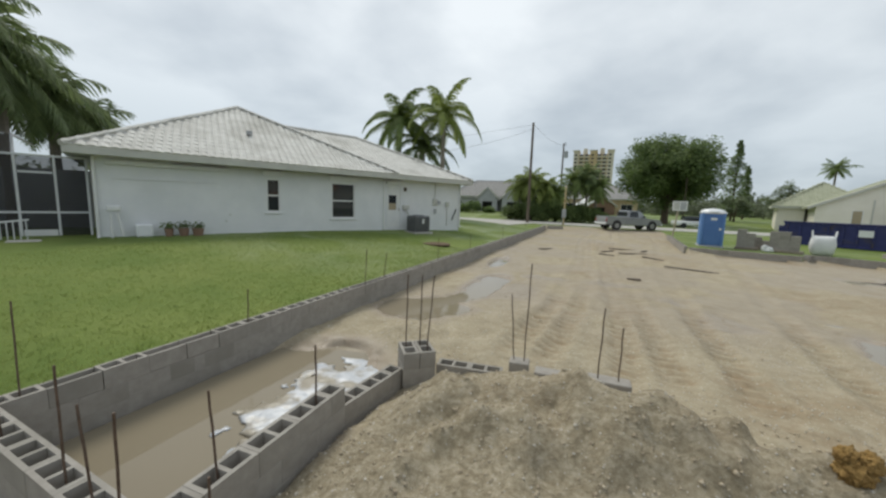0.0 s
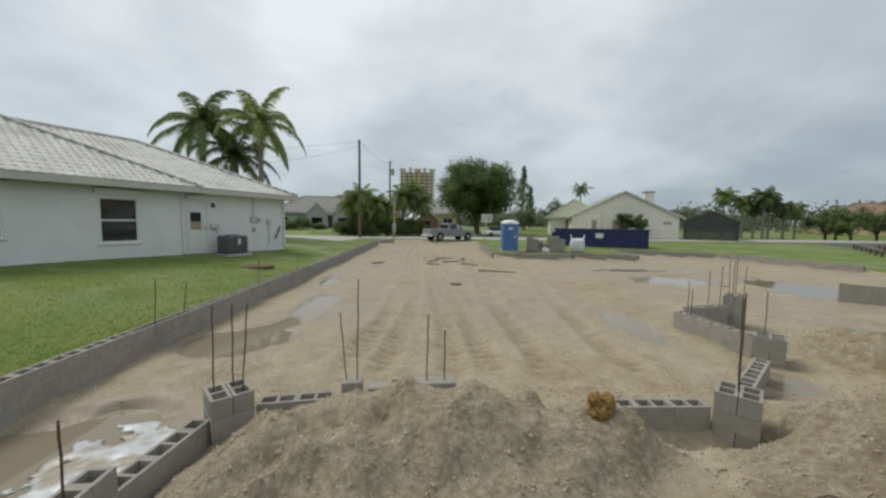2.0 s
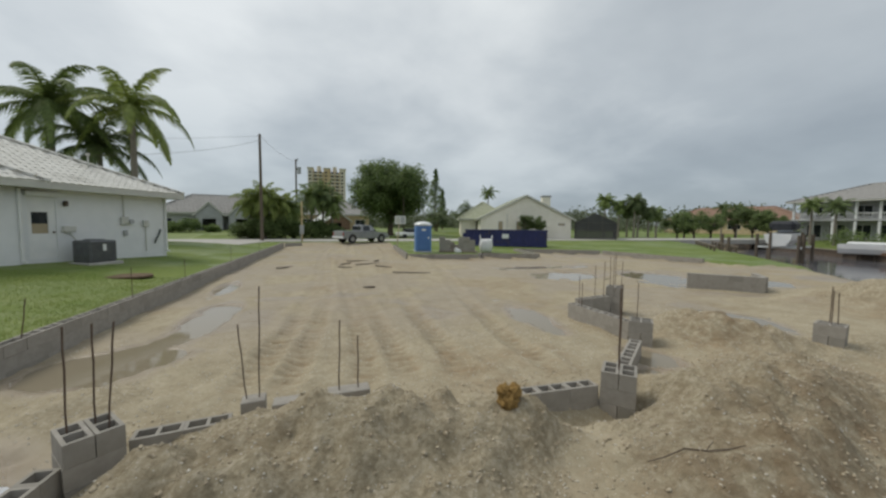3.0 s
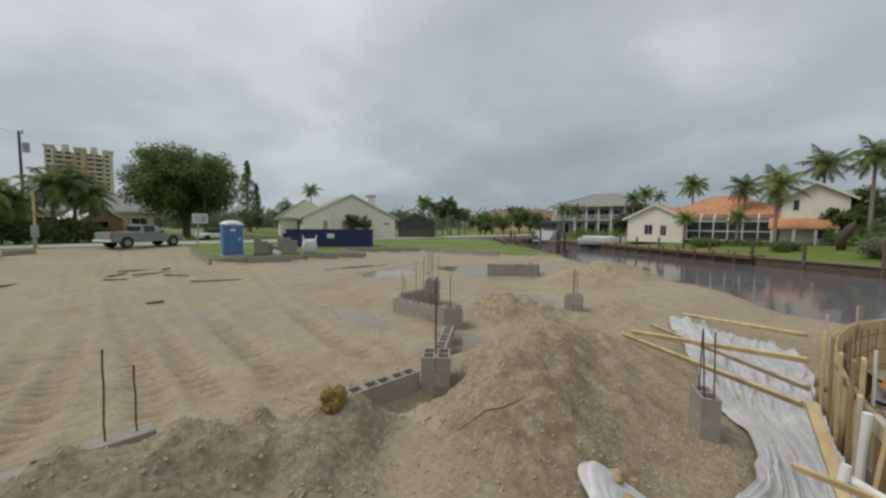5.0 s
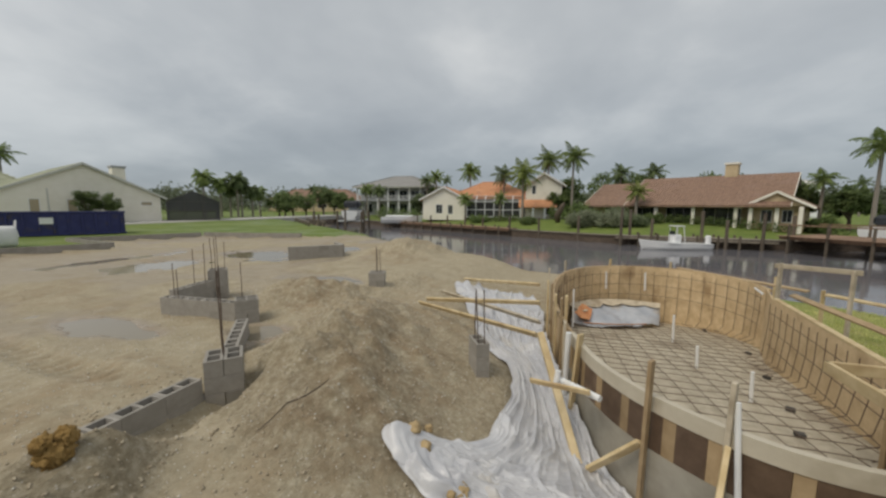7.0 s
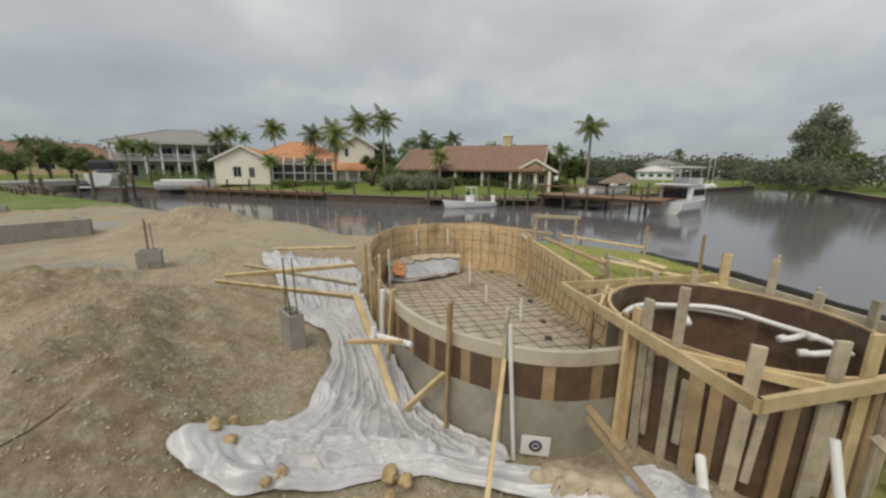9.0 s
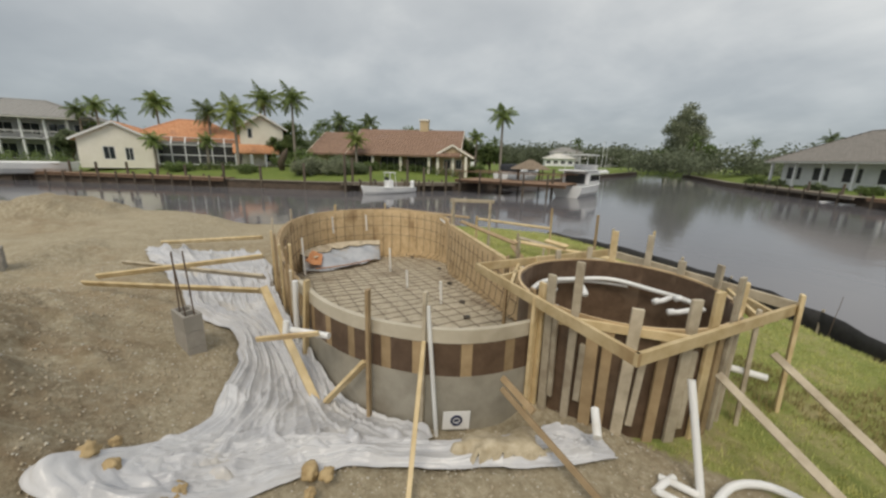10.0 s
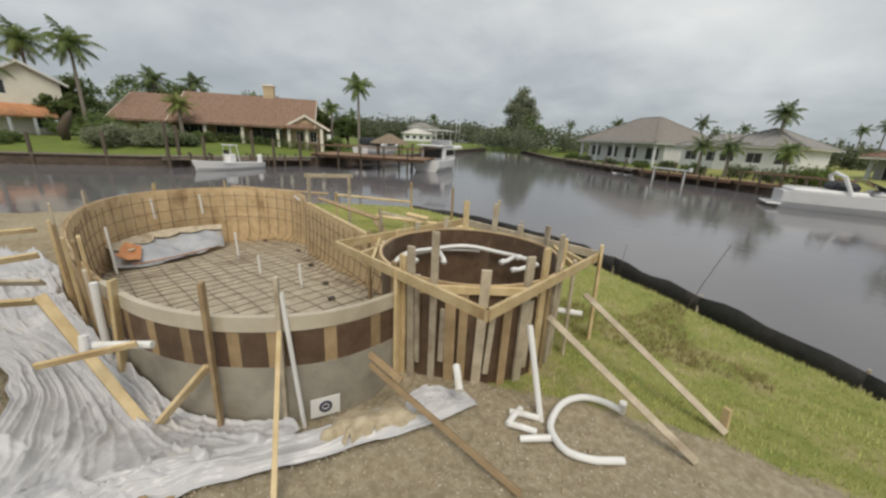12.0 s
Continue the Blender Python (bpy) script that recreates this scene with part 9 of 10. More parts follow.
# ---- street, driveway and street furniture ----
bm = box(BM(), (-120, 39.6, -0.2), (120, 45.2, 0.46))
road = link("road", bm, CONCRETE)
road.matrix_basis = pose(0, 0, 0, 0, 0, 0)
tagged(road, "pale weathered street beyond the building pad", "road", kind="structure")
bm = BM()
t = [bm.verts.new((x, y, 0.475)) for x, y in ((-17, 33.4), (-8.4, 33.2), (-7.0, 39.65), (-17, 39.65))]
u = [bm.verts.new((v.co.x, v.co.y, 0.0)) for v in t]
bm.faces.new(t)
for i in range(4):
    bm.faces.new((t[i], u[i], u[(i + 1) % 4], t[(i + 1) % 4]))
bmesh.ops.recalc_face_normals(bm, faces=bm.faces[:])
tagged(link("driveway_west", bm, CONCRETE), "pale driveway of the white house", "driveway", kind="structure")


def utility_pole(at, h, label, r=0.15, arm=False):
    e = empty("utility_pole", gp(*at))
    tagged(e, label, "utility pole", "poles")
    part("pole", cyl(BM(), (0, 0, -0.5), (0, 0, h), r, r * 0.7, 10), PILE, e)
    if arm:
        part("transformer", cyl(BM(), (0.45, 0, h - 2.2), (0.45, 0, h - 1.2), 0.28, n=12), STUCCO_GREY, e)
        part("bracket", box(BM(), (0, -0.05, h - 1.5), (0.3, 0.05, h - 1.4)), STUCCO_GREY, e)
        part("insulator", cyl(BM(), (0.25, 0, h - 0.3), (0.25, 0, h + 0.15), 0.07, n=8), STUCCO_GREY, e)
    return e


utility_pole((-7.8, 41.4), 11.0, "tall dark timber utility pole by the street", 0.17)
utility_pole((-6.3, 59.8), 11.4, "dark timber utility pole with a transformer", 0.16, True)
utility_pole((9.0, 52.0), 6.0, "slim dark pole beside the shade tree", 0.07)
wire = empty("overhead_wires")
tagged(wire, "thin dark overhead wires between the street poles", "wires")
for p0, p1, sag in (((-7.8, 41.4, 11.3), (-6.3, 59.8, 11.7), 0.5), ((-7.8, 41.4, 11.2), (-60, 40, 10.5), 1.5), ((-7.8, 41.4, 10.8), (-12, 14, 4.2), 0.6)):
    a, b = Vector(p0), Vector(p1)
    part("wire", tube(BM(), [a.lerp(b, k / 8) - Vector((0, 0, sag * 4 * (k / 8) * (1 - k / 8))) for k in range(9)], 0.012, 4), PILE, wire)
yp = empty("service_post", gp(-3.7, 39.4))
tagged(yp, "yellow timber service post with a grey meter box", "service post")
part("post", box(BM(), (-0.07, -0.07, -0.3), (0.07, 0.07, 4.1), 0.01), PINE, yp)
part("meter_box", box(BM(), (-0.2, -0.24, 0.8), (0.2, -0.075, 1.7), 0.03), STUCCO_GREY, yp)
part("conduit", cyl(BM(), (-0.1, -0.12, -0.2), (-0.1, -0.12, 0.8), 0.04), STUCCO_GREY, yp)

# permit board at the entrance
pb = empty("permit_board", gp(5.0, 31.6), 4)
tagged(pb, "white permit board on a leaning timber post", "sign board")
part("post", board(BM(), (-0.15, 0, -0.3), (0.1, 0, 2.6), 0.09, 0.09, (0, 1, 0)), PINE_OLD, pb)
part("panel", box(BM(), (-0.35, -0.09, 1.95), (0.6, -0.05, 2.65), 0.005), WHITE_PAINT, pb)
part("notice", box(BM(), (-0.28, -0.095, 2.02), (0.1, -0.0905, 2.58)), FASCIA, pb)
part("notice", box(BM(), (0.15, -0.095, 2.02), (0.53, -0.0905, 2.58)), STUCCO_GREY, pb)

# portable toilet
BLUE = mat("blue_plastic", (0.10, 0.22, 0.50), (0.14, 0.27, 0.56), 2, 0.45, 0.08, 30)
BLUE_DK = mat("deep_blue_plastic", (0.07, 0.16, 0.40), (0.09, 0.19, 0.44), 2, 0.5, 0.05, 30)
pt = empty("portable_toilet", gp(5.75, 25.4), -6)
tagged(pt, "blue plastic portable toilet with a white roof", "portable toilet")
part("skid", box(BM(), (-0.62, -0.62, -0.15), (0.62, 0.62, 0.1), 0.02), STUCCO_GREY, pt)
part("body", box(BM(), (-0.56, -0.56, 0.1), (0.56, 0.56, 1.98), 0.05), BLUE, pt)
dr = part("door", box(BM(), (-0.42, -0.585, 0.18), (0.42, -0.562, 1.88), 0.01), BLUE_DK, pt)
part("latch", box(BM(), (0.3, -0.61, 0.98), (0.4, -0.586, 1.12), 0.008), WHITE_PAINT, dr)
part("label_plate", box(BM(), (-0.12, -0.592, 1.55), (0.16, -0.586, 1.68)), WHITE_PAINT, dr)
for sx in (-0.5, 0.5):
    part("corner_rib", box(BM(), (sx - 0.05, -0.6, 0.1), (sx + 0.05, -0.562, 1.98), 0.015), BLUE, pt)
for k in range(6):
    part("vent_slot", box(BM(), (-0.35, -0.575, 1.905 + k * 0.011), (0.35, -0.562, 1.91 + k * 0.011)), BLUE_DK, pt)
bm = BM()
bmesh.ops.create_uvsphere(bm, u_segments=20, v_segments=10, radius=1)
for v in bm.verts:
    v.co = Vector((v.co.x * 0.64, v.co.y * 0.64, max(v.co.z, 0) * 0.24))
for v in bm.verts:
    v.co.z += 1.97
part("roof", bm, GEL, pt, "white domed roof", True)
part("roof_band", box(BM(), (-0.6, -0.6, 1.9), (0.6, 0.6, 2.0), 0.03), GEL, pt)

# roll-off dumpster
NAVY_PAINT = mat("navy_painted_steel", (0.018, 0.022, 0.11), (0.03, 0.035, 0.15), 3, 0.5, 0.15, 30, c3=(0.05, 0.04, 0.07), c3_scale=1.5)
dp = empty("dumpster", (15.2, 31.2, 0.38), -28)
tagged(dp, "long navy blue steel roll-off dumpster on the grass", "dumpster")
for lo, hi in (((-3.7, -1.15, 0.12), (3.7, -1.07, 1.45)), ((-3.7, 1.07, 0.12), (3.7, 1.15, 1.45)), ((-3.7, -1.07, 0.12), (-3.62, 1.07, 1.45)), ((3.62, -1.07, 0.12), (3.7, 1.07, 1.45)), ((-3.62, -1.07, 0.12), (3.62, 1.07, 0.2))):
    part("side_plate", box(BM(), lo, hi), NAVY_PAINT, dp)
for k in range(12):
    x = -3.55 + k * 0.645
    part("rib", box(BM(), (x - 0.05, -1.25, 0.12), (x + 0.05, -1.152, 1.4), 0.01), NAVY_PAINT, dp)
part("top_rail", box(BM(), (-3.75, -1.24, 1.42), (3.75, -1.05, 1.54), 0.02), NAVY_PAINT, dp)
part("bottom_rail", box(BM(), (-3.75, -1.24, 0.0), (3.75, -1.05, 0.14), 0.02), NAVY_PAINT, dp)
part("label_plate", box(BM(), (-0.3, -1.262, 0.75), (0.3, -1.252, 1.15)), WHITE_PAINT, dp)
part("tail_bracket", box(BM(), (-4.0, -0.9, 0.1), (-3.7, -0.7, 1.2), 0.02), NAVY_PAINT, dp)
for sx in (-3.2, 3.2):
    part("roller", cyl(BM(), (sx, -1.1, 0.0), (sx, -0.9, 0.0), 0.12), RUST, dp)

# stacks of blocks and a bulk sand bag by the garage footing
for k, (x, y, w, h, rz) in enumerate(((7.2, 25.4, 2, 5, -20), (8.5, 24.9, 3, 5, -24), (8.05, 25.9, 2, 3, -15))):
    e = empty("block_stack", gp(x, y), rz)
    tagged(e, "pallet stack of grey concrete blocks on the grass", "block stack", "block stacks")
    part("pallet", box(BM(), (-0.2, -0.5, 0.0), (w * 0.4 + 0.0, 0.5, 0.12), 0.01), PLANK_GREY, e)
    for c in range(h):
        for r in range(w - (1 if c == h - 1 else 0)):
            for q in range(2):
                ob = new("block", BLOCK_SOLID)
                ob.parent = e
                ob.matrix_basis = pose(-0.15 + r * 0.4 + rv.uniform(-0.01, 0.01), -0.2 + 0.21 * q, 0.12 + 0.197 * c)
BAG = mat("white_woven_bag", (0.66, 0.67, 0.68), (0.74, 0.74, 0.74), 5, 0.7, 0.4, 40)
bb = empty("bulk_bag", gp(10.45, 24.8), -20)
tagged(bb, "white woven bulk bag with lifting loops", "bulk bag")
bm = box(BM(), (-0.42, -0.42, 0), (0.42, 0.42, 0.98), 0.1)
bmesh.ops.subdivide_edges(bm, edges=bm.edges[:], cuts=3, use_grid_fill=True)
for v in bm.verts:
    k = 1 + 0.12 * math.sin(max(0, min(1, v.co.z / 0.95)) * math.pi)
    v.co = Vector((v.co.x * k, v.co.y * k, v.co.z)) + 0.05 * Vector((noise.noise(v.co * 3), noise.noise(v.co * 3 + Vector((5, 0, 0))), noise.noise(v.co * 3 + Vector((0, 5, 0)))))
part("bag", bm, BAG, bb, smooth=True)
for sx in (-0.4, 0.4):
    part("loop", tube(BM(), [(sx, -0.35, 0.9), (sx * 1.1, -0.2, 1.25), (sx * 1.1, 0.1, 1.22), (sx, 0.3, 0.9)], 0.03, 6), BAG, bb)
for x, y, s in ((8.05, 24.5, 0.18), (8.2, 24.35, 0.14)):
    rock((x, y, gz(x, y) + s * 0.8), (s, s * 0.8, s * 1.1), x * 7, BAG, "crumpled white cement sack on the grass", "cement_sack", "sack", group="sacks")


# ---- pickup truck ----
def pickup():
    e = empty("pickup_truck", gp(2.2, 37.4), 32)
    e.location.z = 0.47
    tagged(e, "silver pickup truck parked across the site entrance", "pickup truck")
    PAINT = mat("silver_car_paint", (0.30, 0.31, 0.32), (0.36, 0.37, 0.38), 1.5, 0.35, 0.0, metal=0.5, coat=0.4)
    TYRE = mat("tyre_rubber", (0.015, 0.015, 0.016), (0.03, 0.03, 0.031), 8, 0.85, 0.2, 40)
    RIM = mat("alloy_rim", (0.35, 0.35, 0.36), (0.45, 0.45, 0.46), 4, 0.35, 0, metal=0.8)
    RED = mat("red_lens", (0.30, 0.02, 0.02), (0.36, 0.03, 0.03), 3, 0.3, 0)
    body = BM()
    prof = [(-2.75, 0.45), (-2.75, 1.02), (-2.7, 1.06), (1.05, 1.06), (2.3, 1.0), (2.62, 0.88), (2.7, 0.5), (2.6, 0.42), (2.3, 0.4)]
    a = [body.verts.new((x, -0.92, z)) for x, z in prof]
    b = [body.verts.new((x, 0.92, z)) for x, z in prof]
    body.faces.new(a)
    body.faces.new(b[::-1])
    for i in range(len(prof)):
        j = (i + 1) % len(prof)
        body.faces.new((a[i], b[i], b[j], a[j]))
    bmesh.ops.recalc_face_normals(body, faces=body.faces[:])
    bmesh.ops.bevel(body, geom=body.edges[:], offset=0.05, segments=2, affect="EDGES")
    bo = part("body", body, PAINT, e)
    # flat plate, its dark colour standing for shade down in the bed
    part("bed_well", box(BM(), (-2.6, -0.8, 1.045), (-0.75, 0.8, 1.075)), DARK_SHADE, bo)
    for lo, hi in (((-2.7, -0.9, 1.06), (-0.7, -0.82, 1.16)), ((-2.7, 0.82, 1.06), (-0.7, 0.9, 1.16)), ((-2.74, -0.8, 0.6), (-2.68, 0.8, 1.16))):
        part("bed_side", box(BM(), lo, hi, 0.02), PAINT, bo)
    cabm = BM()
    lo_ = [(-0.72, 1.05), (1.25, 1.05), (0.55, 1.72), (-0.55, 1.76)]
    a = [cabm.verts.new((x, -0.86 + (0.12 if z > 1.5 else 0), z)) for x, z in lo_]
    b = [cabm.verts.new((x, 0.86 - (0.12 if z > 1.5 else 0), z)) for x, z in lo_]
    cabm.faces.new(a)
    cabm.faces.new(b[::-1])
    for i in range(4):
        cabm.faces.new((a[i], b[i], b[(i + 1) % 4], a[(i + 1) % 4]))
    bmesh.ops.recalc_face_normals(cabm, faces=cabm.faces[:])
    bmesh.ops.bevel(cabm, geom=cabm.edges[:], offset=0.05, segments=2, affect="EDGES")
    c = part("cab", cabm, PAINT, e)
    for s in (-1, 1):
        bm = BM()
        bm.faces.new([bm.verts.new(p) for p in ((-0.5, s * 0.862, 1.16), (0.35, s * 0.862, 1.16), (0.3, s * 0.775, 1.66), (-0.42, s * 0.775, 1.66))])
        part("side_window", bm, GLASS, c)
        part("mirror", box(BM(), (0.75, s * 0.9 - 0.06, 1.12), (0.85, s * 1.08 + 0.06, 1.28), 0.02), NAVY, c)
        part("door_handle", box(BM(), (-0.35, s * 0.93 - 0.012, 0.95), (-0.2, s * 0.93 + 0.012, 0.99)), NAVY, bo)
        part("tail_light", box(BM(), (-2.77, s * 0.84 - 0.06, 0.7), (-2.72, s * 0.84 + 0.06, 1.0), 0.01), RED, bo, "red tail light")
        part("headlight", box(BM(), (2.6, s * 0.7 - 0.16, 0.68), (2.7, s * 0.7 + 0.16, 0.84), 0.02), GEL, bo)
    part("windscreen", board(BM(), (1.16, 0, 1.16), (0.62, 0, 1.68), 1.4, 0.02, (1, 0, 0.6)), GLASS, c)
    part("rear_window", box(BM(), (-0.715, -0.65, 1.22), (-0.66, 0.65, 1.62)), GLASS, c)
    part("rear_bumper", box(BM(), (-2.9, -0.9, 0.45), (-2.74, 0.9, 0.62), 0.03), ALU, e)
    part("front_bumper", box(BM(), (2.64, -0.92, 0.42), (2.82, 0.92, 0.62), 0.04), ALU, e)
    for x in (-1.75, 1.75):
        for s in (-1, 1):
            w = part("wheel", cyl(BM(), (x, s * 0.94, 0.37), (x, s * 0.70, 0.37), 0.37, n=22), TYRE, e, "black tyre")
            part("rim", cyl(BM(), (x, s * 0.95, 0.37), (x, s * 0.945, 0.37), 0.22, n=16), RIM, w)
            # disc whose dark colour stands for the shade round the wheel
            part("wheel_arch", cyl(BM(), (x, s * 0.925, 0.42), (x, s * 0.72, 0.42), 0.45, n=22), DARK_SHADE, e)


pickup()
# another parked car far down the street
car = empty("parked_car", gp(9.6, 49.0), 10)
tagged(car, "pale car parked under the shade tree", "car")
part("body", box(BM(), (-2.1, -0.85, 0.3), (2.1, 0.85, 0.85), 0.12), GEL, car)
part("cabin", box(BM(), (-1.2, -0.75, 0.84), (0.9, 0.75, 1.4), 0.2), GLASS, car)
for x in (-1.3, 1.3):
    for s in (-1, 1):
        part("wheel", cyl(BM(), (x, s * 0.86, 0.32), (x, s * 0.68, 0.32), 0.32, n=16), NAVY, car)

# ---- starter bars in the walls and piers ----
for x, y, z0, z1, lx, ly in ((-4.78, 1.2, 0.5, 1.42, -0.12, 0.05), (-4.7, 1.05, 0.5, 1.44, -0.05, 0.0), (-4.2, 0.93, 0.42, 1.3, -0.05, 0), (-3.15, 0.9, 0.42, 1.34, -0.05, 0.02), (-2.75, 0.88, 0.42, 1.2, -0.1, 0.0), (-2.5, 0.88, 0.42, 1.26, 0.04, 0.0), (-2.37, 1.35, 0.42, 1.16, -0.06, 0.0), (-2.43, 2.3, 0.42, 1.12, 0.0, 0.0), (-2.15, 1.15, -0.1, 0.8, 0.0, 0.0),
                             (-4.72, 3.4, 0.42, 1.1, 0.03, 0.0), (-4.72, 6.2, 0.42, 1.37, 0.05, 0), (-4.72, 6.9, 0.42, 1.22, 0.1, 0), (-4.72, 10, 0.42, 1.32, 0, 0), (-4.72, 13, 0.42, 1.22, 0, 0), (-4.72, 18, 0.42, 1.32, 0, 0), (-4.72, 24, 0.42, 1.32, 0, 0),
                             (-2.3, 3.7, 0.42, 1.52, 0.0, 0.03), (-2.2, 3.88, 0.42, 1.5, 0.02, 0.0), (-2.05, 3.76, 0.42, 1.52, 0.06, 0.06), (-1.06, 4.3, 0.3, 1.30, -0.08, 0.0), (-0.95, 4.3, 0.3, 1.71, 0.03, 0.0), (-0.10, 4.23, 0.3, 1.30, 0.02, 0.0), (0.12, 4.25, 0.3, 1.1, 0.0, 0.0),
                             (3.25, 3.60, 0.42, 1.64, -0.02, 0.0), (3.33, 3.68, 0.42, 1.67, 0.02, 0.02), (5.4, 5.5, 0.4, 1.32, 0.0, 0.0), (4.87, 0.74, 0.3, 1.25, -0.04, 0.02), (4.95, 0.84, 0.3, 1.22, -0.06, 0.04), (5.04, 0.92, 0.3, 1.2, 0.05, 0.0),
                             (5.3, 7.0, 0.4, 1.1, 0, 0), (5.45, 7.3, 0.4, 1.2, 0, 0), (6.1, 7.55, 0.4, 1.4, 0, 0), (6.4, 7.6, 0.4, 1.5, 0.02, 0), (6.65, 7.55, 0.6, 1.6, 0, 0), (6.8, 7.65, 0.6, 1.65, 0, 0), (6.85, 7.5, 0.6, 1.5, 0.03, 0), (6.7, 7.7, 0.6, 1.6, -0.03, 0), (8.3, 4.12, 0.3, 1.3, 0, 0), (8.4, 4.2, 0.3, 1.35, 0.02, 0), (8.42, 4.08, 0.3, 1.25, 0, 0.03)):
    rebar(x, y, z0, z1, (lx, ly), 0.008)
# plate block where bars rise out of the sand
for x, y, x0, x1, top, rz in ((-1.0, 4.3, -0.12, 0.12, 0.47, 6), (0.0, 4.25, -0.22, 0.25, 0.48, 3), (-0.5, 4.27, -0.3, 0.22, 0.42, 2)):
    e = empty("buried_block", (x, y, top - 0.2), rz)
    tagged(e, "half-buried concrete block holding starter bars", "block", "buried blocks")
    part("block", box(BM(), (x0, -0.1, 0), (x1, 0.1, 0.2), 0.008), CMU, e)

# ---- loose stones and clods, sticks and scraps on the sand ----
rs = random.Random(9)


def scatter(name, n, region, size, material, label, cat):
    V, F = [], []
    P = []
    while len(P) < n:
        x, y = rs.uniform(*region[0]), rs.uniform(*region[1])
        P.append((x, y))
    X, Y = np.array(P).T
    Z = ground_z(X, Y)
    keep = inside(X, Y, PAD) & ~inside(X, Y, ring)
    for x, y, z, k in zip(X, Y, Z, keep):
        if not k:
            continue
        s = size * rs.uniform(0.35, 1.0) ** 1.5 * (1.4 if rs.random() < 0.05 else 1)
        j = len(V)
        q = [Vector((rs.uniform(0.6, 1.2) * a, rs.uniform(0.6, 1.2) * b, rs.uniform(0.5, 0.9) * c)) * s for a, b, c in ((1, 0, 0), (0, 1, 0), (-1, 0, 0), (0, -1, 0), (0, 0, 1), (0, 0, -1))]
        t = rs.uniform(0, 6.28)
        ct, st = math.cos(t), math.sin(t)
        V += [(x + v.x * ct - v.y * st, y + v.x * st + v.y * ct, z + s * 0.25 + v.z) for v in q]
        F += [(j + a, j + b, j + c) for a, b, c in ((0, 1, 4), (1, 2, 4), (2, 3, 4), (3, 0, 4), (1, 0, 5), (2, 1, 5), (3, 2, 5), (0, 3, 5))]
    ob = from_arrays(name, V, F, material, True)
    tagged(ob, label, cat, kind="stuff")


PEBBLE = mat("pale_limestone_chip", (0.50, 0.46, 0.39), (0.66, 0.62, 0.54), 20, 0.9, 0.2, 80)
SANDCLOD = mat("sand_clod", (0.36, 0.295, 0.21), (0.50, 0.43, 0.32), 9, 0.95, 0.5, 50)
scatter("limestone_chips", 13000, ((-4.5, 9), (-3.6, 8)), 0.0155, PEBBLE, "small pale limestone chips scattered over the sand", "gravel")
scatter("sand_clods", 13000, ((-2.6, 7.5), (-3.4, 4.6)), 0.022, SANDCLOD, "crumbled sand clods on the mounds", "clods")
scatter("rut_clods", 1500, ((-4, 14), (4, 30)), 0.022, SANDCLOD, "sand clods churned up by wheels", "clods")
for x, y, l, rz in ((1.4, 19.6, 1.5, 30), (2.2, 18.4, 1.2, -40), (3.0, 15.6, 1.7, -10), (0.3, 20.4, 1.2, 60), (-2.6, 19.3, 1.3, 55), (0.9, 12.4, 0.4, 20), (5.6, 5.6, 0.6, 10), (1.0, 21.4, 1.4, 15), (2.0, 21.0, 0.8, 70), (0.2, 18.6, 0.7, -20)):
    bm = box(BM(), (-l / 2, -0.07, 0), (l / 2, 0.07, 0.04), 0.01)
    ob = link("scrap_board", bm, PILE)
    ob.matrix_basis = pose(x, y, gz(x, y) + 0.01, 0, 2, rz)
    tagged(ob, "dark wet scrap board lying on the sand", "board", "scrap boards")
bm = tube(BM(), [(2.5 + 0.13 * k, 2.42 - 0.07 * k + 0.03 * math.sin(k * 1.3), gz(2.5 + 0.13 * k, 2.42 - 0.07 * k) + 0.02) for k in range(6)], [0.004, 0.006, 0.007, 0.007, 0.006, 0.003], 6)
tube(bm, [(2.89, 2.2, gz(2.89, 2.2) + 0.02), (2.98, 2.22, gz(2.98, 2.22) + 0.06)], 0.004, 5)
tagged(link("dead_stick", bm, BARK_DARK), "thin dead stick lying on the sand mound", "stick")
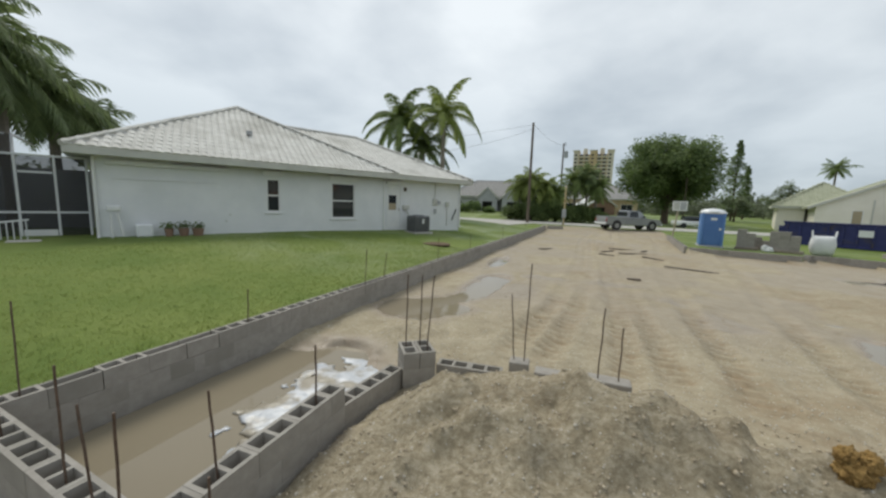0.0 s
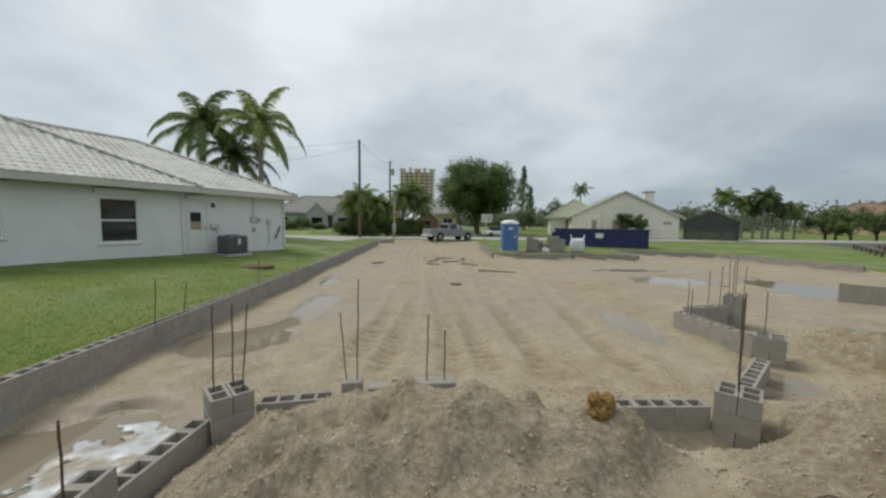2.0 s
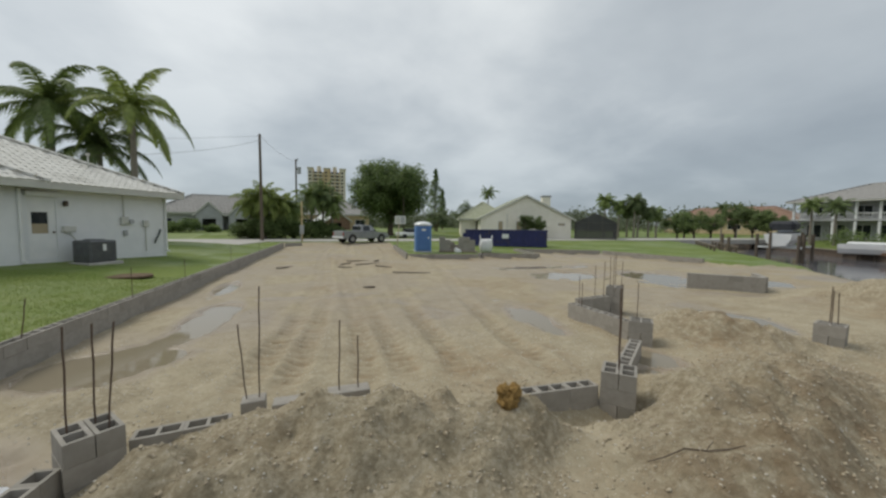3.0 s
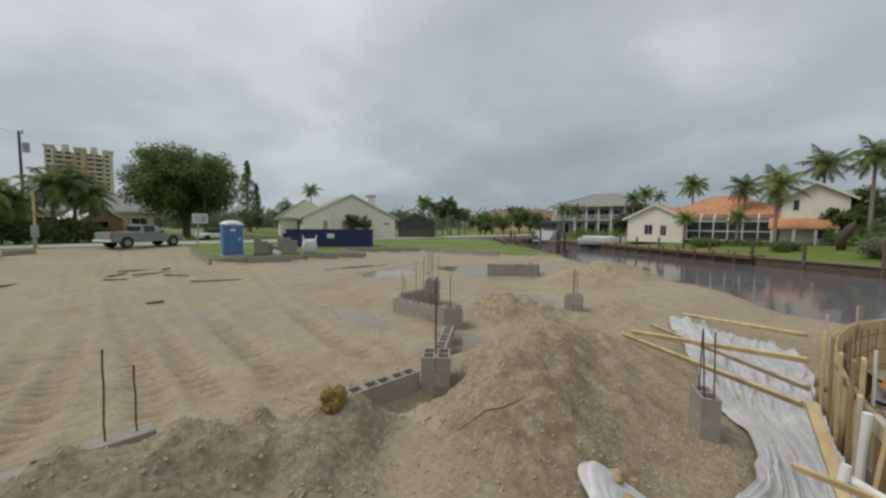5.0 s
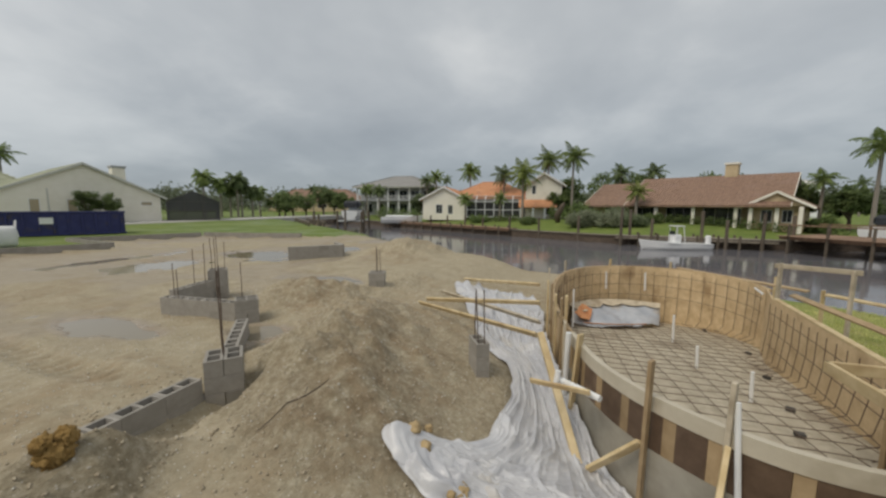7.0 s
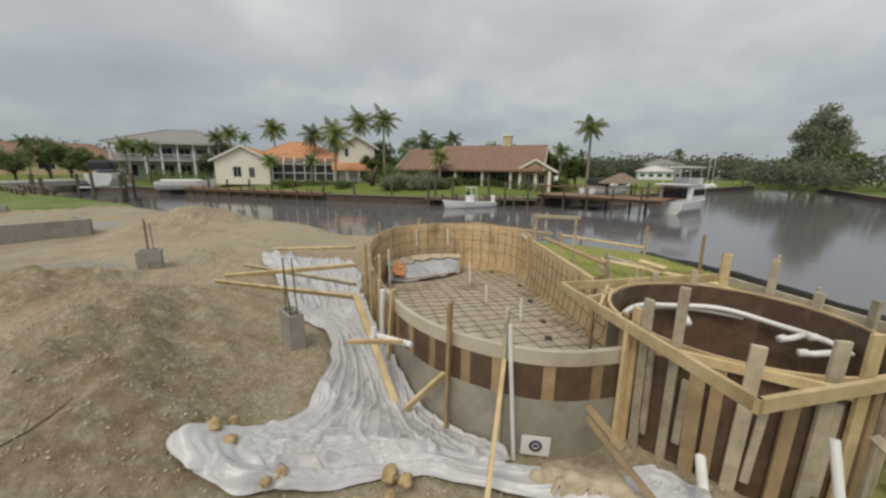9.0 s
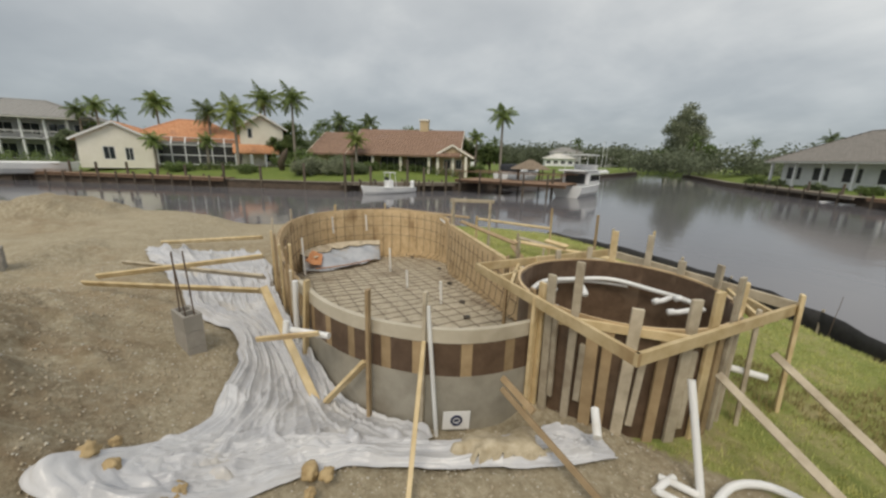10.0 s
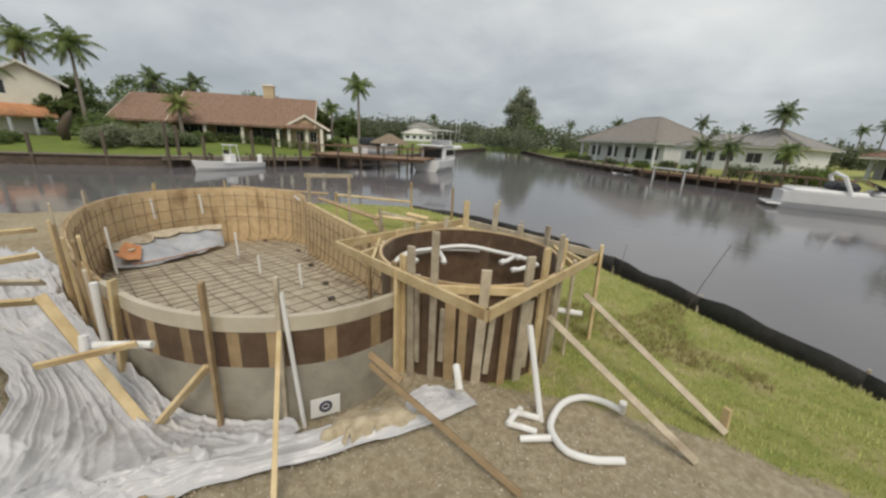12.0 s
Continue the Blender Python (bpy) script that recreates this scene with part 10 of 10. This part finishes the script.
# white lime slurry in the flooded footing
FOAM = mat("white_lime_slurry", (0.42, 0.44, 0.47), (0.66, 0.67, 0.69), 5, 0.35, 0.5, 14, c3=(0.30, 0.265, 0.205), c3_scale=2.6, c3_lo=0.47, c3_hi=0.58)
xs, ys = np.arange(-4.2, -2.75, 0.025), np.arange(1.5, 4.1, 0.025)
SX, SY = np.meshgrid(xs, ys)
q = ((SX + 3.15 - 0.15 * (SY - 2.9)) / 0.52) ** 2 + ((SY - 3.15) / 0.95) ** 2 + 2.0 * vnoise(SX, SY, 0.42, 71) + 1.6 * vnoise(SX, SY, 0.16, 72) + 0.8 * vnoise(SX, SY, 0.07, 73)
SZ = 0.085 + 0.02 * (1 - sm(q, 0.1, 0.95)) + 0.012 * vnoise(SX, SY, 0.06, 74)
V = [tuple(p) for p in np.stack([SX, SY, SZ], -1).reshape(-1, 3)]
w_ = len(xs)
F = [(a * w_ + b, a * w_ + b + 1, (a + 1) * w_ + b + 1, (a + 1) * w_ + b) for a in range(len(ys) - 1) for b in range(w_ - 1) if q[a, b] < 0.95]
ob = from_arrays("lime_slurry", V, F, FOAM, True)
ob.modifiers.new("thickness", "SOLIDIFY").thickness = 0.015
tagged(ob, "white lime slurry floating on the flooded footing", "slurry", kind="structure")
for x, y, s in ((-2.95, 1.9, 0.14), (-3.05, 2.05, 0.09)):
    rock((x, y, 0.1), (s, s * 0.7, s * 0.6), x * 5, FOAM, "torn white paper sack in the flooded footing", "paper_sack", "sack", group="sacks")
# bare patch where a plant was dug out of the lawn
bm = BM()
bmesh.ops.create_circle(bm, cap_ends=True, segments=24, radius=0.7)
for v in bm.verts:
    v.co *= 1 + 0.15 * noise.noise(v.co * 2)
    v.co.y *= 0.7
r = bmesh.ops.extrude_face_region(bm, geom=bm.faces[:])
bmesh.ops.translate(bm, vec=(0, 0, 0.06), verts=[v for v in r["geom"] if isinstance(v, bmesh.types.BMVert)])
MULCH = mat("brown_mulch", (0.09, 0.06, 0.035), (0.17, 0.115, 0.07), 10, 0.95, 0.6, 40)
ob = link("mulch_patch", bm, MULCH)
ob.location = (-6.6, 13.9, gz(-6.6, 13.9) - 0.01)
tagged(ob, "bare brown mulch patch in the lawn", "mulch", kind="structure")
